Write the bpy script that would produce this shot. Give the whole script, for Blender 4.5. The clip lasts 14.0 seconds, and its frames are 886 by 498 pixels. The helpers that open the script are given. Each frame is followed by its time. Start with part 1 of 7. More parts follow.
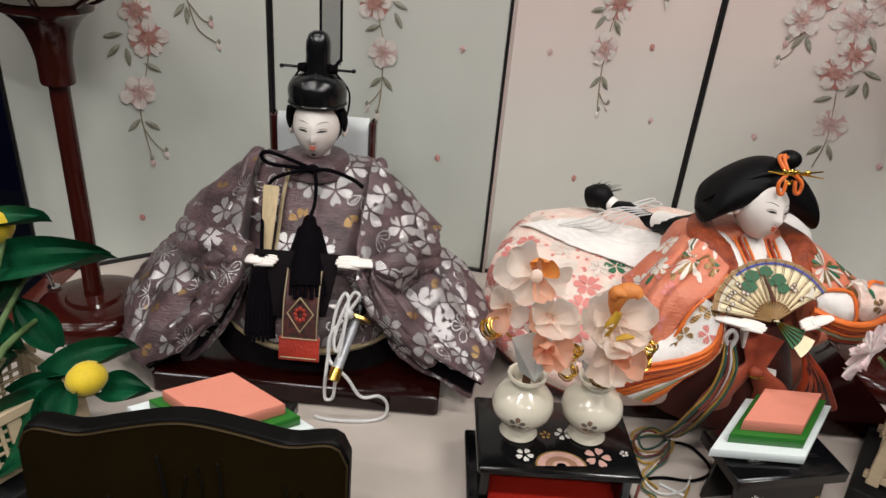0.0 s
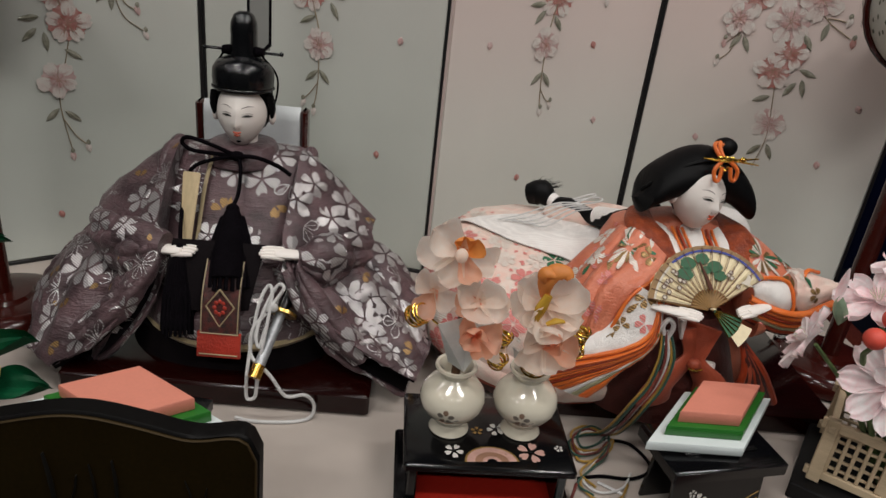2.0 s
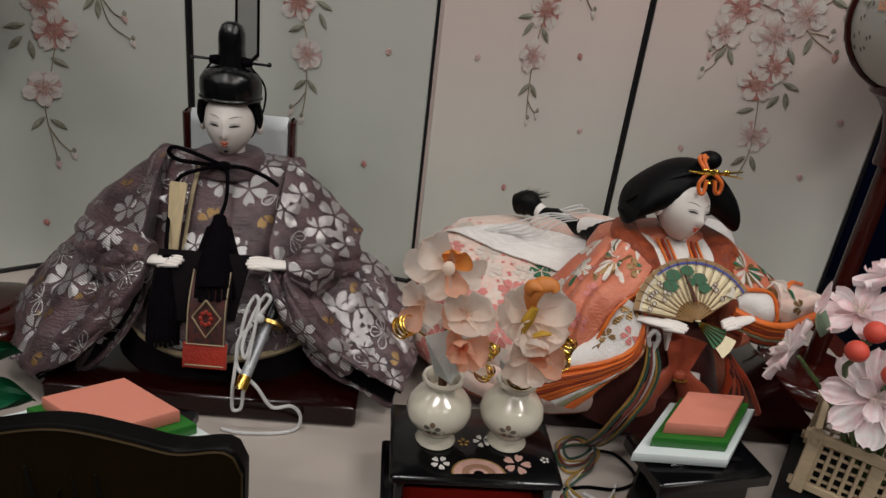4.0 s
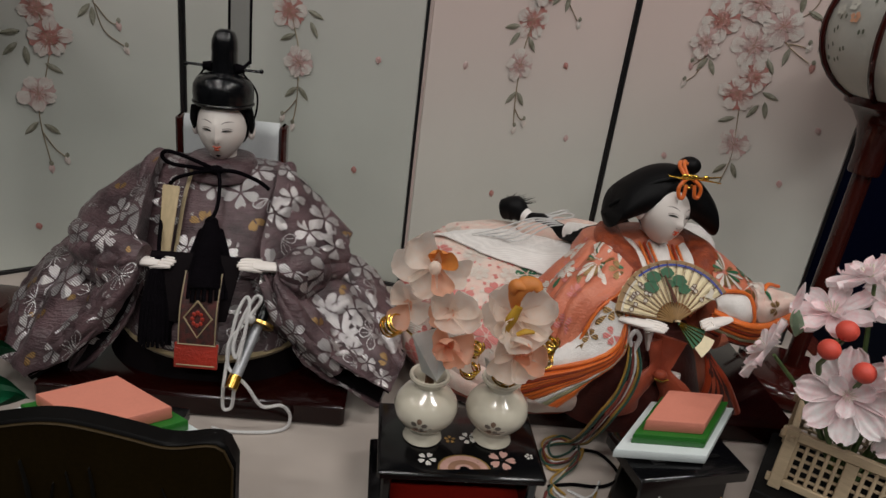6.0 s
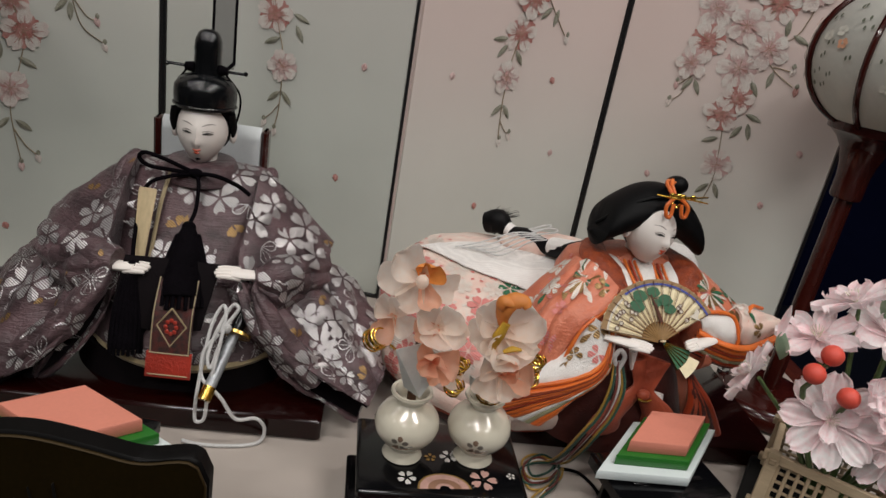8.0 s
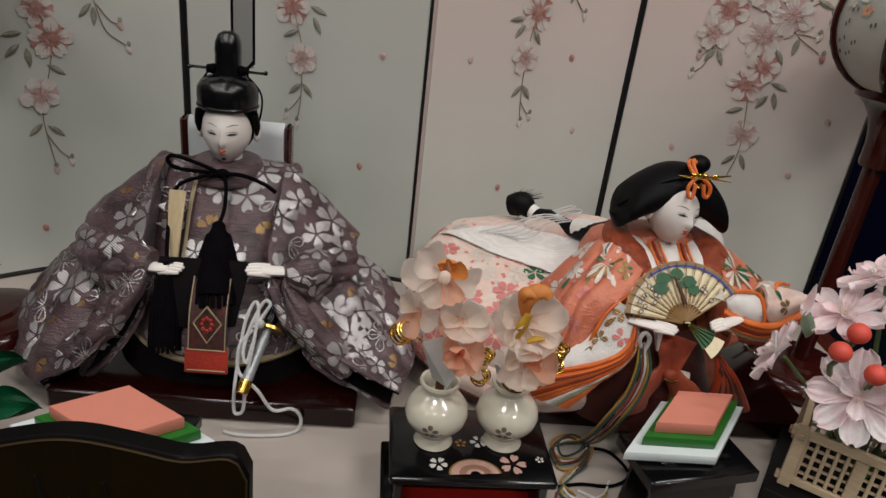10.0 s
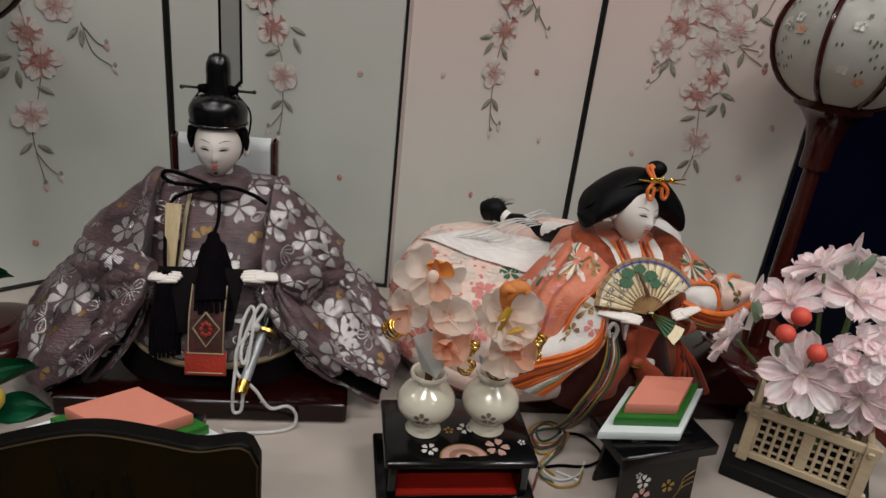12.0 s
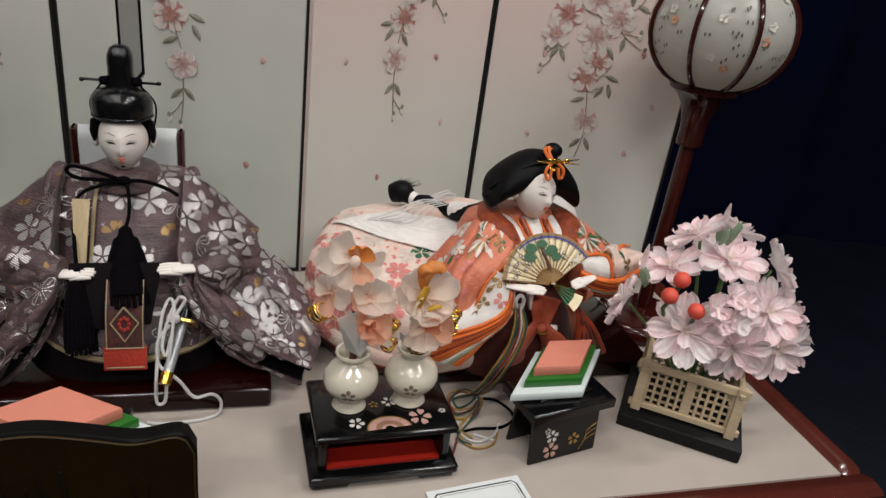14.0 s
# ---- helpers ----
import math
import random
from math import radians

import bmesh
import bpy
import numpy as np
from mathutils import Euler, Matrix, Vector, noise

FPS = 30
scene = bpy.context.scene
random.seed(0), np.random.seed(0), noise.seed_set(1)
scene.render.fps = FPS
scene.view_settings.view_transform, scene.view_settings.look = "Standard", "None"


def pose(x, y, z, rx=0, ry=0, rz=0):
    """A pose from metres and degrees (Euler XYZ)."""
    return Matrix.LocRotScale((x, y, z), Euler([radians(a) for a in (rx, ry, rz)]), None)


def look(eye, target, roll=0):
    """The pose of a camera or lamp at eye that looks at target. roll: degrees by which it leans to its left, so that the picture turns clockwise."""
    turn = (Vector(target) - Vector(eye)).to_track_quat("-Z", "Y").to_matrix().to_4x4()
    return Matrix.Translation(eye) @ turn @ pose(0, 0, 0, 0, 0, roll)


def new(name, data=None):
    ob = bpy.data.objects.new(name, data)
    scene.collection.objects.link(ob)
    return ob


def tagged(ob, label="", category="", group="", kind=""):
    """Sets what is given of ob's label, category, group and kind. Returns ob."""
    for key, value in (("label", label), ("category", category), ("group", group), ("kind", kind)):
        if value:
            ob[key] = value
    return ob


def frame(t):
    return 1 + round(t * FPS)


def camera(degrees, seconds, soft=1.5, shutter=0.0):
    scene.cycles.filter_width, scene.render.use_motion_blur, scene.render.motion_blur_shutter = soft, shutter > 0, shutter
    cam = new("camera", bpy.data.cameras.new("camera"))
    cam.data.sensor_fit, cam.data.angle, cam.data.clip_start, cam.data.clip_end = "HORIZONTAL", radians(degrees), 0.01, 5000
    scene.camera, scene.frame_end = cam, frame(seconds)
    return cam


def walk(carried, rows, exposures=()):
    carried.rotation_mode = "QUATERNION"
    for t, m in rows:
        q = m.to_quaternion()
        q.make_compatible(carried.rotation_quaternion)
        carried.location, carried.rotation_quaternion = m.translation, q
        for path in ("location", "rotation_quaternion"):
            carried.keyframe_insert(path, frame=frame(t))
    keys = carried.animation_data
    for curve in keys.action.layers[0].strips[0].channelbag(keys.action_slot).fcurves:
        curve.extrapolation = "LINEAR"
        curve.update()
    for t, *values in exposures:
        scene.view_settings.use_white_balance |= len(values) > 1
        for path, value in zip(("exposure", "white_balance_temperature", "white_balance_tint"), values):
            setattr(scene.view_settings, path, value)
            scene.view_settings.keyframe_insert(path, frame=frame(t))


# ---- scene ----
cam = camera(64.9, 14.0)
PATH = [
    (0, (0.013, 0.009, 0.364), (0.008, 1.794, -0.538), 5.1),
    (0.5, (0.012, 0.008, 0.347), (-0.015, 1.814, -0.512), 4.2),
    (1, (0.026, 0.01, 0.333), (0.083, 1.823, -0.509), 6.9),
    (1.5, (0.038, 0.016, 0.332), (0.159, 1.838, -0.484), 6.9),
    (2, (0.037, 0.019, 0.334), (0.138, 1.836, -0.497), 6.6),
    (2.5, (0.035, 0.02, 0.335), (0.132, 1.843, -0.483), 6.7),
    (3, (0.035, 0.023, 0.337), (0.139, 1.841, -0.491), 6.8),
    (5.5, (0.041, 0.008, 0.338), (0.207, 1.842, -0.443), 7.6),
    (6, (0.039, 0.006, 0.338), (0.197, 1.84, -0.444), 7.6),
    (6.5, (0.038, 0.013, 0.337), (0.213, 1.848, -0.439), 7.9),
    (7, (0.036, 0.015, 0.336), (0.219, 1.853, -0.433), 8.2),
    (7.5, (0.035, 0.017, 0.336), (0.252, 1.858, -0.415), 9.4),
    (8, (0.031, 0.016, 0.335), (0.264, 1.857, -0.41), 10.1),
    (8.5, (0.029, 0.014, 0.338), (0.25, 1.854, -0.415), 9.6),
    (8.7, (0.031, 0.02, 0.349), (0.252, 1.827, -0.478), 9.3),
    (10.8, (0.035, 0.01, 0.355), (0.171, 1.82, -0.485), 6.1),
    (11, (0.028, 0.009, 0.357), (0.211, 1.812, -0.489), 6.8),
    (11.5, (0.019, -0.001, 0.361), (0.189, 1.815, -0.459), 6.7),
    (12, (0.018, -0.023, 0.363), (0.268, 1.792, -0.439), 6.6),
    (12.5, (0.007, -0.044, 0.364), (0.356, 1.752, -0.444), 6.1),
    (13, (0.001, -0.041, 0.367), (0.399, 1.743, -0.445), 6.4),
    (13.5, (0.007, -0.044, 0.369), (0.509, 1.704, -0.463), 7.2),
    (14, (-0.001, -0.044, 0.379), (0.54, 1.691, -0.456), 7.9),
]
walk(cam, [(t, look(eye, target, roll)) for t, eye, target, roll in PATH],
     [(0, 0.17), (0.5, 0.22), (1.5, -0.22), (3.0, -0.44), (5.5, -0.70), (7.0, -0.40), (8.5, -0.34), (11.0, -0.48), (12.5, -0.42), (14, -0.17)])

# ---- light ----
world = bpy.data.worlds.new("shop_air")
scene.world = world
world.use_nodes = True
world.node_tree.nodes["Background"].inputs[0].default_value = (0.75, 0.8, 0.85, 1)
world.node_tree.nodes["Background"].inputs[1].default_value = 0.015


def tube_lamp(x, y, z, sx, sy, watts, tone=(1.0, 0.965, 0.925)):
    data = bpy.data.lights.new("ceiling_lamp", "AREA")
    data.shape, data.size, data.size_y, data.energy, data.color = "RECTANGLE", sx, sy, watts, tone
    ob = new("ceiling_lamp", data)
    ob.matrix_world = pose(x, y, z)
    return ob


LAMPS = [(x, y) for x in (-1.7, -0.45, 0.95) for y in (-1.5, -0.5, 0.35)]
for lx, ly in LAMPS:
    tube_lamp(lx, ly, 1.93, 0.6, 0.08, {-1.5: 16.0, -0.5: 13.0, 0.35: 8.5}[ly] * {-1.7: 0.52, -0.45: 0.95, 0.95: 1.28}[lx])


# ---- shaping helpers ----
TAU = 2 * math.pi
V = Vector


def smooth_path(pts, n):
    """n + 1 points on a smooth line through pts."""
    pts = [V(p) for p in pts]
    k = len(pts) - 1
    if k == 0:
        return pts * (n + 1)
    out = []
    for i in range(n + 1):
        f = i / n * k
        j = min(int(f), k - 1)
        t = f - j
        b, c = pts[j], pts[j + 1]
        a = pts[j - 1] if j else b * 2 - c
        d = pts[j + 2] if j + 2 <= k else c * 2 - b
        out.append(0.5 * ((2 * b) + (c - a) * t + (2 * a - 5 * b + 4 * c - d) * t * t + (3 * b - a - 3 * c + d) * t ** 3))
    return out


def skin(bm, rings, mat=0, closed=True, cap=True):
    """Faces between rings of points."""
    rows = [[bm.verts.new(p) for p in r] for r in rings]
    n = len(rows[0])
    for a, b in zip(rows, rows[1:]):
        for i in range(n if closed else n - 1):
            j = (i + 1) % n
            bm.faces.new((a[i], a[j], b[j], b[i])).material_index = mat
    if cap and closed:
        bm.faces.new(rows[0][::-1]).material_index = mat
        bm.faces.new(rows[-1]).material_index = mat
    return rows


def ring(c, a, b, n=20, power=1.0):
    """A closed ellipse round c with half axes a and b; power under 1 makes it boxier."""
    out = []
    for i in range(n):
        co, si = math.cos(TAU * i / n), math.sin(TAU * i / n)
        co, si = math.copysign(abs(co) ** power, co), math.copysign(abs(si) ** power, si)
        out.append(V(c) + V(a) * co + V(b) * si)
    return out


def level(x, y, z, rx, ry, n=24, power=1.0):
    return ring((x, y, z), (rx, 0, 0), (0, ry, 0), n, power)


def tube(bm, pts, r, mat=0, n=8, steps=0, loop=False, flat=1.0):
    """A round line along pts; r is one radius or one for either end or a list along the path."""
    line = smooth_path(pts, steps) if steps else [V(p) for p in pts]
    radii = list(r) if isinstance(r, (list, tuple)) else [r, r]
    rings, side = [], None
    for i, p in enumerate(line):
        t = (line[min(i + 1, len(line) - 1)] - line[max(i - 1, 0)])
        t = t.normalized() if t.length > 1e-9 else V((0, 0, 1))
        if side is None:
            side = t.cross(V((0, 0, 1)))
            if side.length < 0.1:
                side = t.cross(V((1, 0, 0)))
        side = (side - t * side.dot(t)).normalized()
        up = side.cross(t)
        f = i / max(1, len(line) - 1) * (len(radii) - 1)
        k = min(int(f), len(radii) - 2)
        rr = radii[k] + (radii[k + 1] - radii[k]) * (f - k)
        rings.append(ring(p, side * rr, up * rr * flat, n))
    if loop:
        rings.append(rings[0])
    return skin(bm, rings, mat, True, not loop)


def lathe(bm, profile, c=(0, 0, 0), n=32, mat=0, cap=True):
    return skin(bm, [level(c[0], c[1], c[2] + z, max(r, 1e-5), max(r, 1e-5), n) for r, z in profile], mat, True, cap)


def ball(bm, c, rx, ry, rz, mat=0, m=None, nu=16, nv=10):
    rings = []
    for j in range(nv + 1):
        a = math.pi * (0.02 + 0.96 * j / nv)
        rings.append([(m or Matrix()) @ (V(c) + V((rx * math.sin(a) * math.cos(TAU * i / nu), ry * math.sin(a) * math.sin(TAU * i / nu), -rz * math.cos(a)))) for i in range(nu)])
    return skin(bm, rings, mat)


def box(bm, x0, x1, y0, y1, z0, z1, mat=0, m=None, bevel=0.0):
    """A block with its edges cut by bevel."""
    b = min(bevel, (x1 - x0) / 2.2, (y1 - y0) / 2.2, (z1 - z0) / 2.2)
    m = m or Matrix()

    def rect(d, z):
        a0, a1, c0, c1 = x0 + d, x1 - d, y0 + d, y1 - d
        if b > 0:
            q = [(a0 + b, c0), (a1 - b, c0), (a1, c0 + b), (a1, c1 - b), (a1 - b, c1), (a0 + b, c1), (a0, c1 - b), (a0, c0 + b)]
        else:
            q = [(a0, c0), (a1, c0), (a1, c1), (a0, c1)]
        return [m @ V((p[0], p[1], z)) for p in q]
    rows = [rect(b, z0), rect(0, z0 + b), rect(0, z1 - b), rect(b, z1)] if b > 0 else [rect(0, z0), rect(0, z1)]
    return skin(bm, rows, mat)


def slab(bm, outline, z0, z1, mat=0, m=None, bevel=0.0):
    """An upright prism over a plan outline, edges cut by bevel."""
    m = m or Matrix()
    c = sum((V(p) for p in outline), V((0, 0))) / len(outline)

    def row(d, z):
        return [m @ V((*(V(p) + (c - V(p)).normalized() * d), z)) for p in outline]
    rows = [row(bevel, z0), row(0, z0 + bevel), row(0, z1 - bevel), row(bevel, z1)] if bevel else [row(0, z0), row(0, z1)]
    return skin(bm, rows, mat)


def petal(bm, base, out, up, length, width, curl=0.3, cup=0.25, notch=0.0, mat=0, nu=8, nv=9, tip=True, ridge=0.06):
    """A thin curved petal or leaf from base along out, bending towards up."""
    out, up = V(out).normalized(), V(up)
    side = out.cross(up).normalized()
    up = side.cross(out).normalized()
    rows = []
    for j in range(nv + 1):
        t = j / nv
        if tip:
            w = width * min(1.0, 0.22 + 1.25 * t) * math.sqrt(max(0.0, 1 - (max(0.0, t - 0.74) / 0.275) ** 2))
        else:
            w = width * (math.sin(math.pi * min(0.96, 0.08 + 0.88 * t)) ** 0.85)
        row = []
        for i in range(nu + 1):
            s = 2 * i / nu - 1
            reach = length * t * (1 - notch * (1 - abs(s)) * t * t)
            lift = curl * length * t * t + cup * width * s * s - ridge * width * math.cos(s * 9) * t
            row.append(V(base) + out * reach + side * (s * w / 2) + up * lift)
        rows.append(row)
    return skin(bm, rows, mat, False, False)


def flower(bm, c, face, r, n=5, cup=0.5, mat=0, turn=0.0, wide=0.95, notch=0.18, length=1.0, ridge=0.06, edge=0.3):
    """n petals round c that face along face."""
    f = V(face).normalized()
    a = f.orthogonal().normalized()
    b = f.cross(a)
    for k in range(n):
        t = TAU * k / n + turn
        o = (a * math.cos(t) + b * math.sin(t)) * (1 - cup * 0.5) + f * cup * 0.7
        petal(bm, V(c), o, f, r * length, r * wide, curl=-0.12 + 0.1 * random.random(), cup=edge, notch=notch, mat=mat, ridge=ridge)


def finish(name, bm, mats, base=(0, 0, 0), soft=True, angle=0.7):
    """Links a bmesh as one mesh object with its origin at base."""
    bmesh.ops.translate(bm, verts=bm.verts, vec=-V(base))
    bmesh.ops.recalc_face_normals(bm, faces=bm.faces)
    me = bpy.data.meshes.new(name)
    bm.to_mesh(me)
    bm.free()
    for q in mats if isinstance(mats, (list, tuple)) else [mats]:
        me.materials.append(q)
    if soft:
        me.shade_smooth()
        me.set_sharp_from_angle(angle=angle)
    ob = new(name, me)
    ob.location = base
    return ob


def thing(name, m, label, category, group=""):
    ob = new(name)
    ob.empty_display_size = 0.01
    ob.matrix_world = m if isinstance(m, Matrix) else Matrix.Translation(m)
    return tagged(ob, label, category, group)


def part(name, bm, mats, parent, label="", soft=True, at=None, angle=0.7):
    """Links a bmesh, in its thing's own coordinates, as one part."""
    ob = finish(name, bm, mats, (0, 0, 0), soft, angle)
    ob.parent = parent
    if at is not None:
        ob.location = at
    return tagged(ob, label) if label else ob


def bm_new():
    return bmesh.new()


# ---- materials ----
def nodes_of(name):
    m = bpy.data.materials.new(name)
    m.use_nodes = True
    nt = m.node_tree
    return m, nt, nt.nodes["Principled BSDF"]


def node(nt, kind, **values):
    n = nt.nodes.new(kind)
    for k, v in values.items():
        n.inputs[k.replace("_", " ")].default_value = v
    return n


def surface(name, colour, rough=0.5, metal=0.0, vary=0.12, scale=30.0, bump=0.1, fine=400.0, coat=0.0, sheen=0.0, second=None, spec=0.5, stretch=(1, 1, 1), depth=0.0004):
    """A painted, woven, lacquered or turned surface with grain at two scales."""
    m, nt, p = nodes_of(name)
    L = nt.links.new
    tc = nt.nodes.new("ShaderNodeTexCoord")
    mp = nt.nodes.new("ShaderNodeMapping")
    mp.inputs["Scale"].default_value = stretch
    L(tc.outputs["Object"], mp.inputs[0])
    big = node(nt, "ShaderNodeTexNoise", Scale=scale, Detail=4.0, Roughness=0.6)
    small = node(nt, "ShaderNodeTexNoise", Scale=fine, Detail=2.0)
    L(mp.outputs[0], big.inputs["Vector"]), L(mp.outputs[0], small.inputs["Vector"])
    ramp = nt.nodes.new("ShaderNodeValToRGB")
    c = V(colour)
    d = V(second) if second else c * (1 - 2 * vary)
    ramp.color_ramp.elements[0].position, ramp.color_ramp.elements[1].position = 0.3, 0.7
    ramp.color_ramp.elements[0].color, ramp.color_ramp.elements[1].color = (*d, 1), (*(c * (1 + vary * 0.3)), 1)
    add = node(nt, "ShaderNodeMath")
    add.operation = "MULTIPLY_ADD"
    add.inputs[1].default_value = 0.35
    L(small.outputs[0], add.inputs[0])
    half = node(nt, "ShaderNodeMath")
    half.operation = "MULTIPLY"
    half.inputs[1].default_value = 0.68
    L(big.outputs[0], half.inputs[0]), L(half.outputs[0], add.inputs[2])
    L(add.outputs[0], ramp.inputs[0]), L(ramp.outputs[0], p.inputs["Base Color"])
    rr = node(nt, "ShaderNodeMapRange")
    rr.inputs["To Min"].default_value, rr.inputs["To Max"].default_value = max(0.02, rough - 0.07), min(1, rough + 0.09)
    L(big.outputs[0], rr.inputs[0]), L(rr.outputs[0], p.inputs["Roughness"])
    p.inputs["Metallic"].default_value = metal
    p.inputs["Coat Weight"].default_value = coat
    p.inputs["Coat Roughness"].default_value = 0.06
    p.inputs["Sheen Weight"].default_value = sheen
    p.inputs["Specular IOR Level"].default_value = spec
    if bump:
        b = node(nt, "ShaderNodeBump", Strength=bump, Distance=depth)
        L(add.outputs[0], b.inputs["Height"]), L(b.outputs[0], p.inputs["Normal"])
    return m


def cloth(name, colour, thread=900.0, rough=0.6, vary=0.15, sheen=0.3, bump=0.5, second=None, blotch=60.0, gloss=0.5):
    """Woven silk: crossing threads, with a slow change of colour."""
    m, nt, p = nodes_of(name)
    L = nt.links.new
    tc = nt.nodes.new("ShaderNodeTexCoord")
    noise_ = node(nt, "ShaderNodeTexNoise", Scale=blotch, Detail=5.0)
    L(tc.outputs["Object"], noise_.inputs["Vector"])
    waves = []
    for axis in ("X", "Z"):
        w = node(nt, "ShaderNodeTexWave", Scale=thread / 2.6, Distortion=1.5, Detail=1.0)
        w.bands_direction = axis
        L(tc.outputs["Object"], w.inputs["Vector"])
        waves.append(w)
    mul = node(nt, "ShaderNodeMath")
    mul.operation = "MAXIMUM"
    L(waves[0].outputs["Fac"], mul.inputs[0]), L(waves[1].outputs["Fac"], mul.inputs[1])
    c = V(colour)
    ramp = nt.nodes.new("ShaderNodeValToRGB")
    ramp.color_ramp.elements[0].position, ramp.color_ramp.elements[1].position = 0.35, 0.65
    ramp.color_ramp.elements[0].color = (*(V(second) if second else c * (1 - 1.6 * vary)), 1)
    ramp.color_ramp.elements[1].color = (*c, 1)
    L(noise_.outputs[0], ramp.inputs[0])
    dark = node(nt, "ShaderNodeMix")
    dark.data_type, dark.blend_type = "RGBA", "MULTIPLY"
    dark.inputs["Factor"].default_value = 0.25
    L(ramp.outputs[0], dark.inputs["A"]), L(mul.outputs[0], dark.inputs["B"])
    L(dark.outputs["Result"], p.inputs["Base Color"])
    p.inputs["Roughness"].default_value = rough
    p.inputs["Sheen Weight"].default_value = sheen
    p.inputs["Sheen Roughness"].default_value = 0.4
    p.inputs["Specular IOR Level"].default_value = gloss
    crepe = node(nt, "ShaderNodeTexNoise", Scale=blotch * 4, Detail=3.0, Distortion=1.5)
    L(tc.outputs["Object"], crepe.inputs["Vector"])
    under = node(nt, "ShaderNodeBump", Strength=min(1.0, bump), Distance=0.0012)
    L(crepe.outputs[0], under.inputs["Height"])
    b = node(nt, "ShaderNodeBump", Strength=bump * 0.5, Distance=0.0002)
    L(mul.outputs[0], b.inputs["Height"]), L(under.outputs[0], b.inputs["Normal"]), L(b.outputs[0], p.inputs["Normal"])
    return m


def thread(name, colour, ground, rough=0.32, metal=0.55, scale=1500.0):
    """Satin-stitched metallic thread in fine parallel rows."""
    m, nt, p = nodes_of(name)
    L = nt.links.new
    tc = nt.nodes.new("ShaderNodeTexCoord")
    w = node(nt, "ShaderNodeTexWave", Scale=scale / 6.28, Distortion=2.5, Detail=1.0, Detail_Scale=0.4)
    w.bands_direction = "DIAGONAL"
    L(tc.outputs["Object"], w.inputs["Vector"])
    ramp = nt.nodes.new("ShaderNodeValToRGB")
    ramp.color_ramp.elements[0].position, ramp.color_ramp.elements[1].position = 0.12, 0.45
    ramp.color_ramp.elements[0].color, ramp.color_ramp.elements[1].color = (*ground, 1), (*colour, 1)
    L(w.outputs["Fac"], ramp.inputs[0]), L(ramp.outputs[0], p.inputs["Base Color"])
    p.inputs["Roughness"].default_value, p.inputs["Metallic"].default_value = rough, metal
    b = node(nt, "ShaderNodeBump", Strength=0.6, Distance=0.0003)
    L(w.outputs["Fac"], b.inputs["Height"]), L(b.outputs[0], p.inputs["Normal"])
    return m


def sheet(name, colour, pass_through, rough=0.5, second=None, scale=50.0):
    """Thin paper, petal or gauze that lets some light through."""
    m = surface(name, colour, rough, vary=0.08, scale=scale, bump=0.1, second=second)
    nt = m.node_tree
    p = nt.nodes["Principled BSDF"]
    out = nt.nodes["Material Output"]
    tr = nt.nodes.new("ShaderNodeBsdfTranslucent")
    tr.inputs[0].default_value = (*colour, 1)
    mix = nt.nodes.new("ShaderNodeMixShader")
    mix.inputs[0].default_value = pass_through
    nt.links.new(p.outputs[0], mix.inputs[1]), nt.links.new(tr.outputs[0], mix.inputs[2])
    nt.links.new(mix.outputs[0], out.inputs[0])
    return m


def see_through(name, colour, share, rough=0.5):
    m = surface(name, colour, rough, bump=0.0)
    nt = m.node_tree
    tr = nt.nodes.new("ShaderNodeBsdfTransparent")
    mix = nt.nodes.new("ShaderNodeMixShader")
    mix.inputs[0].default_value = share
    nt.links.new(nt.nodes["Principled BSDF"].outputs[0], mix.inputs[1]), nt.links.new(tr.outputs[0], mix.inputs[2])
    nt.links.new(mix.outputs[0], nt.nodes["Material Output"].inputs[0])
    return m


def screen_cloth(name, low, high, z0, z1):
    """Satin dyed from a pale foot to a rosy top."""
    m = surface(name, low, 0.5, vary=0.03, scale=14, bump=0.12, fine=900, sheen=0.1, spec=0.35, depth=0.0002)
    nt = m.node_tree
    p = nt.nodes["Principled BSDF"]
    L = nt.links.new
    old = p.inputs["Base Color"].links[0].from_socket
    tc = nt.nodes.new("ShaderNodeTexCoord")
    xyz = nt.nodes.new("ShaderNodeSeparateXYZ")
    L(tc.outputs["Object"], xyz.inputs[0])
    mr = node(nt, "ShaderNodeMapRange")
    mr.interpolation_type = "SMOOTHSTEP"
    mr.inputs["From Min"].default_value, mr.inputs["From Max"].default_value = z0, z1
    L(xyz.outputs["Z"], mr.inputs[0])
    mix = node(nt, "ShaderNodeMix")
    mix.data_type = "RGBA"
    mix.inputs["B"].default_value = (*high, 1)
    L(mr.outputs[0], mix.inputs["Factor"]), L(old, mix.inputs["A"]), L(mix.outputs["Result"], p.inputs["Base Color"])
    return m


BLACK_LACQUER = surface("black_lacquer", (0.003, 0.003, 0.0035), 0.16, vary=0.1, coat=0.12, spec=0.3, bump=0.03, scale=12)
RED_LACQUER = surface("dark_red_lacquer", (0.042, 0.006, 0.004), 0.16, vary=0.15, coat=0.25, spec=0.35, bump=0.03, scale=10)
SEAT_LACQUER = surface("deep_red_seat_lacquer", (0.011, 0.0012, 0.0009), 0.14, vary=0.15, coat=0.12, spec=0.3, bump=0.03, scale=10)
RIM_LACQUER = surface("platform_rim_lacquer", (0.085, 0.018, 0.012), 0.22, vary=0.15, coat=0.5, bump=0.05, scale=12)
VERMILION = surface("vermilion_lacquer", (0.36, 0.018, 0.010), 0.35, vary=0.12, scale=25, bump=0.05)
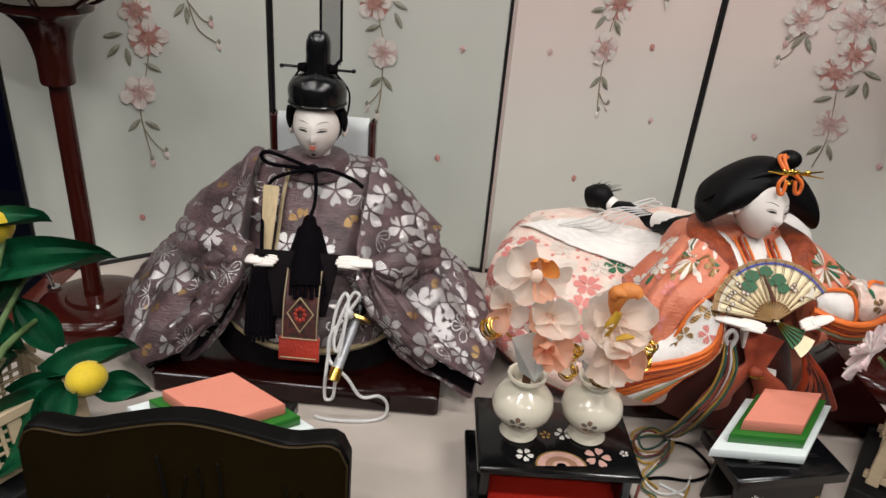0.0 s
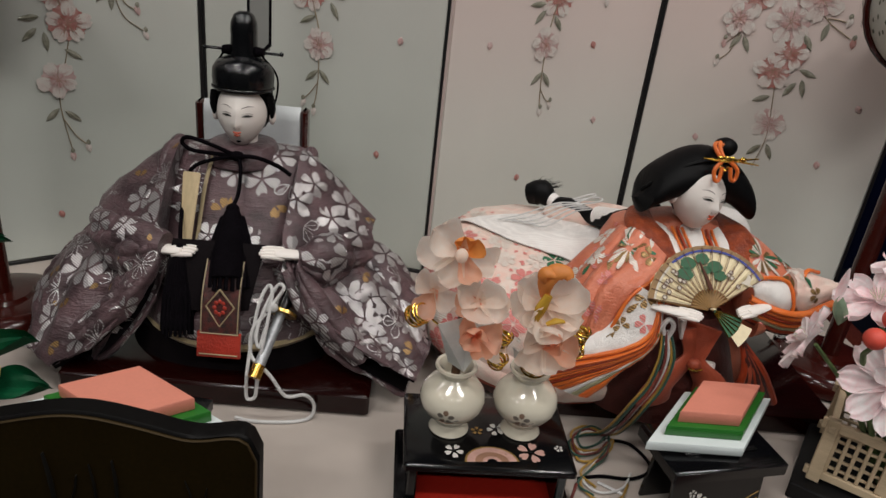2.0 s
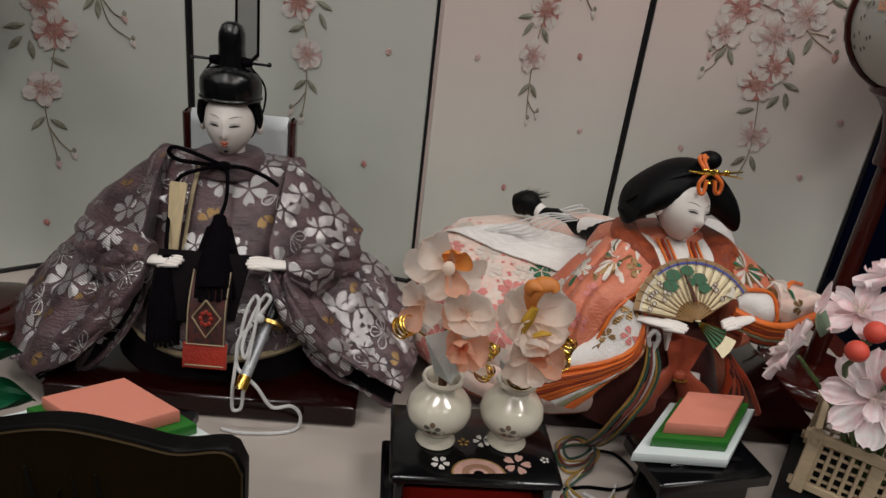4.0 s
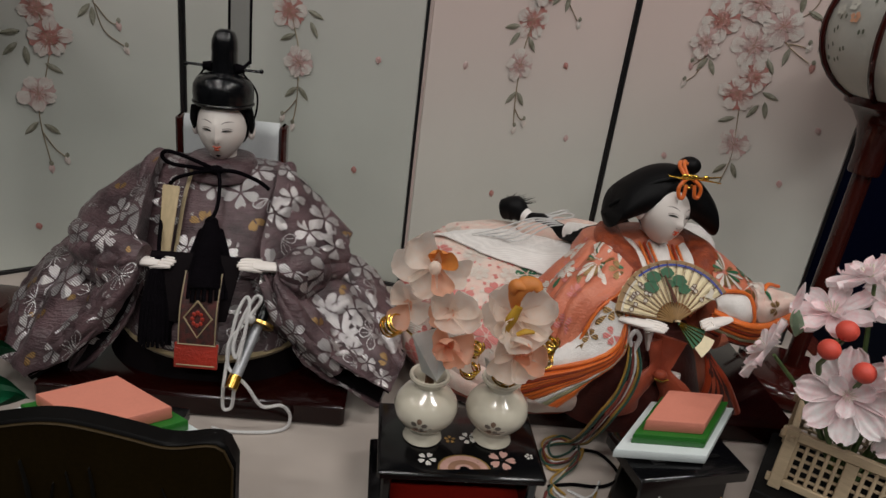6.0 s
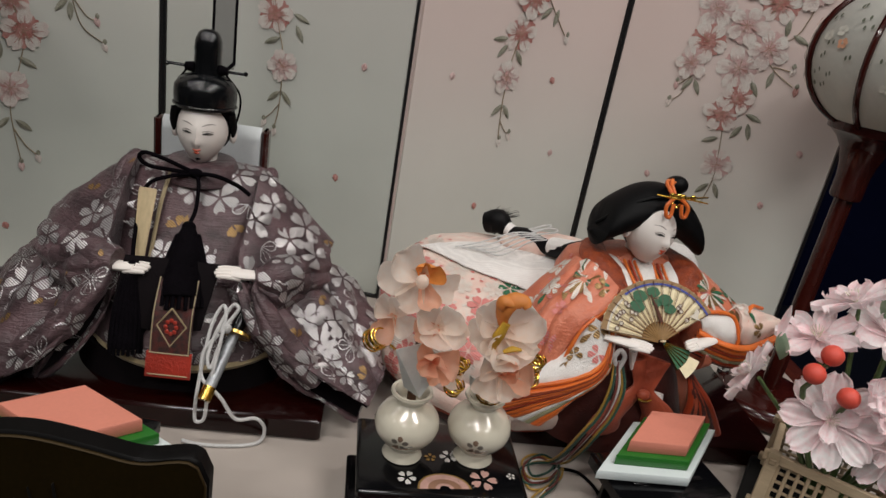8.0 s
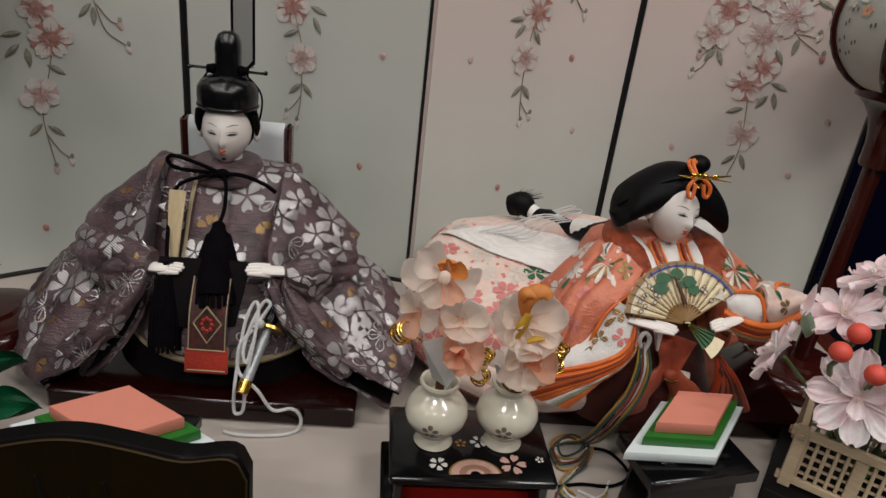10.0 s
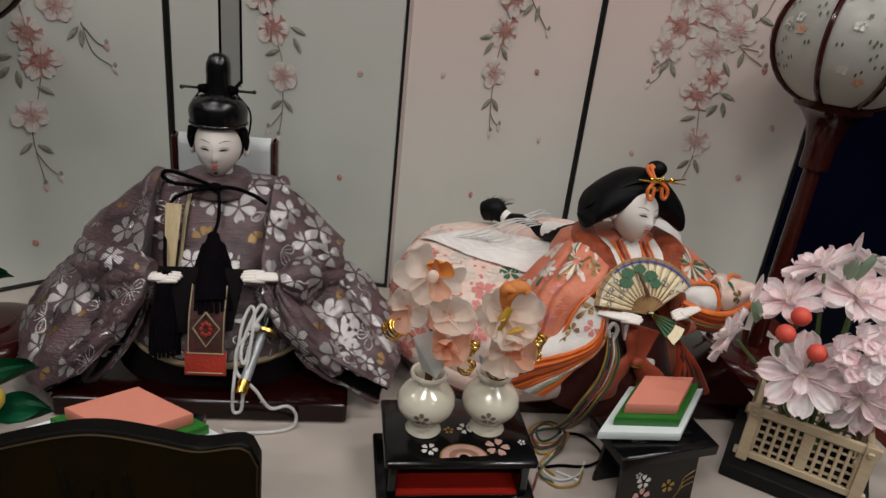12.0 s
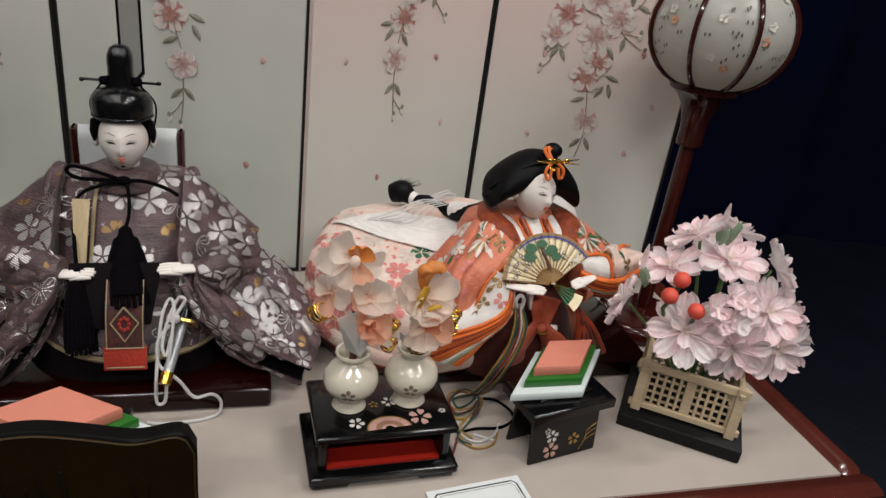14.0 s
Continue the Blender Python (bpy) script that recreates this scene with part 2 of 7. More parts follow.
MAT_BLACK = surface("matt_black_board", (0.004, 0.004, 0.0045), 0.55, vary=0.2, bump=0.1, spec=0.25)
PLATFORM_TOP = surface("pale_platform_sheet", (0.44, 0.385, 0.345), 0.14, vary=0.06, scale=9, bump=0.22, fine=24, spec=0.5, depth=0.0012)
NAVY = cloth("navy_curtain_cloth", (0.0020, 0.0030, 0.0130), 700, 0.95, 0.2, 0.0, 0.4, blotch=6, gloss=0.02)
NAVY_TABLE = cloth("navy_table_cloth", (0.0025, 0.0035, 0.008), 700, 0.5, 0.2, 0.0, 0.4, blotch=12, gloss=0.15)
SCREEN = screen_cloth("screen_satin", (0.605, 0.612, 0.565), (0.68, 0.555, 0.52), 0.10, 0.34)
# left panels: less rosy dye, with weaker light painted in as darker colour
SCREEN_SHADED = screen_cloth("shaded_screen_satin", (0.525, 0.55, 0.505), (0.57, 0.54, 0.505), 0.12, 0.42)
EDGE_BLACK = surface("black_screen_edging", (0.006, 0.006, 0.007), 0.4, bump=0.05)
# wall and ceiling colours are set dark so they bounce little light
PLASTER = surface("low_bounce_wall", (0.09, 0.09, 0.09), 0.8, vary=0.05, scale=3, bump=0.1, fine=60)
CARPET = surface("shop_carpet", (0.05, 0.05, 0.055), 0.95, vary=0.15, scale=8, bump=0.4, fine=200, depth=0.002)
CEILING = surface("low_bounce_ceiling", (0.09, 0.09, 0.09), 0.9, vary=0.04, scale=4, bump=0.1, fine=80)
PORCELAIN = surface("ivory_porcelain", (0.70, 0.655, 0.54), 0.10, vary=0.02, scale=20, bump=0.02, coat=0.6)
PALE_WOOD = surface("pale_fence_wood", (0.56, 0.44, 0.29), 0.6, vary=0.12, scale=60, bump=0.2, stretch=(1, 1, 6))
SHAKU_WOOD = surface("planed_pale_wood", (0.60, 0.47, 0.28), 0.5, vary=0.12, scale=220, bump=0.1, stretch=(1, 1, 0.05))
PINK_CAKE = surface("pink_cake_paint", (0.66, 0.235, 0.165), 0.5, vary=0.05, scale=40, bump=0.12, fine=500)
GREEN_CAKE = surface("green_cake_paint", (0.018, 0.145, 0.016), 0.4, vary=0.08, scale=40, bump=0.12, fine=500)
WHITE_CAKE = surface("white_cake_paint", (0.66, 0.72, 0.72), 0.45, vary=0.03, scale=40, bump=0.1, fine=500)
GOLD = surface("gold_wire", (0.78, 0.50, 0.09), 0.2, metal=1.0, vary=0.1, bump=0.05)
BRASS = surface("gilt_fitting", (0.65, 0.42, 0.12), 0.28, metal=1.0, vary=0.15, bump=0.1)
CHROME = surface("bright_steel", (0.6, 0.6, 0.6), 0.15, metal=1.0, bump=0.02)
# gold taken near black: the face's dark reflection is in the base colour
GOLD_FACE = surface("darkened_gold_sign_face", (0.028, 0.017, 0.003), 0.40, metal=0.6, vary=0.25, scale=12, bump=0.15, spec=0.3)
INK = surface("black_ink", (0.006, 0.005, 0.004), 0.5, bump=0.05)
LEAF_CLOTH = surface("green_leaf_cloth", (0.001, 0.072, 0.027), 0.55, vary=0.3, scale=60, bump=0.3, fine=700, sheen=0.0, spec=0.25)
FRUIT = surface("yellow_fruit_felt", (0.70, 0.50, 0.015), 0.7, vary=0.12, scale=70, bump=0.4, fine=700, sheen=0.2)
STEM = surface("green_stem_tape", (0.10, 0.17, 0.055), 0.6, vary=0.2, scale=80)
TWIG = surface("brown_twig_tape", (0.11, 0.05, 0.025), 0.7, vary=0.2, scale=80)
CHERRY = sheet("pink_silk_petal", (0.98, 0.94, 0.945), 0.36, 0.30, second=(0.96, 0.58, 0.62), scale=42)
CHERRY.node_tree.nodes["Color Ramp"].color_ramp.elements[0].position = 0.37
CHERRY.node_tree.nodes["Color Ramp"].color_ramp.elements[1].position = 0.63
BERRY = surface("coral_berry_foam", (0.72, 0.085, 0.055), 0.55, vary=0.1, scale=80, bump=0.3)
WHITE_PETAL = sheet("cream_gauze_petal", (0.98, 0.93, 0.87), 0.60, 0.6, second=(0.95, 0.68, 0.53))
PEACH_PETAL = sheet("peach_gauze_petal", (0.93, 0.50, 0.33), 0.60, 0.45, second=(0.92, 0.66, 0.54))
ORANGE_PETAL = sheet("orange_petal_cloth", (0.80, 0.30, 0.07), 0.3, 0.5)
MUSTARD = sheet("mustard_petal_cloth", (0.62, 0.38, 0.04), 0.3, 0.5)
PAPER_LEAF = sheet("white_paper_leaf", (0.80, 0.82, 0.80), 0.25, 0.6)
SHADE = sheet("lantern_silk", (0.66, 0.65, 0.60), 0.42, 0.3, scale=15)
WHITE_CORD = cloth("white_twisted_cord", (0.70, 0.69, 0.68), 3200, 0.6, 0.1, 0.2, 0.9)

# ---- the setting ----
def setting(name, bm, mats, label, category, soft=False):
    return tagged(finish(name, bm, mats, (0, 0, 0), soft), label, category, kind="structure")


# unseen room shell added round the display; its dark colour holds down bounce
bm = bm_new()
box(bm, -3.2, 3.2, -3.2, 2.2, -0.80, -0.75)
setting("floor", bm, CARPET, "dark grey shop carpet under the display table", "floor")
bm = bm_new()
box(bm, -3.2, 3.2, -3.2, 2.2, 1.96, 2.02)
setting("ceiling", bm, CEILING, "unseen dark ceiling added above the tube lamps to limit bounced light", "ceiling")
for nm, dims in (("wall_north", (-3.2, 3.2, 2.1, 2.2)), ("wall_south", (-3.2, 3.2, -3.3, -3.2)), ("wall_west", (-3.3, -3.2, -3.3, 2.2)), ("wall_east", (3.2, 3.3, -3.3, 2.2))):
    bm = bm_new()
    box(bm, *dims, -0.75, 1.96)
    setting(nm, bm, PLASTER, "unseen dark grey wall added to limit bounced light", "wall")

# the table under its dark cloth, and the curtain that hangs behind
bm = bm_new()
box(bm, -1.6, 1.7, 0.20, 1.02, -0.75, -0.052, bevel=0.012)
tagged(finish("display_table", bm, NAVY_TABLE, (0.05, 0.6, -0.75)), "display table under a dark navy cloth", "table")
bm = bm_new()
rows = []
for k in range(121):
    x = -1.7 + 3.5 * k / 120
    y = 0.90 + 0.018 * math.sin(x * 21) + 0.010 * math.sin(x * 47 + 1)
    rows.append([V((x, y, -0.70)), V((x, y, 1.5)), V((x, y + 0.004, 1.5)), V((x, y + 0.004, -0.70))])
skin(bm, rows)
setting("backdrop", bm, NAVY, "dark navy curtain hanging behind the display", "curtain", True)

# platform: a pale sheet in a red lacquer rim
PX0, PX1, PY0, PY1 = -0.352, 0.489, 0.307, 0.86
platform = thing("display_platform", (0.07, 0.58, -0.05), "low platform with a pale glossy top and dark red lacquered rim", "platform")
ox, oy, oz = platform.location
bm = bm_new()
box(bm, PX0 - ox, PX1 - ox, PY0 - oy, PY1 - oy, 0.01, 0.05)
part("top_sheet", bm, PLATFORM_TOP, platform, "pale beige glossy sheet", False)
RIM = 0.026
for nm, x0, x1, y0, y1 in (("rim", PX0 - RIM, PX1 + RIM, PY0 - RIM, PY0), ("rim", PX0 - RIM, PX1 + RIM, PY1, PY1 + RIM), ("rim", PX0 - RIM, PX0, PY0, PY1), ("rim", PX1, PX1 + RIM, PY0, PY1)):
    bm = bm_new()
    box(bm, x0 - ox, x1 - ox, y0 - oy, y1 - oy, 0.0, 0.053, bevel=0.005)
    part(nm, bm, RIM_LACQUER, platform, "dark red lacquered rim")

# ---- folding screen ----
FOLDS = [(-0.38, 0.59), (-0.183, 0.73), (0.056, 0.68), (0.272, 0.76), (0.463, 0.63)]
TALL = 0.47
STITCH_WHITE = cloth("white_stitch", (0.72, 0.68, 0.63), 2600, 0.5, 0.12, 0.2, 0.6, second=(0.68, 0.58, 0.54), blotch=160)
STITCH_ROSE = cloth("rose_stitch", (0.44, 0.155, 0.13), 2600, 0.5, 0.15, 0.2, 0.6, second=(0.55, 0.30, 0.27), blotch=160)
STITCH_PINK = cloth("pink_stitch", (0.60, 0.37, 0.35), 2600, 0.5, 0.15, 0.2, 0.6, second=(0.62, 0.47, 0.45), blotch=160)
STITCH_LEAF = cloth("sage_stitch", (0.19, 0.185, 0.13), 2600, 0.5, 0.15, 0.2, 0.6, second=(0.32, 0.31, 0.25), blotch=180)
STITCH_STEM = cloth("ochre_stitch", (0.33, 0.255, 0.16), 2600, 0.5, 0.15, 0.2, 0.6)
FOLD_CLOTH = surface("rosy_fold_cloth", (0.50, 0.40, 0.375), 0.55, vary=0.05)
STITCHES = [STITCH_WHITE, STITCH_ROSE, STITCH_PINK, STITCH_LEAF, STITCH_STEM]


def flat_leaf(bm, s, z, ang, length, wide, mat, y):
    n = 7
    up, low = [], []
    for i in range(n + 1):
        t = i / n
        w = wide * math.sin(math.pi * t) ** 0.75 * (1 - 0.25 * t)
        for row, sg in ((up, 1), (low, -1)):
            a, b = (t - 0.5) * length, sg * w / 2
            row.append(V((s + a * math.cos(ang) - b * math.sin(ang), y - 0.0004 * math.sin(math.pi * t), z + a * math.sin(ang) + b * math.cos(ang))))
    mid = [(p + q) / 2 + V((0, -0.0007, 0)) for p, q in zip(up, low)]
    skin(bm, [low, mid, up], mat, False, False)


def flat_blossom(bm, s, z, r, tone, y):
    """A five-petalled embroidered blossom: notched white petals over rose ones, rayed with rose stitches."""
    t0 = random.random() * TAU

    def at(d, a, lift):
        return bm.verts.new(V((s + d * math.cos(a), y - lift, z + d * math.sin(a))))
    for k in range(5):
        a = t0 + TAU * (k + 0.5) / 5 + random.uniform(-0.12, 0.12)
        rr = r * random.uniform(0.74, 0.95)
        f = bm.faces.new([at(e * rr, a + c, 0.0) for e, c in ((0.1, 0), (0.55, -0.36), (0.88, -0.34), (1.0, -0.17), (0.9, 0), (1.0, 0.17), (0.88, 0.34), (0.55, 0.36))])
        f.material_index = tone
    for k in range(5):
        a = t0 + TAU * k / 5 + random.uniform(-0.1, 0.1)
        rr = r * random.uniform(0.92, 1.12)
        edge = [at(0.05 * r, a, 0.00025)]
        for q in range(11):
            b = a + (q / 10 - 0.5) * 1.05
            d = rr * (0.60 + 0.40 * math.sin(math.pi * q / 10) ** 0.55 - (0.10 if q == 5 else 0)) * random.uniform(0.95, 1.03)
            edge.append(at(d, b, 0.00035))
        bm.faces.new(edge).material_index = 0
        for j in range(9):
            b = a + (j - 4) * 0.11
            d = rr * random.uniform(0.38, 0.80) * (1 - 0.05 * abs(j - 4))
            w = 0.018 + 0.012 * random.random()
            f = bm.faces.new([at(e, c, 0.0006 + 0.00002 * j) for e, c in ((0.08 * r, b - 0.10), (0.35 * r, b - 0.05), (d, b - w * 0.5), (d, b + w * 0.5), (0.35 * r, b + 0.05), (0.08 * r, b + 0.10))])
            f.material_index = tone
    f = bm.faces.new([at(r * random.uniform(0.22, 0.30), TAU * q / 14, 0.00085) for q in range(14)])
    f.material_index = tone
    for j in range(13):
        a = TAU * j / 13 + random.uniform(-0.2, 0.2)
        d = r * random.uniform(0.18, 0.5)
        f = bm.faces.new([at(e, a + c, 0.0010) for e, c in ((0.03 * r, -0.4), (d, -0.03), (d, 0.03), (0.03 * r, 0.4))])
        f.material_index = 4 if j % 2 else 1
        p = V((s + d * math.cos(a), y - 0.00115, z + d * math.sin(a)))
        f = bm.faces.new([bm.verts.new(p + V((0.0005 * math.cos(q), -0.00002 * j, 0.0005 * math.sin(q)))) for q in (0, 1.25, 2.5, 3.75, 5.0)])
        f.material_index = 0 if j % 3 else 4


def flat_line(bm, pts, w, mat, y):
    tube(bm, [(p[0], y, p[1]) for p in pts], w / 2, mat, 6, 10, flat=0.5)


# blossoms, leaves (with their angle), stems, buds and loose petals of each leaf of the screen: along it, and up
EMBROIDERY = [
    dict(F=[(0.116, 0.2495, 0.016, 1), (0.124, 0.2245, 0.018, 1), (0.111, 0.1755, 0.0165, 2), (0.102, 0.2855, 0.017, 1), (0.141, 0.2735, 0.015, 2)],
         L=[(0.094, 0.2285, 3.3), (0.093, 0.2145, 3.9), (0.105, 0.2085, 4.8), (0.126, 0.1975, 5.7), (0.103, 0.1435, 3.9), (0.120, 0.1415, 5.6), (0.154, 0.2495, 4.0), (0.161, 0.2445, 4.7)],
         T=[[(0.124, 0.2135), (0.118, 0.1885), (0.111, 0.1635), (0.111, 0.1435), (0.116, 0.1085)], [(0.112, 0.1385), (0.120, 0.1235), (0.128, 0.1145)], [(0.162, 0.2595), (0.170, 0.2325), (0.187, 0.2185)], [(0.164, 0.2555), (0.174, 0.2415), (0.182, 0.2375)], [(0.106, 0.3235), (0.116, 0.2535), (0.124, 0.2235)]],
         B=[(0.116, 0.1035, 2), (0.130, 0.1105, 0), (0.183, 0.2365, 2), (0.189, 0.2145, 0)], P=[(0.100, 0.0465, 1)]),
    dict(F=[(0.110, 0.268, 0.018, 1), (0.121, 0.222, 0.0155, 2), (0.098, 0.30, 0.018, 1)],
         L=[(0.136, 0.268, 5.9), (0.135, 0.254, 5.2), (0.109, 0.244, 3.6), (0.114, 0.192, 3.9), (0.127, 0.192, 5.4)],
         T=[[(0.105, 0.3), (0.116, 0.251), (0.12, 0.236), (0.121, 0.204), (0.120, 0.179), (0.117, 0.162)], [(0.12, 0.185), (0.113, 0.175), (0.106, 0.168)]],
         B=[(0.106, 0.164, 0), (0.117, 0.157, 0)], P=[(0.200, 0.235, 0), (0.184, 0.123, 1)]),
    dict(F=[(0.109, 0.286, 0.018, 1), (0.102, 0.243, 0.0155, 2), (0.116, 0.32, 0.018, 1)],
         L=[(0.088, 0.279, 3.3), (0.092, 0.268, 4.1), (0.112, 0.263, 5.3), (0.098, 0.210, 4.0), (0.109, 0.209, 5.3), (0.133, 0.308, 4.0), (0.145, 0.305, 4.6)],
         T=[[(0.108, 0.28), (0.104, 0.256), (0.103, 0.222), (0.104, 0.202), (0.106, 0.182)], [(0.104, 0.2), (0.111, 0.19), (0.116, 0.187)], [(0.132, 0.324), (0.145, 0.307), (0.159, 0.290)]],
         B=[(0.107, 0.177, 0), (0.117, 0.184, 0), (0.162, 0.286, 0)], P=[(0.043, 0.239, 0), (0.156, 0.245, 1), (0.173, 0.169, 0), (0.093, 0.107, 1)]),
    dict(F=[(0.085, 0.340, 0.019, 2), (0.086, 0.309, 0.0185, 1), (0.076, 0.286, 0.016, 2), (0.121, 0.290, 0.020, 2), (0.142, 0.312, 0.018, 2), (0.117, 0.329, 0.018, 2), (0.139, 0.353, 0.019, 1), (0.118, 0.244, 0.018, 1), (0.129, 0.262, 0.016, 1), (0.128, 0.195, 0.016, 2), (0.11, 0.37, 0.019, 1), (0.165, 0.37, 0.018, 2)],
         L=[(0.077, 0.265, 4.2), (0.087, 0.264, 5.2), (0.166, 0.325, 5.9), (0.152, 0.333, 4.8), (0.140, 0.274, 5.3), (0.151, 0.285, 4.6), (0.147, 0.233, 5.0), (0.148, 0.247, 6.0), (0.136, 0.230, 4.2), (0.114, 0.217, 3.6), (0.121, 0.167, 4.0), (0.135, 0.168, 5.2)],
         T=[[(0.172, 0.37), (0.163, 0.331), (0.146, 0.317), (0.13, 0.31)], [(0.145, 0.30), (0.155, 0.292), (0.172, 0.283)], [(0.15, 0.297), (0.158, 0.297), (0.166, 0.296)], [(0.079, 0.273), (0.074, 0.255), (0.066, 0.246)], [(0.08, 0.275), (0.074, 0.268), (0.069, 0.263)], [(0.12, 0.25), (0.126, 0.21), (0.129, 0.180), (0.124, 0.15)]],
         B=[(0.064, 0.243, 0), (0.067, 0.262, 2), (0.176, 0.279, 1), (0.168, 0.296, 0)], P=[(0.180, 0.166, 2), (0.198, 0.224, 0), (0.063, 0.166, 0)]),
]
random.seed(5)
folding_screen = thing("folding_screen", (0.056, 0.69, 0), "four-panel folding screen of pale pink satin with embroidered cherry branches", "folding screen")
for k in range(4):
    a, b = V(FOLDS[k]), V(FOLDS[k + 1])
    wide = (b - a).length
    turn = math.degrees(math.atan2(b.y - a.y, b.x - a.x))
    m = pose(a.x - 0.056, a.y - 0.69, 0, 0, 0, turn)
    bm = bm_new()
    box(bm, 0.0030, wide - 0.0030, 0, 0.010, 0.004, TALL, bevel=0.0012)
    panel = part("panel", bm, SCREEN_SHADED if k < 2 else SCREEN, folding_screen)
    panel.matrix_local = m
    for x0, x1, q in ((0.0, 0.0030, FOLD_CLOTH if k == 2 else EDGE_BLACK), (wide - 0.0030, wide, EDGE_BLACK)):
        bm = bm_new()
        box(bm, x0, x1, -0.0006, 0.0106, 0, TALL + 0.002, bevel=0.0006)
        part("edging", bm, q, panel, "rosy cloth edging" if q is FOLD_CLOTH else "black lacquered edging")
    bm = bm_new()
    box(bm, 0.0030, wide - 0.0030, -0.0005, 0.0105, 0, 0.004, bevel=0.0006)
    part("edging", bm, EDGE_BLACK, panel, "black lacquered edging")
    e = EMBROIDERY[k]

    def stitched(nm, draw, *args):
        bm = bm_new()
        draw(bm, *args)
        part(nm, bm, STITCHES, panel, soft=False)
    for line in e["T"]:
        stitched("stem", flat_line, line, 0.0020, 4, -0.0003)
    for s, z, ang in e["L"]:
        stitched("leaf", flat_leaf, s, z, ang, 0.017, 0.0062, 3, -0.0004)
    for s, z, tone in e["B"]:
        stitched("bud", flat_leaf, s, z, 4.7 + random.uniform(-0.5, 0.5), 0.010, 0.0060, tone, -0.0005)
        stitched("calyx", flat_leaf, s, z + 0.005, 4.7, 0.006, 0.0045, 3, -0.0007)
    for s, z, tone in e["P"]:
        stitched("petal", flat_leaf, s, z, 4.9 + random.uniform(-0.4, 0.4), 0.0080, 0.0066, (2, 1, 2)[tone], -0.0003)
    for i, (s, z, r, tone) in enumerate(e["F"]):
        stitched("blossom", flat_blossom, s, z, r * 1.05, tone, -0.0005 - 0.0007 * (i % 3))

# ---- paper lanterns on poles ----
def lantern(m, label):
    t = thing("floor_lantern", m, label, "lantern", "lanterns beside the dolls")
    bm = bm_new()
    lathe(bm, [(0.046, 0), (0.050, 0.003), (0.050, 0.010), (0.047, 0.016), (0.040, 0.0195), (0.024, 0.0205), (0.022, 0.0235), (0.010, 0.0245), (0.006, 0.0245)], n=48)
    part("base", bm, RED_LACQUER, t)
    bm = bm_new()
    lathe(bm, [(0.0088, 0.023), (0.0078, 0.028), (0.0076, 0.215), (0.0080, 0.222)], n=20)
    part("pole", bm, RED_LACQUER, t)
    bm = bm_new()
    lathe(bm, [(0.0120, 0.2115), (0.0127, 0.2135), (0.0127, 0.230), (0.0142, 0.240), (0.0175, 0.251), (0.0235, 0.260), (0.0295, 0.2650), (0.0325, 0.2665), (0.0330, 0.2695), (0.0318, 0.2735), (0.0290, 0.2745), (0.012, 0.262)], n=40)
    part("cup", bm, RED_LACQUER, t)
    cz, R, H = 0.3235, 0.0670, 0.0565
    bm = bm_new()
    rings = []
    for j in range(17):
        a = math.radians(25) + math.radians(133) * j / 16
        rings.append(level(0, 0, cz - H * math.cos(a), R * math.sin(a) ** 0.9 - 0.001, R * math.sin(a) ** 0.9 - 0.001, 48))
    skin(bm, rings, 0, True, False)
    shade = part("shade", bm, SHADE, t, "white silk shade painted with small flowers")
    # little painted sprays
    bm = bm_new()
    rnd = random.Random(9)
    for k in range(8):
        base_a = TAU * (k + 0.5) / 8
        for q in range(14):
            a = base_a + rnd.uniform(-0.27, 0.27)
            e = math.radians(rnd.uniform(60, 135))
            rr = R * math.sin(e) ** 0.9 + 0.0004
            c = V((rr * math.cos(a), rr * math.sin(a), cz - H * math.cos(e)))
            nrm = V((math.cos(a) * math.sin(e), math.sin(a) * math.sin(e), -math.cos(e)))
            tx = nrm.cross(V((0, 0, 1))).normalized()
            ty = tx.cross(nrm)
            big = q < 3
            for j in range(5 if big else 2):
                b = TAU * j / 5 + rnd.random()
                o = c + (tx * math.cos(b) + ty * math.sin(b)) * (0.0026 if big else 0.0036)
                sz = 0.0019 if big else 0.0010
                f = bm.faces.new([bm.verts.new(o + (tx * math.cos(w) * sz + ty * math.sin(w) * sz * (1 if big else 2))) for w in (0, 1.05, 2.1, 3.14, 4.2, 5.25)])
                f.material_index = (0 if q else 2) if big else 1
    part("painted_sprays", bm, [surface("white_paint", (0.72, 0.70, 0.62), 0.5), surface("grey_green_paint", (0.12, 0.13, 0.09), 0.5), surface("peach_paint", (0.70, 0.36, 0.22), 0.5)], shade, "", False)
    for k in range(8):
        a = TAU * k / 8
        pts = []
        for j in range(15):
            e = math.radians(18) + math.radians(144) * j / 14
            rr = R * math.sin(e) ** 0.9 + 0.0012
            pts.append((rr * math.cos(a), rr * math.sin(a), cz - H * math.cos(e)))
        bm = bm_new()
        tube(bm, pts, 0.0024, 0, 8)
        part("rib", bm, RED_LACQUER, t)
    bm = bm_new()
    lathe(bm, [(0.024, cz + H * 0.90), (0.028, cz + H * 0.90 + 0.002), (0.030, cz + H * 0.90 + 0.010), (0.024, cz + H * 0.90 + 0.011)], n=36)
    part("crown_ring", bm, RED_LACQUER, t)
    bm = bm_new()
    lathe(bm, [(0.009, 0.258), (0.009, 0.295), (0.007, 0.310), (0.002, 0.317)], n=16)
    part("bulb", bm, surface("amber_bulb", (0.75, 0.42, 0.18), 0.3), t, "unlit amber candle bulb")
    bm = bm_new()
    lathe(bm, [(0.0055, 0.017), (0.0055, 0.0215), (0.004, 0.022)], (-0.036, 0.022, 0), 14)
    tube(bm, [(-0.036, 0.022, 0.021), (-0.0395, 0.024, 0.034)], [0.0014, 0.0018], 0, 8)
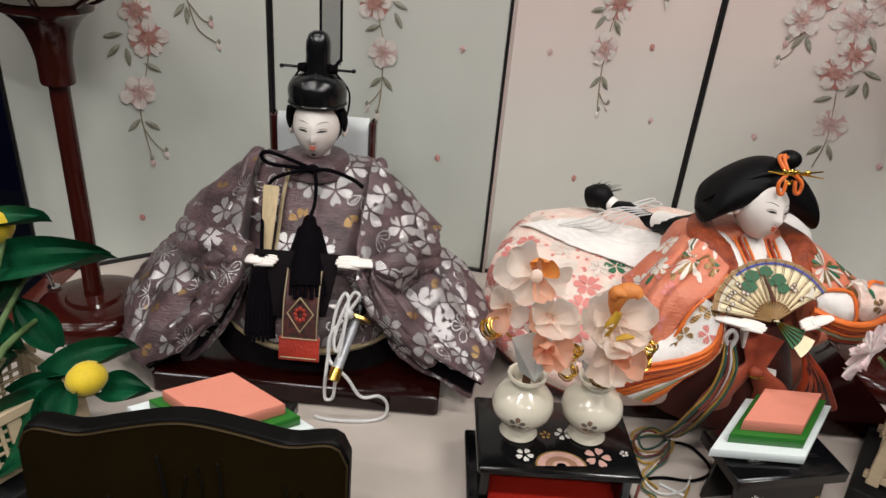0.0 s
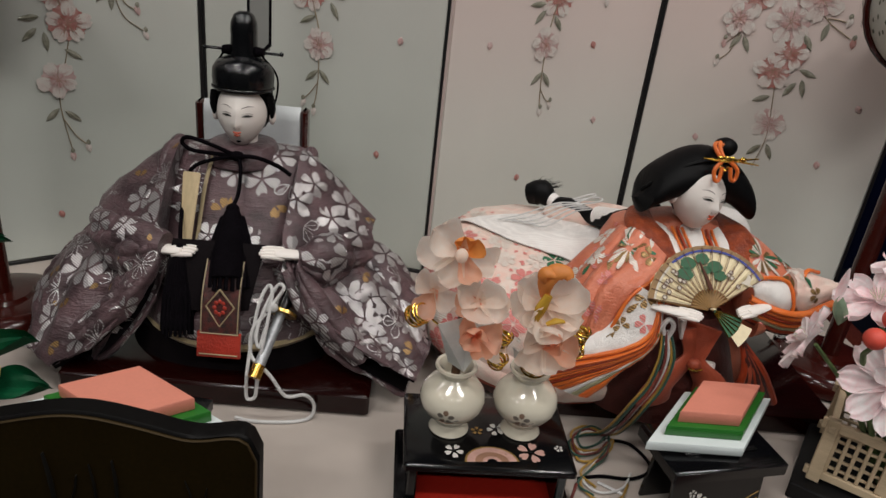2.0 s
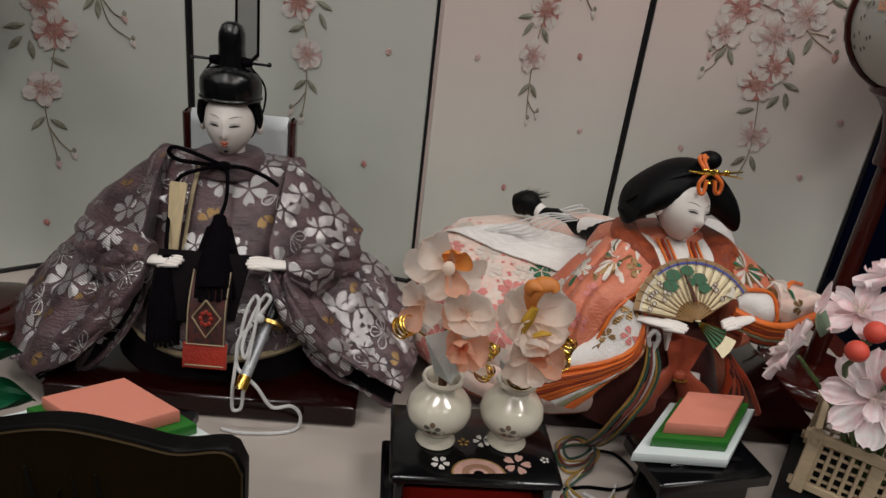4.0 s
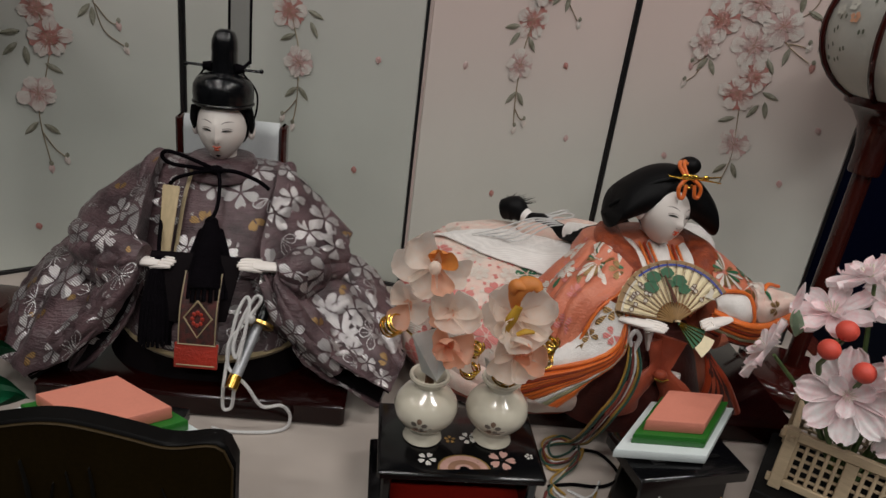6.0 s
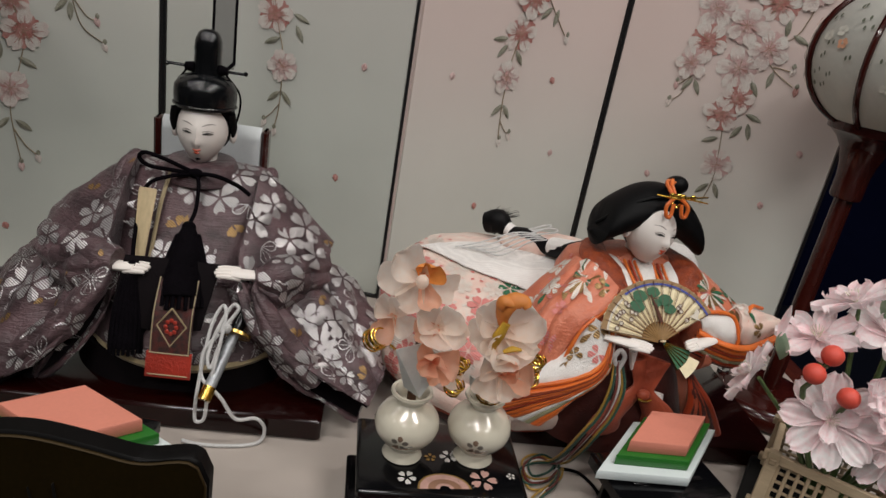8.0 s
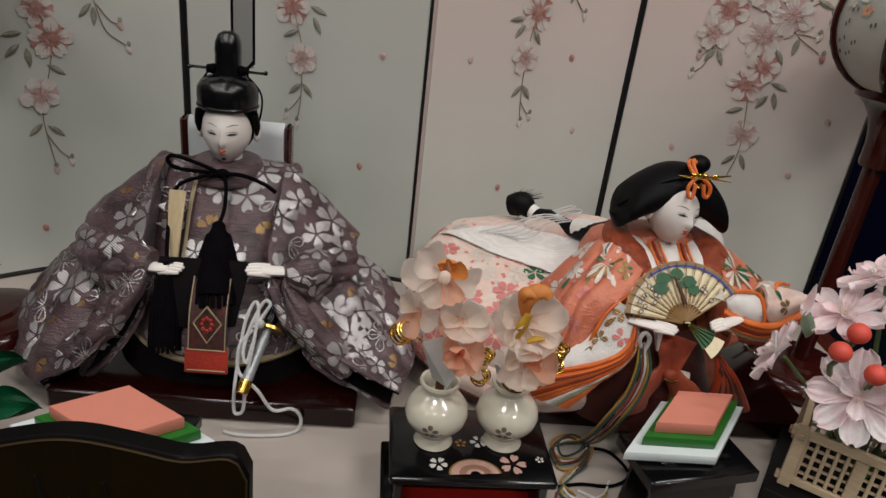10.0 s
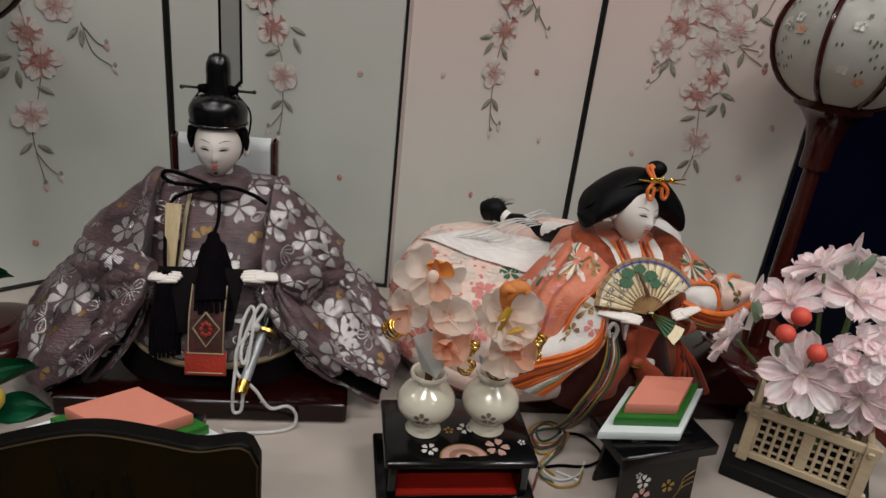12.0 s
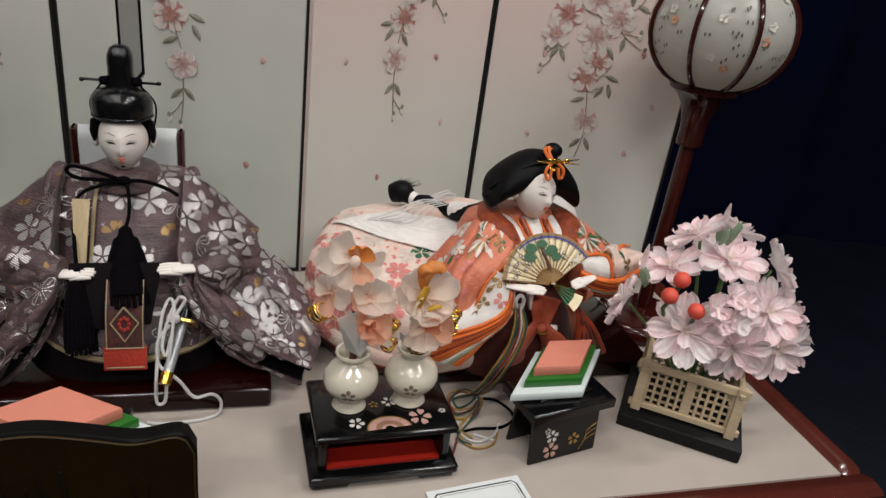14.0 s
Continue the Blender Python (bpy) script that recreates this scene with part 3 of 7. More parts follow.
    part("switch", bm, CHROME, t, "small chrome toggle switch")
    return t


lantern(pose(-0.2955, 0.534, 0.0, 0, 0, 20), "dark red lacquered floor lantern beside the male doll")
lantern(pose(0.4255, 0.551, 0.0, 0, 0, -8), "dark red lacquered floor lantern beside the female doll")

# ---- lacquered boxes that the dolls sit on ----
def doll_seat(x0, x1, y0, y1, label):
    bm = bm_new()
    box(bm, x0, x1, y0, y1, 0.0, 0.019, bevel=0.0022)
    return tagged(finish("doll_seat", bm, SEAT_LACQUER, ((x0 + x1) / 2, (y0 + y1) / 2, 0)), label, "plinth", "seats of the dolls")


doll_seat(-0.205, 0.019, 0.437, 0.60, "dark red lacquered plinth under the male doll")
doll_seat(0.135, 0.385, 0.457, 0.62, "dark red lacquered plinth under the female doll")

# ---- diamond rice cakes on black stands ----
SHELL_WHITE = surface("pearl_inlay", (0.62, 0.60, 0.56), 0.35, vary=0.1, scale=120)
SHELL_ROSE = surface("rose_inlay", (0.55, 0.33, 0.28), 0.35, vary=0.15, scale=120)
GOLD_PAINT = surface("gold_line_paint", (0.42, 0.26, 0.08), 0.4, metal=0.6)


def inlay(bm, c, r, tone, tx, ty, nrm, turn=0.0):
    """A flat five-petalled flower with cleft petals, laid on a surface."""
    for k in range(5):
        a = TAU * k / 5 + turn
        d, s = tx * math.cos(a) + ty * math.sin(a), tx * -math.sin(a) + ty * math.cos(a)
        pts = [(0.22, 0), (0.5, 0.24), (0.8, 0.30), (0.98, 0.14), (0.86, 0), (0.98, -0.14), (0.8, -0.30), (0.5, -0.24)]
        f = bm.faces.new([bm.verts.new(c + (d * p + s * q) * r + nrm * 0.0004) for p, q in pts])
        f.material_index = tone
    f = bm.faces.new([bm.verts.new(c + (tx * math.cos(q) + ty * math.sin(q)) * r * 0.12 + nrm * 0.0006) for q in (0, 1.05, 2.1, 3.14, 4.2, 5.25)])
    f.material_index = 2


def rice_cake_stand(m, label):
    """A folding black stand; its cakes are things of their own."""
    t = thing("cake_stand", m, label, "stand", "cake stands")
    bm = bm_new()
    box(bm, -0.040, 0.040, -0.022, 0.026, 0.044, 0.0535, bevel=0.0012)
    part("top", bm, BLACK_LACQUER, t)
    for sy, tip in ((-1, -0.004), (1, 0.006)):
        bm = bm_new()
        mm = Matrix.Translation((0, 0.016 * sy, 0)) @ Matrix.Rotation(0.10 * sy, 4, "X")
        box(bm, -0.033, 0.033, -0.0015, 0.0015, 0.0, 0.045, 0, mm, 0.0006)
        leg = part("leg_board", bm, BLACK_LACQUER, t)
        if sy < 0:
            bm = bm_new()
            nrm, tx, ty = mm.to_3x3() @ V((0, -1, 0)), V((1, 0, 0)), mm.to_3x3() @ V((0, 0, 1))
            for x, z, r, tone in ((-0.013, 0.010, 0.0078, 1), (-0.013, 0.023, 0.0062, 0), (0.009, 0.016, 0.0060, 3), (-0.018, 0.029, 0.003, 0)):
                inlay(bm, mm @ V((x, -0.0015, z)), r, tone, tx, ty, nrm, 0.3)
            for q in range(3):
                tube(bm, [mm @ V((0.016 + 0.003 * q, -0.0017, 0.004 + 0.004 * q)), mm @ V((0.022, -0.0017, 0.012 + 0.004 * q)), mm @ V((0.031, -0.0017, 0.016 + 0.005 * q))], 0.0003, 3, 5, 8)
            part("flower_inlay", bm, [SHELL_WHITE, SHELL_ROSE, MAT_BLACK, GOLD_PAINT], leg, "pearl and gold painted flowers", False)
    return t


def rice_cakes(corner, ax, ay, z, m, label):
    """Three lozenge layers; ax and ay are the edges of the white one."""
    t = thing("rice_cakes", m, label, "rice cakes", "diamond rice cakes")
    z0 = 0.0
    for nm, k, h, q in (("white_layer", 1.0, 0.0065, WHITE_CAKE), ("green_layer", 0.80, 0.0075, GREEN_CAKE), ("pink_layer", 0.645, 0.0085, PINK_CAKE)):
        bm = bm_new()
        a, b = V(ax) * k / 2, V(ay) * k / 2
        off = (V(ax) * 0.02 + V(ay) * 0.03) if nm != "white_layer" else V((0, 0))
        slab(bm, [-a - b + off, a - b + off, a + b + off, -a + b + off], z0, z0 + h, 0, None, 0.0007)
        part(nm, bm, q, t)
        z0 += h
    return t


rice_cake_stand(pose(0.244, 0.370, 0, 0, 0, 12.5), "black lacquered stand with pearl flowers under rice cakes")
rice_cakes(None, (0.0615, 0.0), (0.0425, 0.057), 0, pose(0.2465, 0.3865, 0.0555, 0, 0, 0), "pink, green and white diamond rice cakes on a black stand")
rice_cake_stand(pose(-0.120, 0.362, 0.0, 0, 0, -8) @ Matrix.Diagonal((1, 1, 0.93, 1)), "black lacquered stand beside the name board")
rice_cakes(None, (0.0640, -0.0415), (0.0570, 0.0385), 0, pose(-0.1195, 0.3500, 0.0520, 0, 0, 0), "pink, green and white diamond rice cakes behind the name board")
for x, y, turn, w in ((0.244, 0.372, 12.5, 0.020), (-0.120, 0.362, -8, 0.02)):
    bm = bm_new()
    box(bm, -0.026, 0.026, -w / 2, w / 2, 0.0, 0.003, bevel=0.0008)
    ob = tagged(finish("cake_rest", bm, BLACK_LACQUER), "small black board under the rice cakes", "board", "cake rests")
    ob.matrix_world = pose(x, y, 0.0527 if x > 0 else 0.0492, 0, 0, turn)

# ---- black tray table with two vases ----
tray = thing("vase_table", pose(0.0975, 0.3735, 0, 0, 0, 2) @ Matrix.Diagonal((1, 1, 0.9, 1)), "small black lacquered offering table with a vermilion recess", "table")
bm = bm_new()
box(bm, -0.0525, 0.0525, -0.034, 0.037, 0.046, 0.0525, bevel=0.0015)
top = part("top", bm, BLACK_LACQUER, tray)
bm = bm_new()
X3, Y3, Z3 = V((1, 0, 0)), V((0, 1, 0)), V((0, 0, 1))
for x, y, r, tone in ((-0.022, -0.020, 0.0062, 0), (0.026, -0.018, 0.0092, 1), (0.0445, -0.013, 0.003, 0), (0.006, 0.002, 0.006, 0), (0.010, -0.021, 0.0028, 0), (-0.006, 0.000, 0.004, 3), (0.012, 0.004, 0.005, 0)):
    inlay(bm, V((x, y, 0.0525)), r, tone, X3, Y3, Z3, 0.5 + x * 30)
for r0, r1, tone in ((0.0105, 0.0155, 1), (0.0032, 0.0058, 1), (0.0155, 0.0168, 3), (0.0058, 0.0105, 4)):
    pts0 = [V((0.001 + r * math.cos(a), -0.028 + 0.8 * r * math.sin(a), 0.0530)) for r in (r0,) for a in [math.pi * i / 14 + 0.1 for i in range(15)]]
    pts1 = [V((0.001 + r * math.cos(a), -0.028 + 0.8 * r * math.sin(a), 0.0530)) for r in (r1,) for a in [math.pi * i / 14 + 0.1 for i in range(15)]]
    skin(bm, [pts0, pts1], tone, False, False)
part("inlay", bm, [SHELL_WHITE, SHELL_ROSE, MAT_BLACK, GOLD_PAINT, surface("tan_inlay", (0.30, 0.16, 0.10), 0.4)], top, "pearl, rose and gold flower and wheel inlay", False)
for sx in (-1, 1):
    bm = bm_new()
    box(bm, sx * 0.046 - 0.003, sx * 0.046 + 0.003, -0.028, 0.030, 0.013, 0.047, bevel=0.001)
    part("side_board", bm, BLACK_LACQUER, tray)
bm = bm_new()
box(bm, -0.044, 0.044, 0.026, 0.029, 0.013, 0.047)
part("back_board", bm, VERMILION, tray, "vermilion back board", False)
bm = bm_new()
box(bm, -0.0435, 0.0435, -0.026, 0.026, 0.0135, 0.0155)
part("recess_floor", bm, VERMILION, tray, "vermilion recess floor", False)
bm = bm_new()
box(bm, -0.056, 0.056, -0.036, 0.042, 0.0055, 0.0135, bevel=0.0015)
part("base", bm, BLACK_LACQUER, tray)
for sx in (-1, 1):
    for sy in (-0.030, 0.036):
        bm = bm_new()
        box(bm, sx * 0.040 - 0.014, sx * 0.040 + 0.014, sy - 0.004, sy + 0.004, 0.0, 0.006, bevel=0.002)
        part("foot", bm, BLACK_LACQUER, tray)

GREY_TRANSFER = surface("grey_flower_transfer", (0.22, 0.20, 0.17), 0.3, metal=0.3)
BROWN_TRANSFER = surface("brown_flower_transfer", (0.26, 0.17, 0.12), 0.3, metal=0.2)


def vase(m, label):
    t = thing("vase", m, label, "vase", "vases on the offering table")
    bm = bm_new()
    prof = [(0.0122, 0), (0.0128, 0.001), (0.0122, 0.003), (0.0102, 0.0085), (0.0112, 0.0115), (0.0162, 0.0165), (0.0196, 0.023), (0.0204, 0.029), (0.0192, 0.035), (0.0155, 0.041), (0.0100, 0.0445), (0.0084, 0.047),
            (0.0088, 0.049), (0.0120, 0.0525), (0.0130, 0.0545), (0.0126, 0.0562), (0.0108, 0.0560), (0.0084, 0.053), (0.0074, 0.049), (0.0076, 0.044), (0.0040, 0.040)]
    prof = [(r, z * 0.85) for r, z in prof]
    lathe(bm, prof, n=48)
    part("body", bm, PORCELAIN, t)
    bm = bm_new()
    r = 0.0206

    def on(a, z):
        rr = float(np.interp(z, [p[1] for p in prof[:10]], [p[0] for p in prof[:10]])) + 0.0002
        return V((rr * math.sin(a), -rr * math.cos(a), z))
    for k in range(5):
        a = TAU * k / 5 + 0.3
        pts = [on(0.02 + (math.cos(a) * p - math.sin(a) * q) * 0.0052 / r, 0.0215 + (math.sin(a) * p + math.cos(a) * q) * 0.0052) for p, q in ((0.25, 0), (0.5, 0.28), (0.85, 0.33), (1.05, 0.1), (1.05, -0.1), (0.85, -0.33), (0.5, -0.28))]
        bm.faces.new([bm.verts.new(p) for p in pts]).material_index = k % 2
    tube(bm, [on(-0.25, 0.0168), on(0.0, 0.0158), on(0.3, 0.0175)], 0.0004, 1, 5, 8)
    tube(bm, [on(0.15, 0.0185), on(0.42, 0.0205)], 0.0004, 0, 5)
    part("painted_flower", bm, [GREY_TRANSFER, BROWN_TRANSFER], t, "small grey and brown flower transfer", False)
    return t


VL, VR = V((0.0733, 0.3755, 0.0474)), V((0.1195, 0.3785, 0.0474))
vase(pose(*VL, 0, 0, -14), "ivory porcelain vase with a small grey flower")
vase(pose(*VR, 0, 0, -14), "ivory porcelain vase with a small grey flower")


def gauze_petal(bm, base, out, face, length, width, curl, mat):
    """A broad soft petal with an uneven, slightly frilled edge."""
    before = len(bm.verts)
    petal(bm, base, out, face, length * 0.92, width * 0.88, curl, 0.26, 0.04, mat, 14, 14, ridge=0.01)
    bm.verts.ensure_lookup_table()
    for v in bm.verts[before:]:
        far = min(1.0, (v.co - V(base)).length / length)
        v.co += V((noise.noise(v.co * 75), noise.noise(v.co * 75 + V((9, 0, 0))), noise.noise(v.co * 75 + V((0, 9, 0))))) * 0.0045 * far * far


def spray(base, stalk, blossoms, label):
    """Gauze blossoms on a twig that stands in a vase; each blossom: its heart, then petals as (way, length, width, curl, tone)."""
    t = thing("flower_spray", base, label, "artificial flowers", "sprays in the vases")
    bm = bm_new()
    tube(bm, [(0, 0, -0.03), (0, 0, 0.0), *stalk], [0.0030, 0.0022], 0, 8, 12)
    part("twig", bm, TWIG, t)
    for heart, petals, tip in blossoms:
        bm = bm_new()
        for way, length, width, curl, tone in petals:
            gauze_petal(bm, V(heart), V(way), V((0.05, -0.85, 0.5)), length, width, curl, tone)
        part("blossom", bm, [WHITE_PETAL, PEACH_PETAL, ORANGE_PETAL, MUSTARD], t, tip, angle=2.5)
    return t


random.seed(21)
# ways are (right, towards the front, up)
sl = spray(VL + V((0, 0, 0.0475)), [(-0.001, -0.002, 0.03), (0.001, -0.004, 0.065), (-0.004, -0.004, 0.080)],
           [((-0.007, -0.008, 0.0790), [((-0.75, -0.3, 0.75), 0.026, 0.024, -0.10, 0), ((-0.95, -0.1, -0.15), 0.026, 0.022, -0.1, 0), ((-0.45, -0.4, -0.85), 0.024, 0.022, 0.05, 0), ((0.75, 0.1, -0.35), 0.024, 0.020, 0.1, 0), ((0.0, -0.2, 1.0), 0.0155, 0.0120, 0.25, 2), ((0.85, -0.35, 0.35), 0.0175, 0.0115, 0.30, 2), ((0.40, -0.6, -0.85), 0.0225, 0.0150, 0.15, 1)], "cream and peach gauze blossom with orange inner petals"),
            ((0.0075, -0.010, 0.0500), [((-0.7, -0.3, 0.55), 0.021, 0.020, 0.1, 0), ((0.6, -0.3, 0.75), 0.022, 0.021, 0.1, 0), ((0.9, -0.4, -0.15), 0.021, 0.020, 0.2, 0), ((-0.25, -0.8, -0.55), 0.018, 0.018, 0.2, 0), ((-0.95, -0.2, -0.2), 0.017, 0.016, 0.2, 1)], "cream gauze blossom"),
            ((-0.018, 0.004, 0.0480), [((-0.8, -0.2, 0.5), 0.018, 0.017, 0.0, 0), ((0.3, -0.2, 0.8), 0.018, 0.017, 0.1, 0), ((-0.4, -0.4, -0.7), 0.020, 0.016, 0.2, 1), ((0.6, -0.4, -0.5), 0.019, 0.017, 0.1, 0)], "cream gauze blossom"),
            ((0.0060, -0.012, 0.0310), [((-0.85, -0.3, 0.45), 0.017, 0.016, 0.3, 1), ((0.2, -0.6, 0.75), 0.016, 0.017, 0.35, 1), ((0.95, -0.3, 0.0), 0.021, 0.018, 0.2, 1), ((0.4, -0.5, -0.75), 0.018, 0.017, 0.2, 1), ((-0.45, -0.7, -0.45), 0.017, 0.017, 0.3, 1), ((0.85, -0.1, -0.6), 0.022, 0.017, 0.1, 0)], "peach gauze blossom")],
           "cream and peach gauze blossoms on a twig in a vase")
sr = spray(VR + V((0, 0, 0.0475)), [(0.0, -0.002, 0.02), (-0.002, -0.004, 0.05)],
           [((-0.002, -0.010, 0.0520), [((-0.85, -0.25, 0.55), 0.027, 0.027, 0.05, 0), ((0.8, -0.2, 0.65), 0.030, 0.030, 0.0, 0), ((-0.9, -0.3, -0.35), 0.023, 0.024, 0.1, 0), ((0.95, -0.3, -0.2), 0.026, 0.026, 0.05, 0), ((0.35, -0.6, -0.8), 0.027, 0.028, 0.12, 0), ((-0.3, -0.55, -0.8), 0.022, 0.022, 0.2, 0)], "large cream gauze blossom"),
            ((0.0010, -0.013, 0.0270), [((-0.9, -0.3, 0.2), 0.021, 0.020, 0.2, 0), ((0.55, -0.5, 0.5), 0.019, 0.020, 0.3, 1), ((0.95, -0.3, -0.15), 0.023, 0.021, 0.2, 1), ((0.5, -0.4, -0.75), 0.021, 0.022, 0.15, 0), ((-0.55, -0.4, -0.7), 0.022, 0.022, 0.15, 0), ((-0.1, -0.9, 0.05), 0.013, 0.014, 0.4, 1)], "peach and cream gauze blossom")],
           "large cream and peach gauze blossoms in a vase")
bm = bm_new()
ball(bm, (-0.0070, -0.0185, 0.0815), 0.0036, 0.0034, 0.0042)
part("pearl", bm, WHITE_PETAL, sl, "round cream bud")
bm = bm_new()
tube(bm, [(-0.0035, -0.016, 0.058), (-0.0050, -0.018, 0.068), (-0.0010, -0.019, 0.0755), (0.0050, -0.020, 0.0760), (0.0075, -0.022, 0.0735)], [0.0030, 0.0052, 0.0050, 0.0042, 0.0022], 0, 12, 16, flat=0.55)
tube(bm, [(-0.0035, -0.017, 0.066), (-0.0075, -0.019, 0.0715), (-0.0060, -0.020, 0.0755), (-0.0005, -0.021, 0.0745)], [0.0020, 0.0036, 0.0038, 0.0022], 0, 12, 12, flat=0.6)
part("bud_petals", bm, ORANGE_PETAL, sr, "curled orange bud petals")
bm = bm_new()
tube(bm, [(-0.0065, -0.020, 0.044), (-0.0055, -0.0215, 0.054), (-0.0025, -0.021, 0.062)], [0.0018, 0.0042, 0.0030], 0, 12, 12, flat=0.6)
tube(bm, [(-0.0015, -0.024, 0.0455), (0.0035, -0.024, 0.0480), (0.0085, -0.023, 0.0475)], [0.0016, 0.0026, 0.0014], 0, 10, 8, flat=0.6)
part("heart_petals", bm, MUSTARD, sr, "mustard stamen petals")
bm = bm_new()
gauze_petal(bm, V((-0.0045, -0.0215, 0.041)), V((0.35, -0.4, 0.6)), V((0.5, -0.8, 0.2)), 0.017, 0.012, 0.5, 0)
gauze_petal(bm, V((-0.0060, -0.0200, 0.042)), V((-0.5, -0.3, 0.85)), V((0.6, -0.8, 0.2)), 0.018, 0.012, 0.4, 0)
part("inner_petals", bm, WHITE_PETAL, sr, "cream inner petals", angle=2.5)


def coil(parent, c, turns, r, axis):
    bm = bm_new()
    ax = V(axis).normalized()
    a = ax.orthogonal().normalized()
    b = ax.cross(a)
    pts = [V(c) + (a * math.cos(t) + b * math.sin(t)) * r * 0.8 * (1 + 0.12 * math.sin(t * 0.37)) + ax * (t / TAU - turns / 2) * 0.0013 for t in [TAU * turns * i / (14 * turns) for i in range(14 * turns + 1)]]
    tube(bm, pts, 0.0006, 0, 6)
    part("gold_coil", bm, GOLD, parent, "coiled gold wire")


coil(sl, (-0.0263, -0.0035, 0.0349), 8, 0.0075, (0.5, -0.5, 0.6))
coil(sl, (0.0222, -0.0135, 0.0141), 6, 0.0055, (0.3, -0.3, 0.8))
coil(sl, (0.0232, -0.0135, 0.0291), 6, 0.005, (0.3, -0.3, 0.8))
coil(sr, (0.021, -0.0125, 0.0241), 6, 0.0055, (-0.2, -0.3, 0.9))
coil(sr, (0.022, -0.0125, 0.0341), 6, 0.0055, (0.2, -0.3, 0.9))
coil(sr, (-0.0015, -0.0125, 0.0101), 6, 0.008, (0.1, -0.2, 1))
bm = bm_new()
tube(bm, [(-0.018, -0.004, 0.032), (-0.008, 0.002, 0.020), (0.0, 0, 0.002)], 0.0007, 0, 6, 8)
part("wire", bm, GOLD, sl, "gold wire")
for parent, quad in ((sl, ((-0.015, -0.012, 0.034), (0.002, -0.004, 0.036), (0.012, -0.010, 0.020), (0.004, -0.008, 0.000), (-0.006, -0.004, 0.004))), (sr, ((-0.014, -0.004, 0.016), (-0.002, -0.010, 0.010), (-0.002, -0.008, -0.001), (-0.008, -0.004, 0.002), (-0.012, -0.002, 0.008)))):
    bm = bm_new()
    q = [V(p) for p in quad]
    skin(bm, [q, [p + V((0.0002, 0.0005, 0)) for p in q]], 0)
    part("paper_leaf", bm, PAPER_LEAF, parent, "cut white paper leaf", False)

# ---- cherry tree and mandarin tree in fenced pots ----
def fenced_pot(m, name, label, category):
    """A black base with a pale wood fence of crossed slats on three sides; the tree is added by the caller."""
    t = thing(name, m, label, category, "potted trees")
    bm = bm_new()
    box(bm, -0.052, 0.052, -0.034, 0.062, 0.0, 0.013, bevel=0.001)
    part("base", bm, MAT_BLACK, t, "plain black base board")
    y = -0.018

    def slat(x0, x1, y0, y1, z0, z1, mm, nm="slat"):
        bm = bm_new()
        box(bm, x0, x1, y0, y1, z0, z1, 0, mm, 0.0005)
        part(nm, bm, PALE_WOOD, t)
    for side, mm in ((0, Matrix.Translation((0, y, 0.013)) @ Matrix.Rotation(-0.12, 4, "X")), (1, Matrix.Translation((0, 0.046, 0.013)) @ Matrix.Rotation(0.12, 4, "X") @ Matrix.Rotation(math.pi, 4, "Z"))):
        h = 0.048
        slat(-0.047, 0.047, -0.0035, 0.0015, 0.003, 0.0085, mm, "rail")
        slat(-0.047, 0.047, -0.0035, 0.0015, h - 0.008, h - 0.001, mm, "rail")
        for x in (-0.040, 0.040):
            slat(x - 0.0042, x + 0.0042, -0.0050, 0.003, 0.0, h, mm, "post")
        slat(-0.0042, 0.0042, -0.0018, 0.0012, 0.0085, h - 0.008, mm, "mullion")
        for half in (-1, 1):
            for k in range(5):
                x = half * (0.0085 + 0.0066 * k)
                slat(x - 0.0013, x + 0.0013, -0.0012, 0.0002, 0.0085, h - 0.008, mm)
            for k in range(4):
                z = 0.0125 + 0.0069 * k
                slat(*sorted((half * 0.0042, half * 0.0358)), 0.0002, 0.0014, z - 0.0013, z + 0.0013, mm)
    for x in (-0.040, 0.040):
        for z in (0.018, 0.053):
            slat(x - 0.0022, x + 0.0022, -0.020, 0.048, z, z + 0.0042, Matrix(), "rail")
        for k in range(5):
            yy = -0.008 + 0.0115 * k
            slat(x - 0.001, x + 0.001, yy - 0.0013, yy + 0.0013, 0.018, 0.054, Matrix())
    return t


random.seed(33)
CH = V((0.377, 0.3855, 0))
cherry = fenced_pot(pose(*CH, 0, 0, -35.5), "cherry_tree", "pink silk cherry blossoms in a pale lattice-fenced pot", "artificial plant")
rot = Matrix.Rotation(math.radians(-35.5), 4, "Z").inverted()


def loc(x, y, z):
    return rot @ (V((x, y, z)) - CH)


root = V((0.0, 0.010, 0.013))
BLOOMS = [((0.347, 0.395, 0.180), (-0.5, 0.35, 0.85), 0.026, 7), ((0.372, 0.385, 0.163), (-0.1, -0.35, 0.95), 0.031, 8), ((0.323, 0.385, 0.157), (-0.5, -0.1, 0.9), 0.025, 7), ((0.287, 0.380, 0.130), (-0.75, 0.5, 0.30), 0.023, 7),
          ((0.334, 0.362, 0.114), (-0.45, -0.75, 0.45), 0.031, 8), ((0.434, 0.397, 0.150), (0.85, -0.3, 0.45), 0.027, 7), ((0.422, 0.380, 0.118), (-0.05, -0.7, 0.7), 0.031, 8), ((0.386, 0.364, 0.096), (-0.25, -0.9, -0.05), 0.030, 8),
          ((0.440, 0.374, 0.086), (-0.05, -0.95, 0.05), 0.031, 8), ((0.472, 0.402, 0.100), (0.9, -0.1, 0.3), 0.021, 7), ((0.394, 0.408, 0.178), (0.5, 0.2, 0.8), 0.021, 6)]
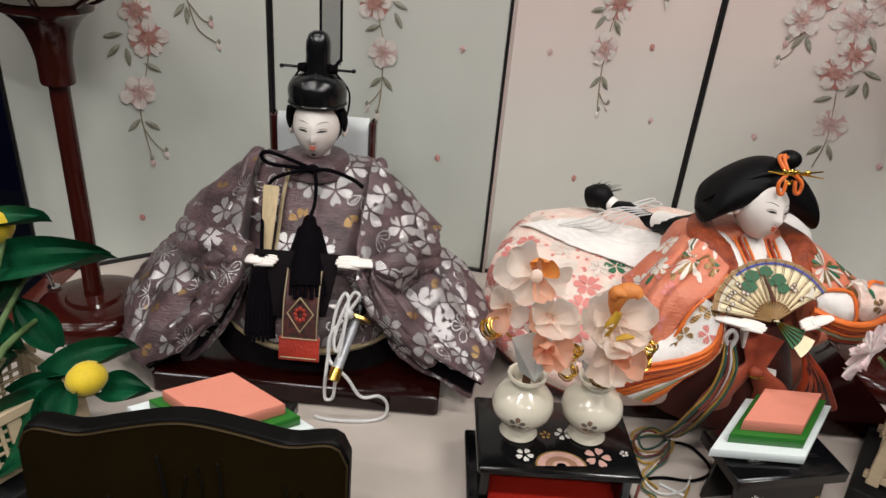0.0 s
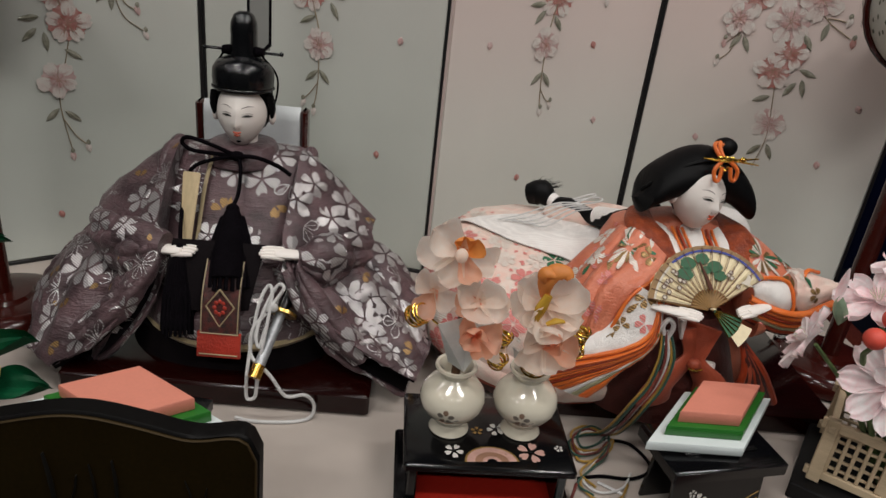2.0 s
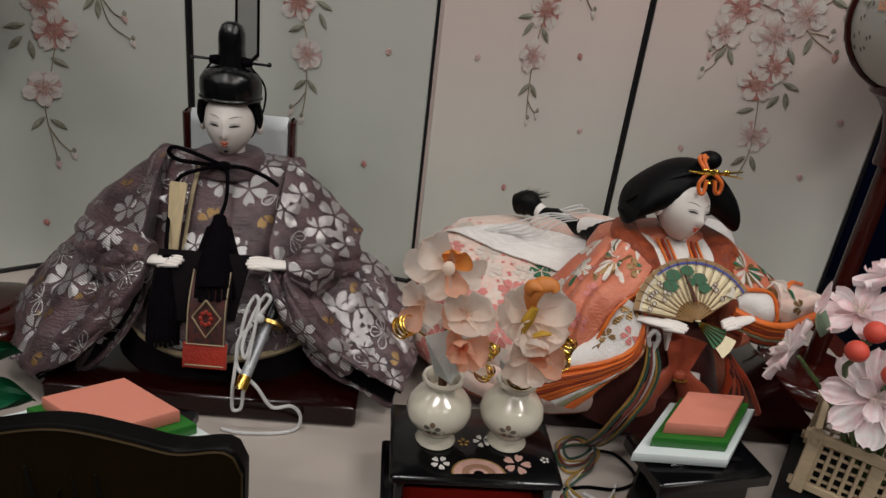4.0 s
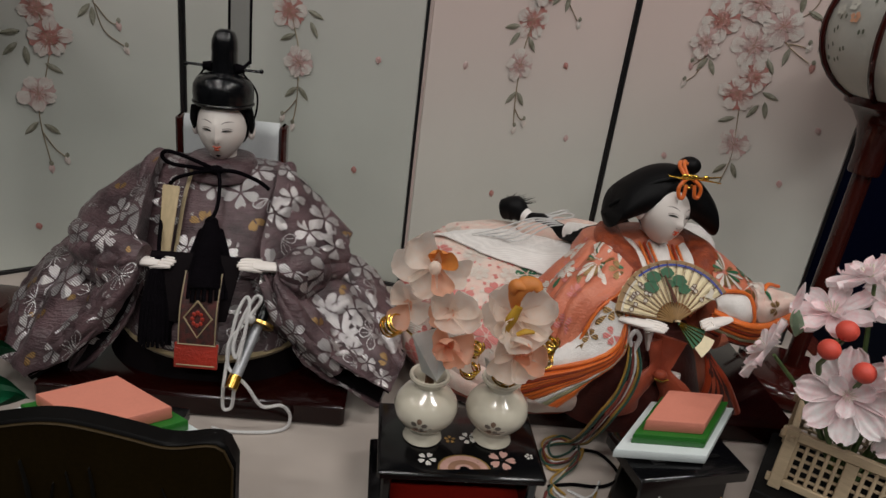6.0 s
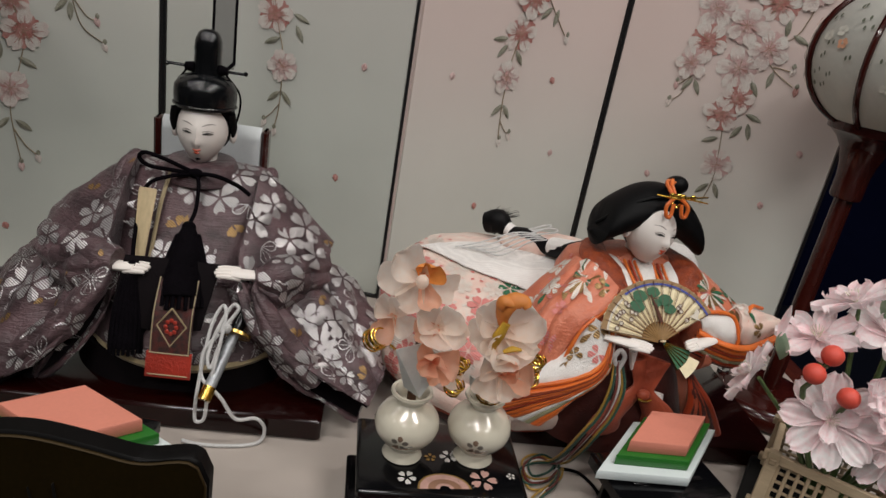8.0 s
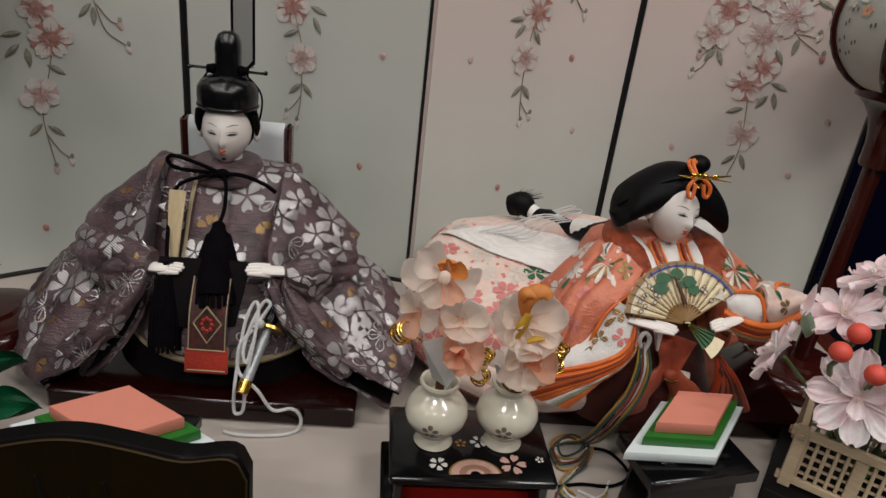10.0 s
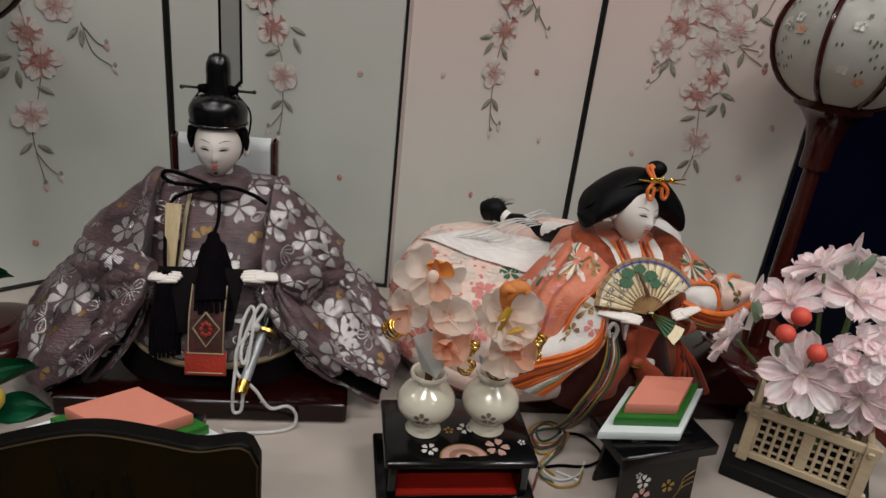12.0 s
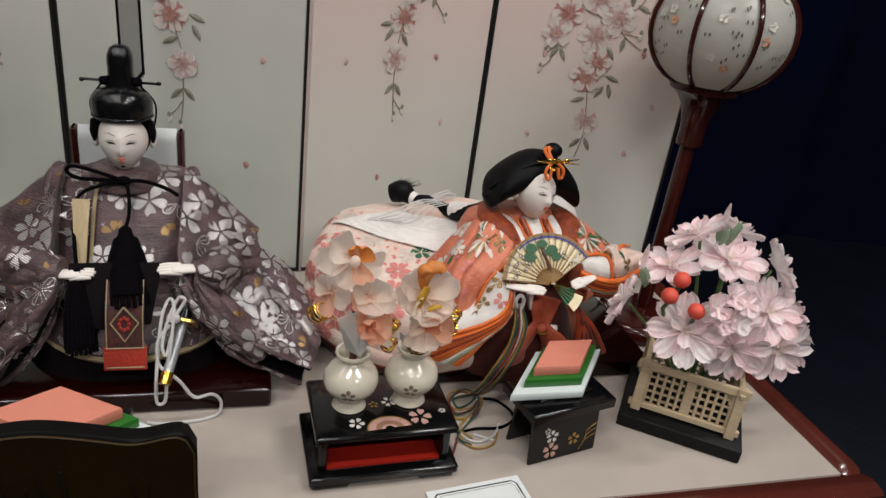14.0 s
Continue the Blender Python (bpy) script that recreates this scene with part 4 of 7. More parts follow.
for c, f, r, n in BLOOMS:
    bm = bm_new()
    lc, lf = loc(*c), rot @ V(f)
    flower(bm, lc, lf, r * 1.02, n, 0.30, 0, random.random() * 6, 0.54, 0.08, edge=0.16, ridge=0.13)
    flower(bm, lc + lf.normalized() * 0.002, lf, r * 0.60, 3, 0.70, 0, random.random() * 6, 0.60, 0.10, edge=0.2, ridge=0.12)
    bloom = part("blossom", bm, CHERRY, cherry, angle=2.5)
    bm = bm_new()
    fa = lf.normalized().orthogonal().normalized()
    fb = lf.normalized().cross(fa)
    for k in range(12):
        a = TAU * k / 12
        tube(bm, [lc, lc + lf.normalized() * 0.010 + (fa * math.cos(a) + fb * math.sin(a)) * 0.004], 0.00025, 0, 4)
    part("stamen", bm, surface("pale_stamen", (0.80, 0.76, 0.62), 0.6) if "pale_stamen" not in bpy.data.materials else bpy.data.materials["pale_stamen"], bloom)
    bm = bm_new()
    tube(bm, [root, root.lerp(lc, 0.5) + V((0, 0, 0.012)), lc - lf.normalized() * 0.003], [0.0024, 0.0012], 0, 6, 8)
    part("branch", bm, STEM, cherry)
for c in ((0.344, 0.350, 0.142), (0.352, 0.349, 0.130), (0.368, 0.350, 0.128), (0.374, 0.354, 0.141), (0.358, 0.352, 0.150)):
    bm = bm_new()
    flower(bm, loc(*c), rot @ V((0.2, -0.8, 0.5)), 0.013, 5, 0.45, 0, random.random() * 6, 0.95, 0.15)
    part("small_blossom", bm, CHERRY, cherry)
for c in ((0.318, 0.362, 0.159), (0.309, 0.359, 0.147), (0.331, 0.352, 0.137)):
    bm = bm_new()
    ball(bm, loc(*c), 0.0066, 0.0066, 0.0065)
    part("berry", bm, BERRY, cherry, "coral red berry")
    bm = bm_new()
    tube(bm, [loc(*c) - V((0, 0, 0.006)), loc(c[0] + 0.012, c[1] + 0.015, c[2] - 0.03), root], [0.0016, 0.002], 0, 6, 6)
    part("branch", bm, STEM, cherry)
for c, d in (((0.303, 0.385, 0.140), (-0.5, -0.3, 0.6)), ((0.366, 0.392, 0.172), (-0.35, -0.4, 0.8)), ((0.374, 0.392, 0.174), (0.1, -0.5, 0.8)), ((0.462, 0.40, 0.105), (0.3, 0, 0.8))):
    bm = bm_new()
    petal(bm, loc(*c), rot @ V(d), (0, 0, 1), 0.022, 0.010, 0.2, 0.4, tip=False)
    part("leaf", bm, sheet("pale_green_leaf", (0.30, 0.42, 0.29), 0.3) if "pale_green_leaf" not in bpy.data.materials else bpy.data.materials["pale_green_leaf"], cherry, "pale green leaf")
for c, d in (((0.300, 0.39, 0.152), (0.1, 0.1, 1)), ((0.377, 0.408, 0.182), (0.03, 0, 1)), ((0.462, 0.402, 0.110), (0.15, 0, 1)), ((0.488, 0.402, 0.088), (0.8, 0, -0.6))):
    bm = bm_new()
    petal(bm, loc(*c), rot @ V(d), (0, -1, 0), 0.024, 0.005, 0.1, 0.3, tip=False)
    part("bud", bm, CHERRY, cherry, "closed pink bud")

MD = V((-0.258, 0.345, 0))
mandarin = fenced_pot(pose(*MD, 0, 0, 60), "mandarin_tree", "green cloth mandarin tree with yellow fruit in a fenced pot", "artificial plant")
rot = Matrix.Rotation(math.radians(60), 4, "Z").inverted()


def mloc(x, y, z):
    return rot @ (V((x, y, z)) - MD)


for p, q, up, wide in (((-0.290, 0.40, 0.152), (-0.243, 0.40, 0.166), (0, -0.5, 1), 0.018), ((-0.301, 0.40, 0.115), (-0.207, 0.386, 0.151), (0.1, -0.7, 0.8), 0.034),
                       ((-0.243, 0.390, 0.070), (-0.264, 0.390, 0.106), (0.6, -0.7, 0.3), 0.028), ((-0.245, 0.376, 0.056), (-0.192, 0.385, 0.083), (-0.1, -0.6, 1), 0.026),
                       ((-0.208, 0.374, 0.050), (-0.176, 0.372, 0.057), (0, -0.7, 1), 0.026), ((-0.226, 0.374, 0.053), (-0.270, 0.370, 0.045), (0, -0.7, 1), 0.022),
                       ((-0.236, 0.352, 0.064), (-0.252, 0.318, 0.026), (0.3, -0.9, 0.6), 0.046), ((-0.222, 0.362, 0.062), (-0.226, 0.334, 0.044), (0.3, -0.9, 0.6), 0.030), ((-0.296, 0.405, 0.080), (-0.268, 0.400, 0.116), (-0.3, -0.7, 0.6), 0.034),
                       ((-0.290, 0.395, 0.070), (-0.262, 0.380, 0.078), (0, -0.5, 1), 0.028), ((-0.29, 0.40, 0.11), (-0.325, 0.39, 0.12), (0, -0.3, 1), 0.028), ((-0.28, 0.41, 0.16), (-0.31, 0.42, 0.19), (0, -0.3, 1), 0.028),
                       ((-0.272, 0.39, 0.06), (-0.30, 0.37, 0.045), (0, -0.5, 1), 0.028)):
    bm = bm_new()
    a, b = mloc(*p), mloc(*q)
    petal(bm, a, b - a, rot @ V(up), (b - a).length * 1.04, wide * 0.85, -0.16, 0.42, mat=0, nu=12, nv=14, tip=False, ridge=0.10)
    part("leaf", bm, LEAF_CLOTH, mandarin)
bm = bm_new()
for k in range(3):
    tube(bm, [(0, 0.01, 0.013), (0.006 * k - 0.006, 0.008, 0.08), mloc(-0.27 + 0.008 * k, 0.405, 0.15 - 0.03 * k)], [0.004, 0.0015], 0, 8, 8)
for q in ((-0.218, 0.374, 0.052), (-0.262, 0.385, 0.04), (-0.243, 0.405, 0.055)):
    tube(bm, [(0, 0.01, 0.02), mloc(*q)], 0.0014, 0, 6)
part("trunk", bm, STEM, mandarin)
for c, r in (((-0.2115, 0.366, 0.0660), 0.0118), ((-0.278, 0.40, 0.152), 0.013), ((-0.30, 0.385, 0.085), 0.014)):
    bm = bm_new()
    rings = ball(bm, mloc(*c), r * 1.12, r, r * 0.92)
    for v in bm.verts:
        v.co += (v.co - mloc(*c)) * 0.07 * noise.noise(v.co * 90)
    part("fruit", bm, FRUIT, mandarin, "yellow felt mandarin fruit")

# ---- name board ----
sign = thing("name_board", pose(-0.1205, 0.2945, 0.003, -5, 0, 2.5), "gold-faced wooden name board with a wavy black frame", "sign")
W2, H2 = 0.0915, 0.0860


def wave(u):
    """The board's top edge over its half width u from -1 to 1."""
    a = abs(u)
    return H2 + 0.0105 * math.exp(-(a / 0.42) ** 2) - 0.0020 * math.exp(-((a - 0.62) / 0.14) ** 2) + 0.0015 * math.exp(-((a - 0.86) / 0.1) ** 2) - 0.012 * max(0, (a - 0.9) / 0.1) ** 2.5


def board_outline(k, lift):
    pts = [(-W2 * k, lift), (W2 * k, lift)]
    for i in range(41):
        u = 1 - 2 * i / 40
        pts.append((W2 * k * u, wave(u) - (1 - k) * 0.05))
    return pts


bm = bm_new()
o = board_outline(1.0, 0.0)
ctr = V((0, 0.04))


def grown(pts, d):
    return [V(p) + (ctr - V(p)).normalized() * d for p in pts]


skin(bm, [[V((p[0], -0.0035, p[1])) for p in grown(o, 0.002)], [V((p[0], -0.0022, p[1])) for p in o], [V((p[0], 0.0088, p[1])) for p in o], [V((p[0], 0.010, p[1])) for p in grown(o, 0.002)]])
part("board", bm, surface("dull_black_board_edge", (0.0035, 0.003, 0.003), 0.5, spec=0.12, vary=0.3, scale=40, bump=0.1), sign, "black lacquered board with worn edge")
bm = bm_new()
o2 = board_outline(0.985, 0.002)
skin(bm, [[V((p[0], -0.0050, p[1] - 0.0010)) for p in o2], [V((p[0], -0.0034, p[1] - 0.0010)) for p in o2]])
face = part("face", bm, GOLD_FACE, sign, "gold face with its dark reflection put into the colour", False)
for cx, cz, hh, ww, lean in ((-0.0130, 0.056, 0.034, 0.0065, 0.12), (-0.0020, 0.051, 0.018, 0.0045, -0.25), (0.0080, 0.054, 0.026, 0.0040, 0.1), (0.0190, 0.056, 0.028, 0.0060, 0.05), (-0.016, 0.026, 0.022, 0.006, 0.3), (0.056, 0.050, 0.018, 0.0030, 0.2), (0.063, 0.048, 0.014, 0.0028, -0.3), (-0.044, 0.030, 0.026, 0.006, 0.0), (0.058, 0.026, 0.02, 0.003, 0.1)):
    bm = bm_new()
    tube(bm, [(cx - lean * hh / 2, -0.0052, cz + hh / 2), (cx + 0.001, -0.0052, cz), (cx + lean * hh / 2, -0.0052, cz - hh / 2)], [ww * 0.35, ww * 0.6, ww * 0.4], 0, 10, 8, flat=0.12)
    part("ink_bar", bm, INK, face)
bm = bm_new()
tube(bm, [V((p[0], -0.0052, p[1] - 0.0010)) for p in o2[1:]], 0.0007, 0, 6)
part("gold_line", bm, surface("dull_gold_line", (0.05, 0.03, 0.008), 0.5, metal=0.4), sign, "thin gold line round the face")
for x in (-0.06, 0.06):
    bm = bm_new()
    box(bm, x - 0.004, x + 0.004, -0.010, 0.030, 0.0, 0.006, bevel=0.001)
    part("foot", bm, BLACK_LACQUER, sign)

# ---- white card ----
bm = bm_new()
card = thing("price_card", pose(0.168, 0.303, 0.0012, 0, 0, 7), "white printed card with a black border line", "card")
box(bm, -0.038, 0.038, -0.030, 0.028, 0.0, 0.0008)
part("paper", bm, surface("white_card", (0.70, 0.73, 0.74), 0.4, vary=0.03, bump=0.02), card, "", False)
for q, r in ((0.0045, 0.0012), (0.0068, 0.0004)):
    bm = bm_new()
    c = 0.003
    pts = [(-0.038 + q + c, 0.028 - q), (0.038 - q - c, 0.028 - q), (0.038 - q, 0.028 - q - c), (0.038 - q, -0.030 + q), (-0.038 + q, -0.030 + q), (-0.038 + q, 0.028 - q - c), (-0.038 + q + c, 0.028 - q)]
    tube(bm, [(p[0], p[1], 0.0009) for p in pts], r / 2, 0, 6, flat=0.3)
    part("border_line", bm, INK, card, "black border line")

# ---- backrest behind the male doll ----
rest = thing("back_panel", (-0.1025, 0.600, 0.019), "white satin back panel on two dark red posts", "panel")
WHITE_SATIN = surface("white_satin", (0.62, 0.65, 0.66), 0.42, vary=0.04, scale=90, bump=0.25, fine=500, sheen=0.2)
bm = bm_new()
rings = []
for x in (-0.040, -0.0395, 0.0395, 0.040):
    k = 0.9 if abs(x) > 0.0396 else 1.0
    rings.append([V((x, 0.006 * k * co, z)) for co, z in ((-1, 0.05), (-1.0, 0.155), (-0.75, 0.163), (0, 0.167), (0.75, 0.163), (1.0, 0.155), (1, 0.05))])
skin(bm, rings)
part("satin_panel", bm, WHITE_SATIN, rest, "white satin pad")
for x in (-0.0435, 0.0435):
    bm = bm_new()
    box(bm, x - 0.003, x + 0.003, -0.007, 0.007, 0, 0.166, bevel=0.002)
    part("post", bm, RED_LACQUER, rest, "dark red lacquered post")

# ---- dolls ----
from mathutils.bvhtree import BVHTree


def bag(bm, A, B, T, up, mat=0, inside=1, ns=28, nc=18, hem=0.0012, hem_mat=None, fold=0.0):
    """A hanging sleeve: a cloth sheet folded along B and open along A, T wide at its mouth."""
    a, b = smooth_path(A, ns), smooth_path(B, ns)
    outer, inner = [], []
    for i in range(ns + 1):
        d = b[i] - a[i]
        t = a[min(i + 1, ns)] - a[max(i - 1, 0)]
        n = d.cross(t).normalized()
        if n.dot(V(up)) < 0:
            n = -n
        w = float(np.interp(i / ns, np.linspace(0, 1, len(T)), T))
        ro, ri = [], []
        for k in range(nc + 1):
            f = math.pi * k / nc
            along = math.sin(f) ** 0.85
            bulge = 1 + 0.5 * math.sin(f * 1.0) ** 2 * (1 if k < nc / 2 else 0.2)
            crease = fold * (2 * abs(math.sin(math.pi * (along * 2.6 + 0.7 * i / ns))) ** 0.7 - 1) * math.sin(math.pi * min(1, along * 1.15)) * (0.35 + math.sin(math.pi * min(1, 0.15 + i / ns)))
            ro.append(a[i] + d * along + n * (w / 2 * math.cos(f) * bulge + crease))
            ri.append(a[i] + d * along * 0.93 + n * ((w / 2 - 0.0045) * math.cos(f) * bulge))
        outer.append(ro), inner.append(ri)
    skin(bm, outer, mat, False, False)
    skin(bm, inner, inside, False, False)
    for k in (0, nc):
        tube(bm, [r[k] for r in outer], hem, mat if hem_mat is None else hem_mat, 6)
    tube(bm, outer[-1], hem, mat, 6)
    return outer


def swath(bm, upper, lower, mat, bulge=0.004, thick=0.0014, facing=(0, -0.8, 0.55), ns=26, nc=14, fold=0.0, waves=2.0):
    """A thick piece of cloth between two edges, rounded outwards, with folds along its length."""
    a, b = smooth_path(upper, ns), smooth_path(lower, ns)
    rows = []
    for i in range(ns + 1):
        d = b[i] - a[i]
        t = a[min(i + 1, ns)] - a[max(i - 1, 0)] + b[min(i + 1, ns)] - b[max(i - 1, 0)]
        n = d.cross(t).normalized()
        if n.dot(V(facing)) < 0:
            n = -n
        front, back = [], []
        for k in range(nc + 1):
            f = k / nc
            lift = bulge * math.sin(math.pi * f) ** 0.7 + fold * abs(math.sin(math.pi * (f * waves + 0.4 * i / ns))) * math.sin(math.pi * f)
            p = a[i] + d * f + n * lift
            front.append(p), back.append(p - n * thick)
        rows.append(front + back[::-1])
    skin(bm, rows, mat)
    return a, b


def ruffle(bm, mats, amp, freq, stretch=(1, 1, 1)):
    """Shallow wrinkles on the faces of those materials."""
    bm.normal_update()
    touched = {v for f in bm.faces if f.material_index in mats for v in f.verts}
    moves = []
    for v in touched:
        p = V((v.co.x * stretch[0], v.co.y * stretch[1], v.co.z * stretch[2]))
        k = noise.noise(p * freq) + 0.5 * noise.noise(p * freq * 2.3 + V((4, 1, 7)))
        moves.append((v, v.normal * amp * k))
    for v, d in moves:
        v.co += d


class Decals:
    """Lays flat motifs on the skin of a bmesh."""

    def __init__(self, bm, mats):
        self.bm = bm
        bmesh.ops.recalc_face_normals(bm, faces=bm.faces)
        bm.faces.ensure_lookup_table()
        bm.normal_update()
        verts = [v.co.copy() for v in bm.verts]
        bm.verts.index_update()
        faces = [f for f in bm.faces if f.material_index in mats]
        self.tree = BVHTree.FromPolygons(verts, [[v.index for v in f.verts] for f in faces])
        self.spots = []
        for f in faces:
            c, n = f.calc_center_median(), f.normal.copy()
            self.spots.append((c, n if n.dot(V((0.05, -0.3, 0.5)) - c) > 0 else -n, f.calc_area()))

    def poly(self, c, n, tx, ty, pts, mat, lift):
        out = []
        for x, y in pts:
            p = c + tx * x + ty * y
            hit = self.tree.find_nearest(p)
            q, nn = hit[0], hit[1]
            if nn.dot(n) < 0:
                nn = -nn
            if (q - p).length > 0.006:
                return
            out.append(self.bm.verts.new(q + nn * lift))
        self.bm.faces.new(out).material_index = mat

    def frame_at(self, c, n, turn):
        tx = n.cross(V((0, 0, 1)))
        tx = tx.normalized() if tx.length > 0.05 else V((1, 0, 0))
        ty = n.cross(tx)
        return tx * math.cos(turn) + ty * math.sin(turn), ty * math.cos(turn) - tx * math.sin(turn)

    def petal_at(self, c, n, tx, ty, ang, r0, r1, wide, mat, lift, cleft=0.12):
        ca, sa = math.cos(ang), math.sin(ang)
        L = r1 - r0
        left, right = [], []
        for f, w in ((0.0, 0.08), (0.3, 0.62), (0.6, 1.0), (0.85, 0.85), (1.0, 0.4)):
            left.append((r0 + L * f, wide / 2 * w)), right.append((r0 + L * f, -wide / 2 * w))
        mid = [(r0 + L * f, 0) for f in (0.0, 0.3, 0.6, 0.85, 1.0 - cleft)]
        def turn(p):
            return (p[0] * ca - p[1] * sa, p[0] * sa + p[1] * ca)
        for row in (left, right):
            for i in range(4):
                self.poly(c, n, tx, ty, [turn(p) for p in (row[i], row[i + 1], mid[i + 1], mid[i])], mat, lift)

    def outline_at(self, c, n, tx, ty, ang, r0, r1, wide, mat, lift):
        ca, sa = math.cos(ang), math.sin(ang)
        L = r1 - r0
        side = [(f, w) for f, w in ((0.0, 0.08), (0.3, 0.62), (0.6, 1.0), (0.85, 0.8), (1.0, 0.1))]
        loop = [(r0 + L * f, wide / 2 * w) for f, w in side] + [(r0 + L * f, -wide / 2 * w) for f, w in side[::-1]]
        mid = (r0 + L * 0.55, 0)
        for p, q in zip(loop, loop[1:]):
            quad = (p, q, (q[0] + (mid[0] - q[0]) * 0.2, q[1] * 0.8), (p[0] + (mid[0] - p[0]) * 0.2, p[1] * 0.8))
            self.poly(c, n, tx, ty, [(x * ca - y * sa, x * sa + y * ca) for x, y in quad], mat, lift)
        self.poly(c, n, tx, ty, [(x * ca - y * sa, x * sa + y * ca) for x, y in ((r0, wide * 0.03), (r0 + L * 0.8, wide * 0.03), (r0 + L * 0.8, -wide * 0.03), (r0, -wide * 0.03))], mat, lift)

    def bloom(self, c, n, r, mat, turn=0.0, petals=5, lift=0.0006, skip=0):
        tx, ty = self.frame_at(c, n, turn)
        for k in range(petals - skip):
            self.petal_at(c, n, tx, ty, TAU * k / petals, r * 0.12, r, r * 0.62, mat, lift)

    def scatter(self, rnd, count, gap, box0, box1, test=None):
        """Spots on the outer side of the cloth, met from in front, from both sides and from above, at least gap apart."""
        out = []
        for k in range(count * 60):
            p = V([rnd.uniform(a, b) for a, b in zip(box0, box1)])
            way = V((rnd.uniform(-0.6, 0.6), 1.0, rnd.uniform(-0.9, -0.2))).normalized()
            hit = self.tree.ray_cast(p - way * 0.4, way)
            if hit[0] is None or (test and not test(hit[0])):
                continue
            n = hit[1] if hit[1].dot(way) < 0 else -hit[1]
            if n.dot(way) > -0.25:
                continue
            if all((hit[0] - o[0]).length > gap for o in out):
                out.append((hit[0], n, 0))
                if len(out) >= count:
                    break
        return out


def doll_head(bm, m, hx, hy, hz, skin_mat, ink_mat, lip_mat, tint):
    """A smooth egg of a head with a small nose, brows, lids and lips."""
    rings = []
    nv, nu = 40, 48
    for j in range(nv + 1):
        e = math.pi * (0.02 + 0.96 * j / nv)
        row = []
        for i in range(nu):
            a = TAU * i / nu
            p = V((math.sin(e) * math.sin(a), -math.sin(e) * math.cos(a), -math.cos(e)))
            low = max(0.0, -p.z)
            x = p.x * hx * (1 - 0.42 * low ** 1.8)
            y = p.y * hy * (1 - 0.12 * low) - 0.10 * hy * low * (p.y < 0)
            z = p.z * hz
            if p.y < 0:
                y -= 0.19 * hy * math.exp(-(p.x / 0.12) ** 2 - ((p.z + 0.26) / 0.11) ** 2) + 0.10 * hy * math.exp(-(p.x / 0.09) ** 2 - ((p.z + 0.06) / 0.24) ** 2)
                y += 0.015 * hy * math.exp(-((abs(p.x) - 0.42) / 0.2) ** 2 - (p.z / 0.14) ** 2)
                y -= 0.05 * hy * math.exp(-(p.x / 0.2) ** 2 - ((p.z + 0.55) / 0.12) ** 2)
            row.append(m @ V((x, y, z)))
        rings.append(row)
    skin(bm, rings, skin_mat)

    def on(x, z, d=0.0):
        k = max(0.05, 1 - (x / hx) ** 2 - (z / hz) ** 2)
        low = max(0.0, -z / hz)
        return m @ V((x, -hy * math.sqrt(k) * (1 - 0.12 * low) - 0.10 * hy * low - d, z))
    for s in (-1, 1):
        sweep = [q / 8 for q in range(9)]
        tube(bm, [on(s * hx * (0.20 + 0.38 * t), hz * (-0.015 + 0.030 * math.sin(math.pi * t) + 0.02 * t), 0.0001) for t in sweep], [0.0002, 0.00042, 0.00036, 0.0002], ink_mat, 6)
        tube(bm, [on(s * hx * (0.24 + 0.28 * t), hz * (-0.022 + 0.012 * math.sin(math.pi * t)), -0.0001) for t in sweep], [0.0001, 0.0003, 0.0001], ink_mat, 6)
        tube(bm, [on(s * hx * (0.19 + 0.42 * t), hz * (0.045 + 0.035 * math.sin(math.pi * t)), -0.0001) for t in sweep], [0.0001, 0.00022, 0.0001], tint, 5)
        tube(bm, [on(s * hx * (0.18 + 0.46 * t), hz * (0.20 + 0.07 * math.sin(t * 2.4)), -0.0001) for t in sweep], [0.0002, 0.00038, 0.0001], tint, 5)
        ball(bm, on(s * hx * 0.10, hz * -0.355, 0.0012 * hx / 0.02), 0.0005, 0.0004, 0.0003, tint, None, 8, 6)
    for z, w, r in ((-0.485, 0.16, 0.0010), (-0.555, 0.12, 0.0011)):
        tube(bm, [on(hx * w * (t - 0.5) * 2, hz * (z + (0.025 if abs(t - 0.5) > 0.2 and z > -0.5 else 0)), 0.0009 * hx / 0.022 + 0.0002) for t in [q / 6 for q in range(7)]], [0.0003, r, 0.0003], lip_mat, 6)


def doll_hand(bm, wrist, tip, up, mat, wide=0.011):
    """A small flat hand with four fingers laid together."""
    w, t = V(wrist), V(tip)
    d = (t - w)
    s = d.cross(V(up)).normalized()
    u = s.cross(d).normalized()
    tube(bm, [w - d * 0.35, w, w + d * 0.35, w + d * 0.6], [wide * 0.36, wide * 0.48, wide * 0.52, wide * 0.40], mat, 12, 6, flat=0.6)
    for k in range(4):
        o = s * wide * 0.26 * (k - 1.5) * 0.9
        tube(bm, [w + d * 0.35 + o, w + d * 0.7 + o + u * 0.0006, w + d * (1.0 - 0.05 * abs(k - 1.2)) + o * 0.9], [wide * 0.17, wide * 0.15, wide * 0.10], mat, 8, 5)


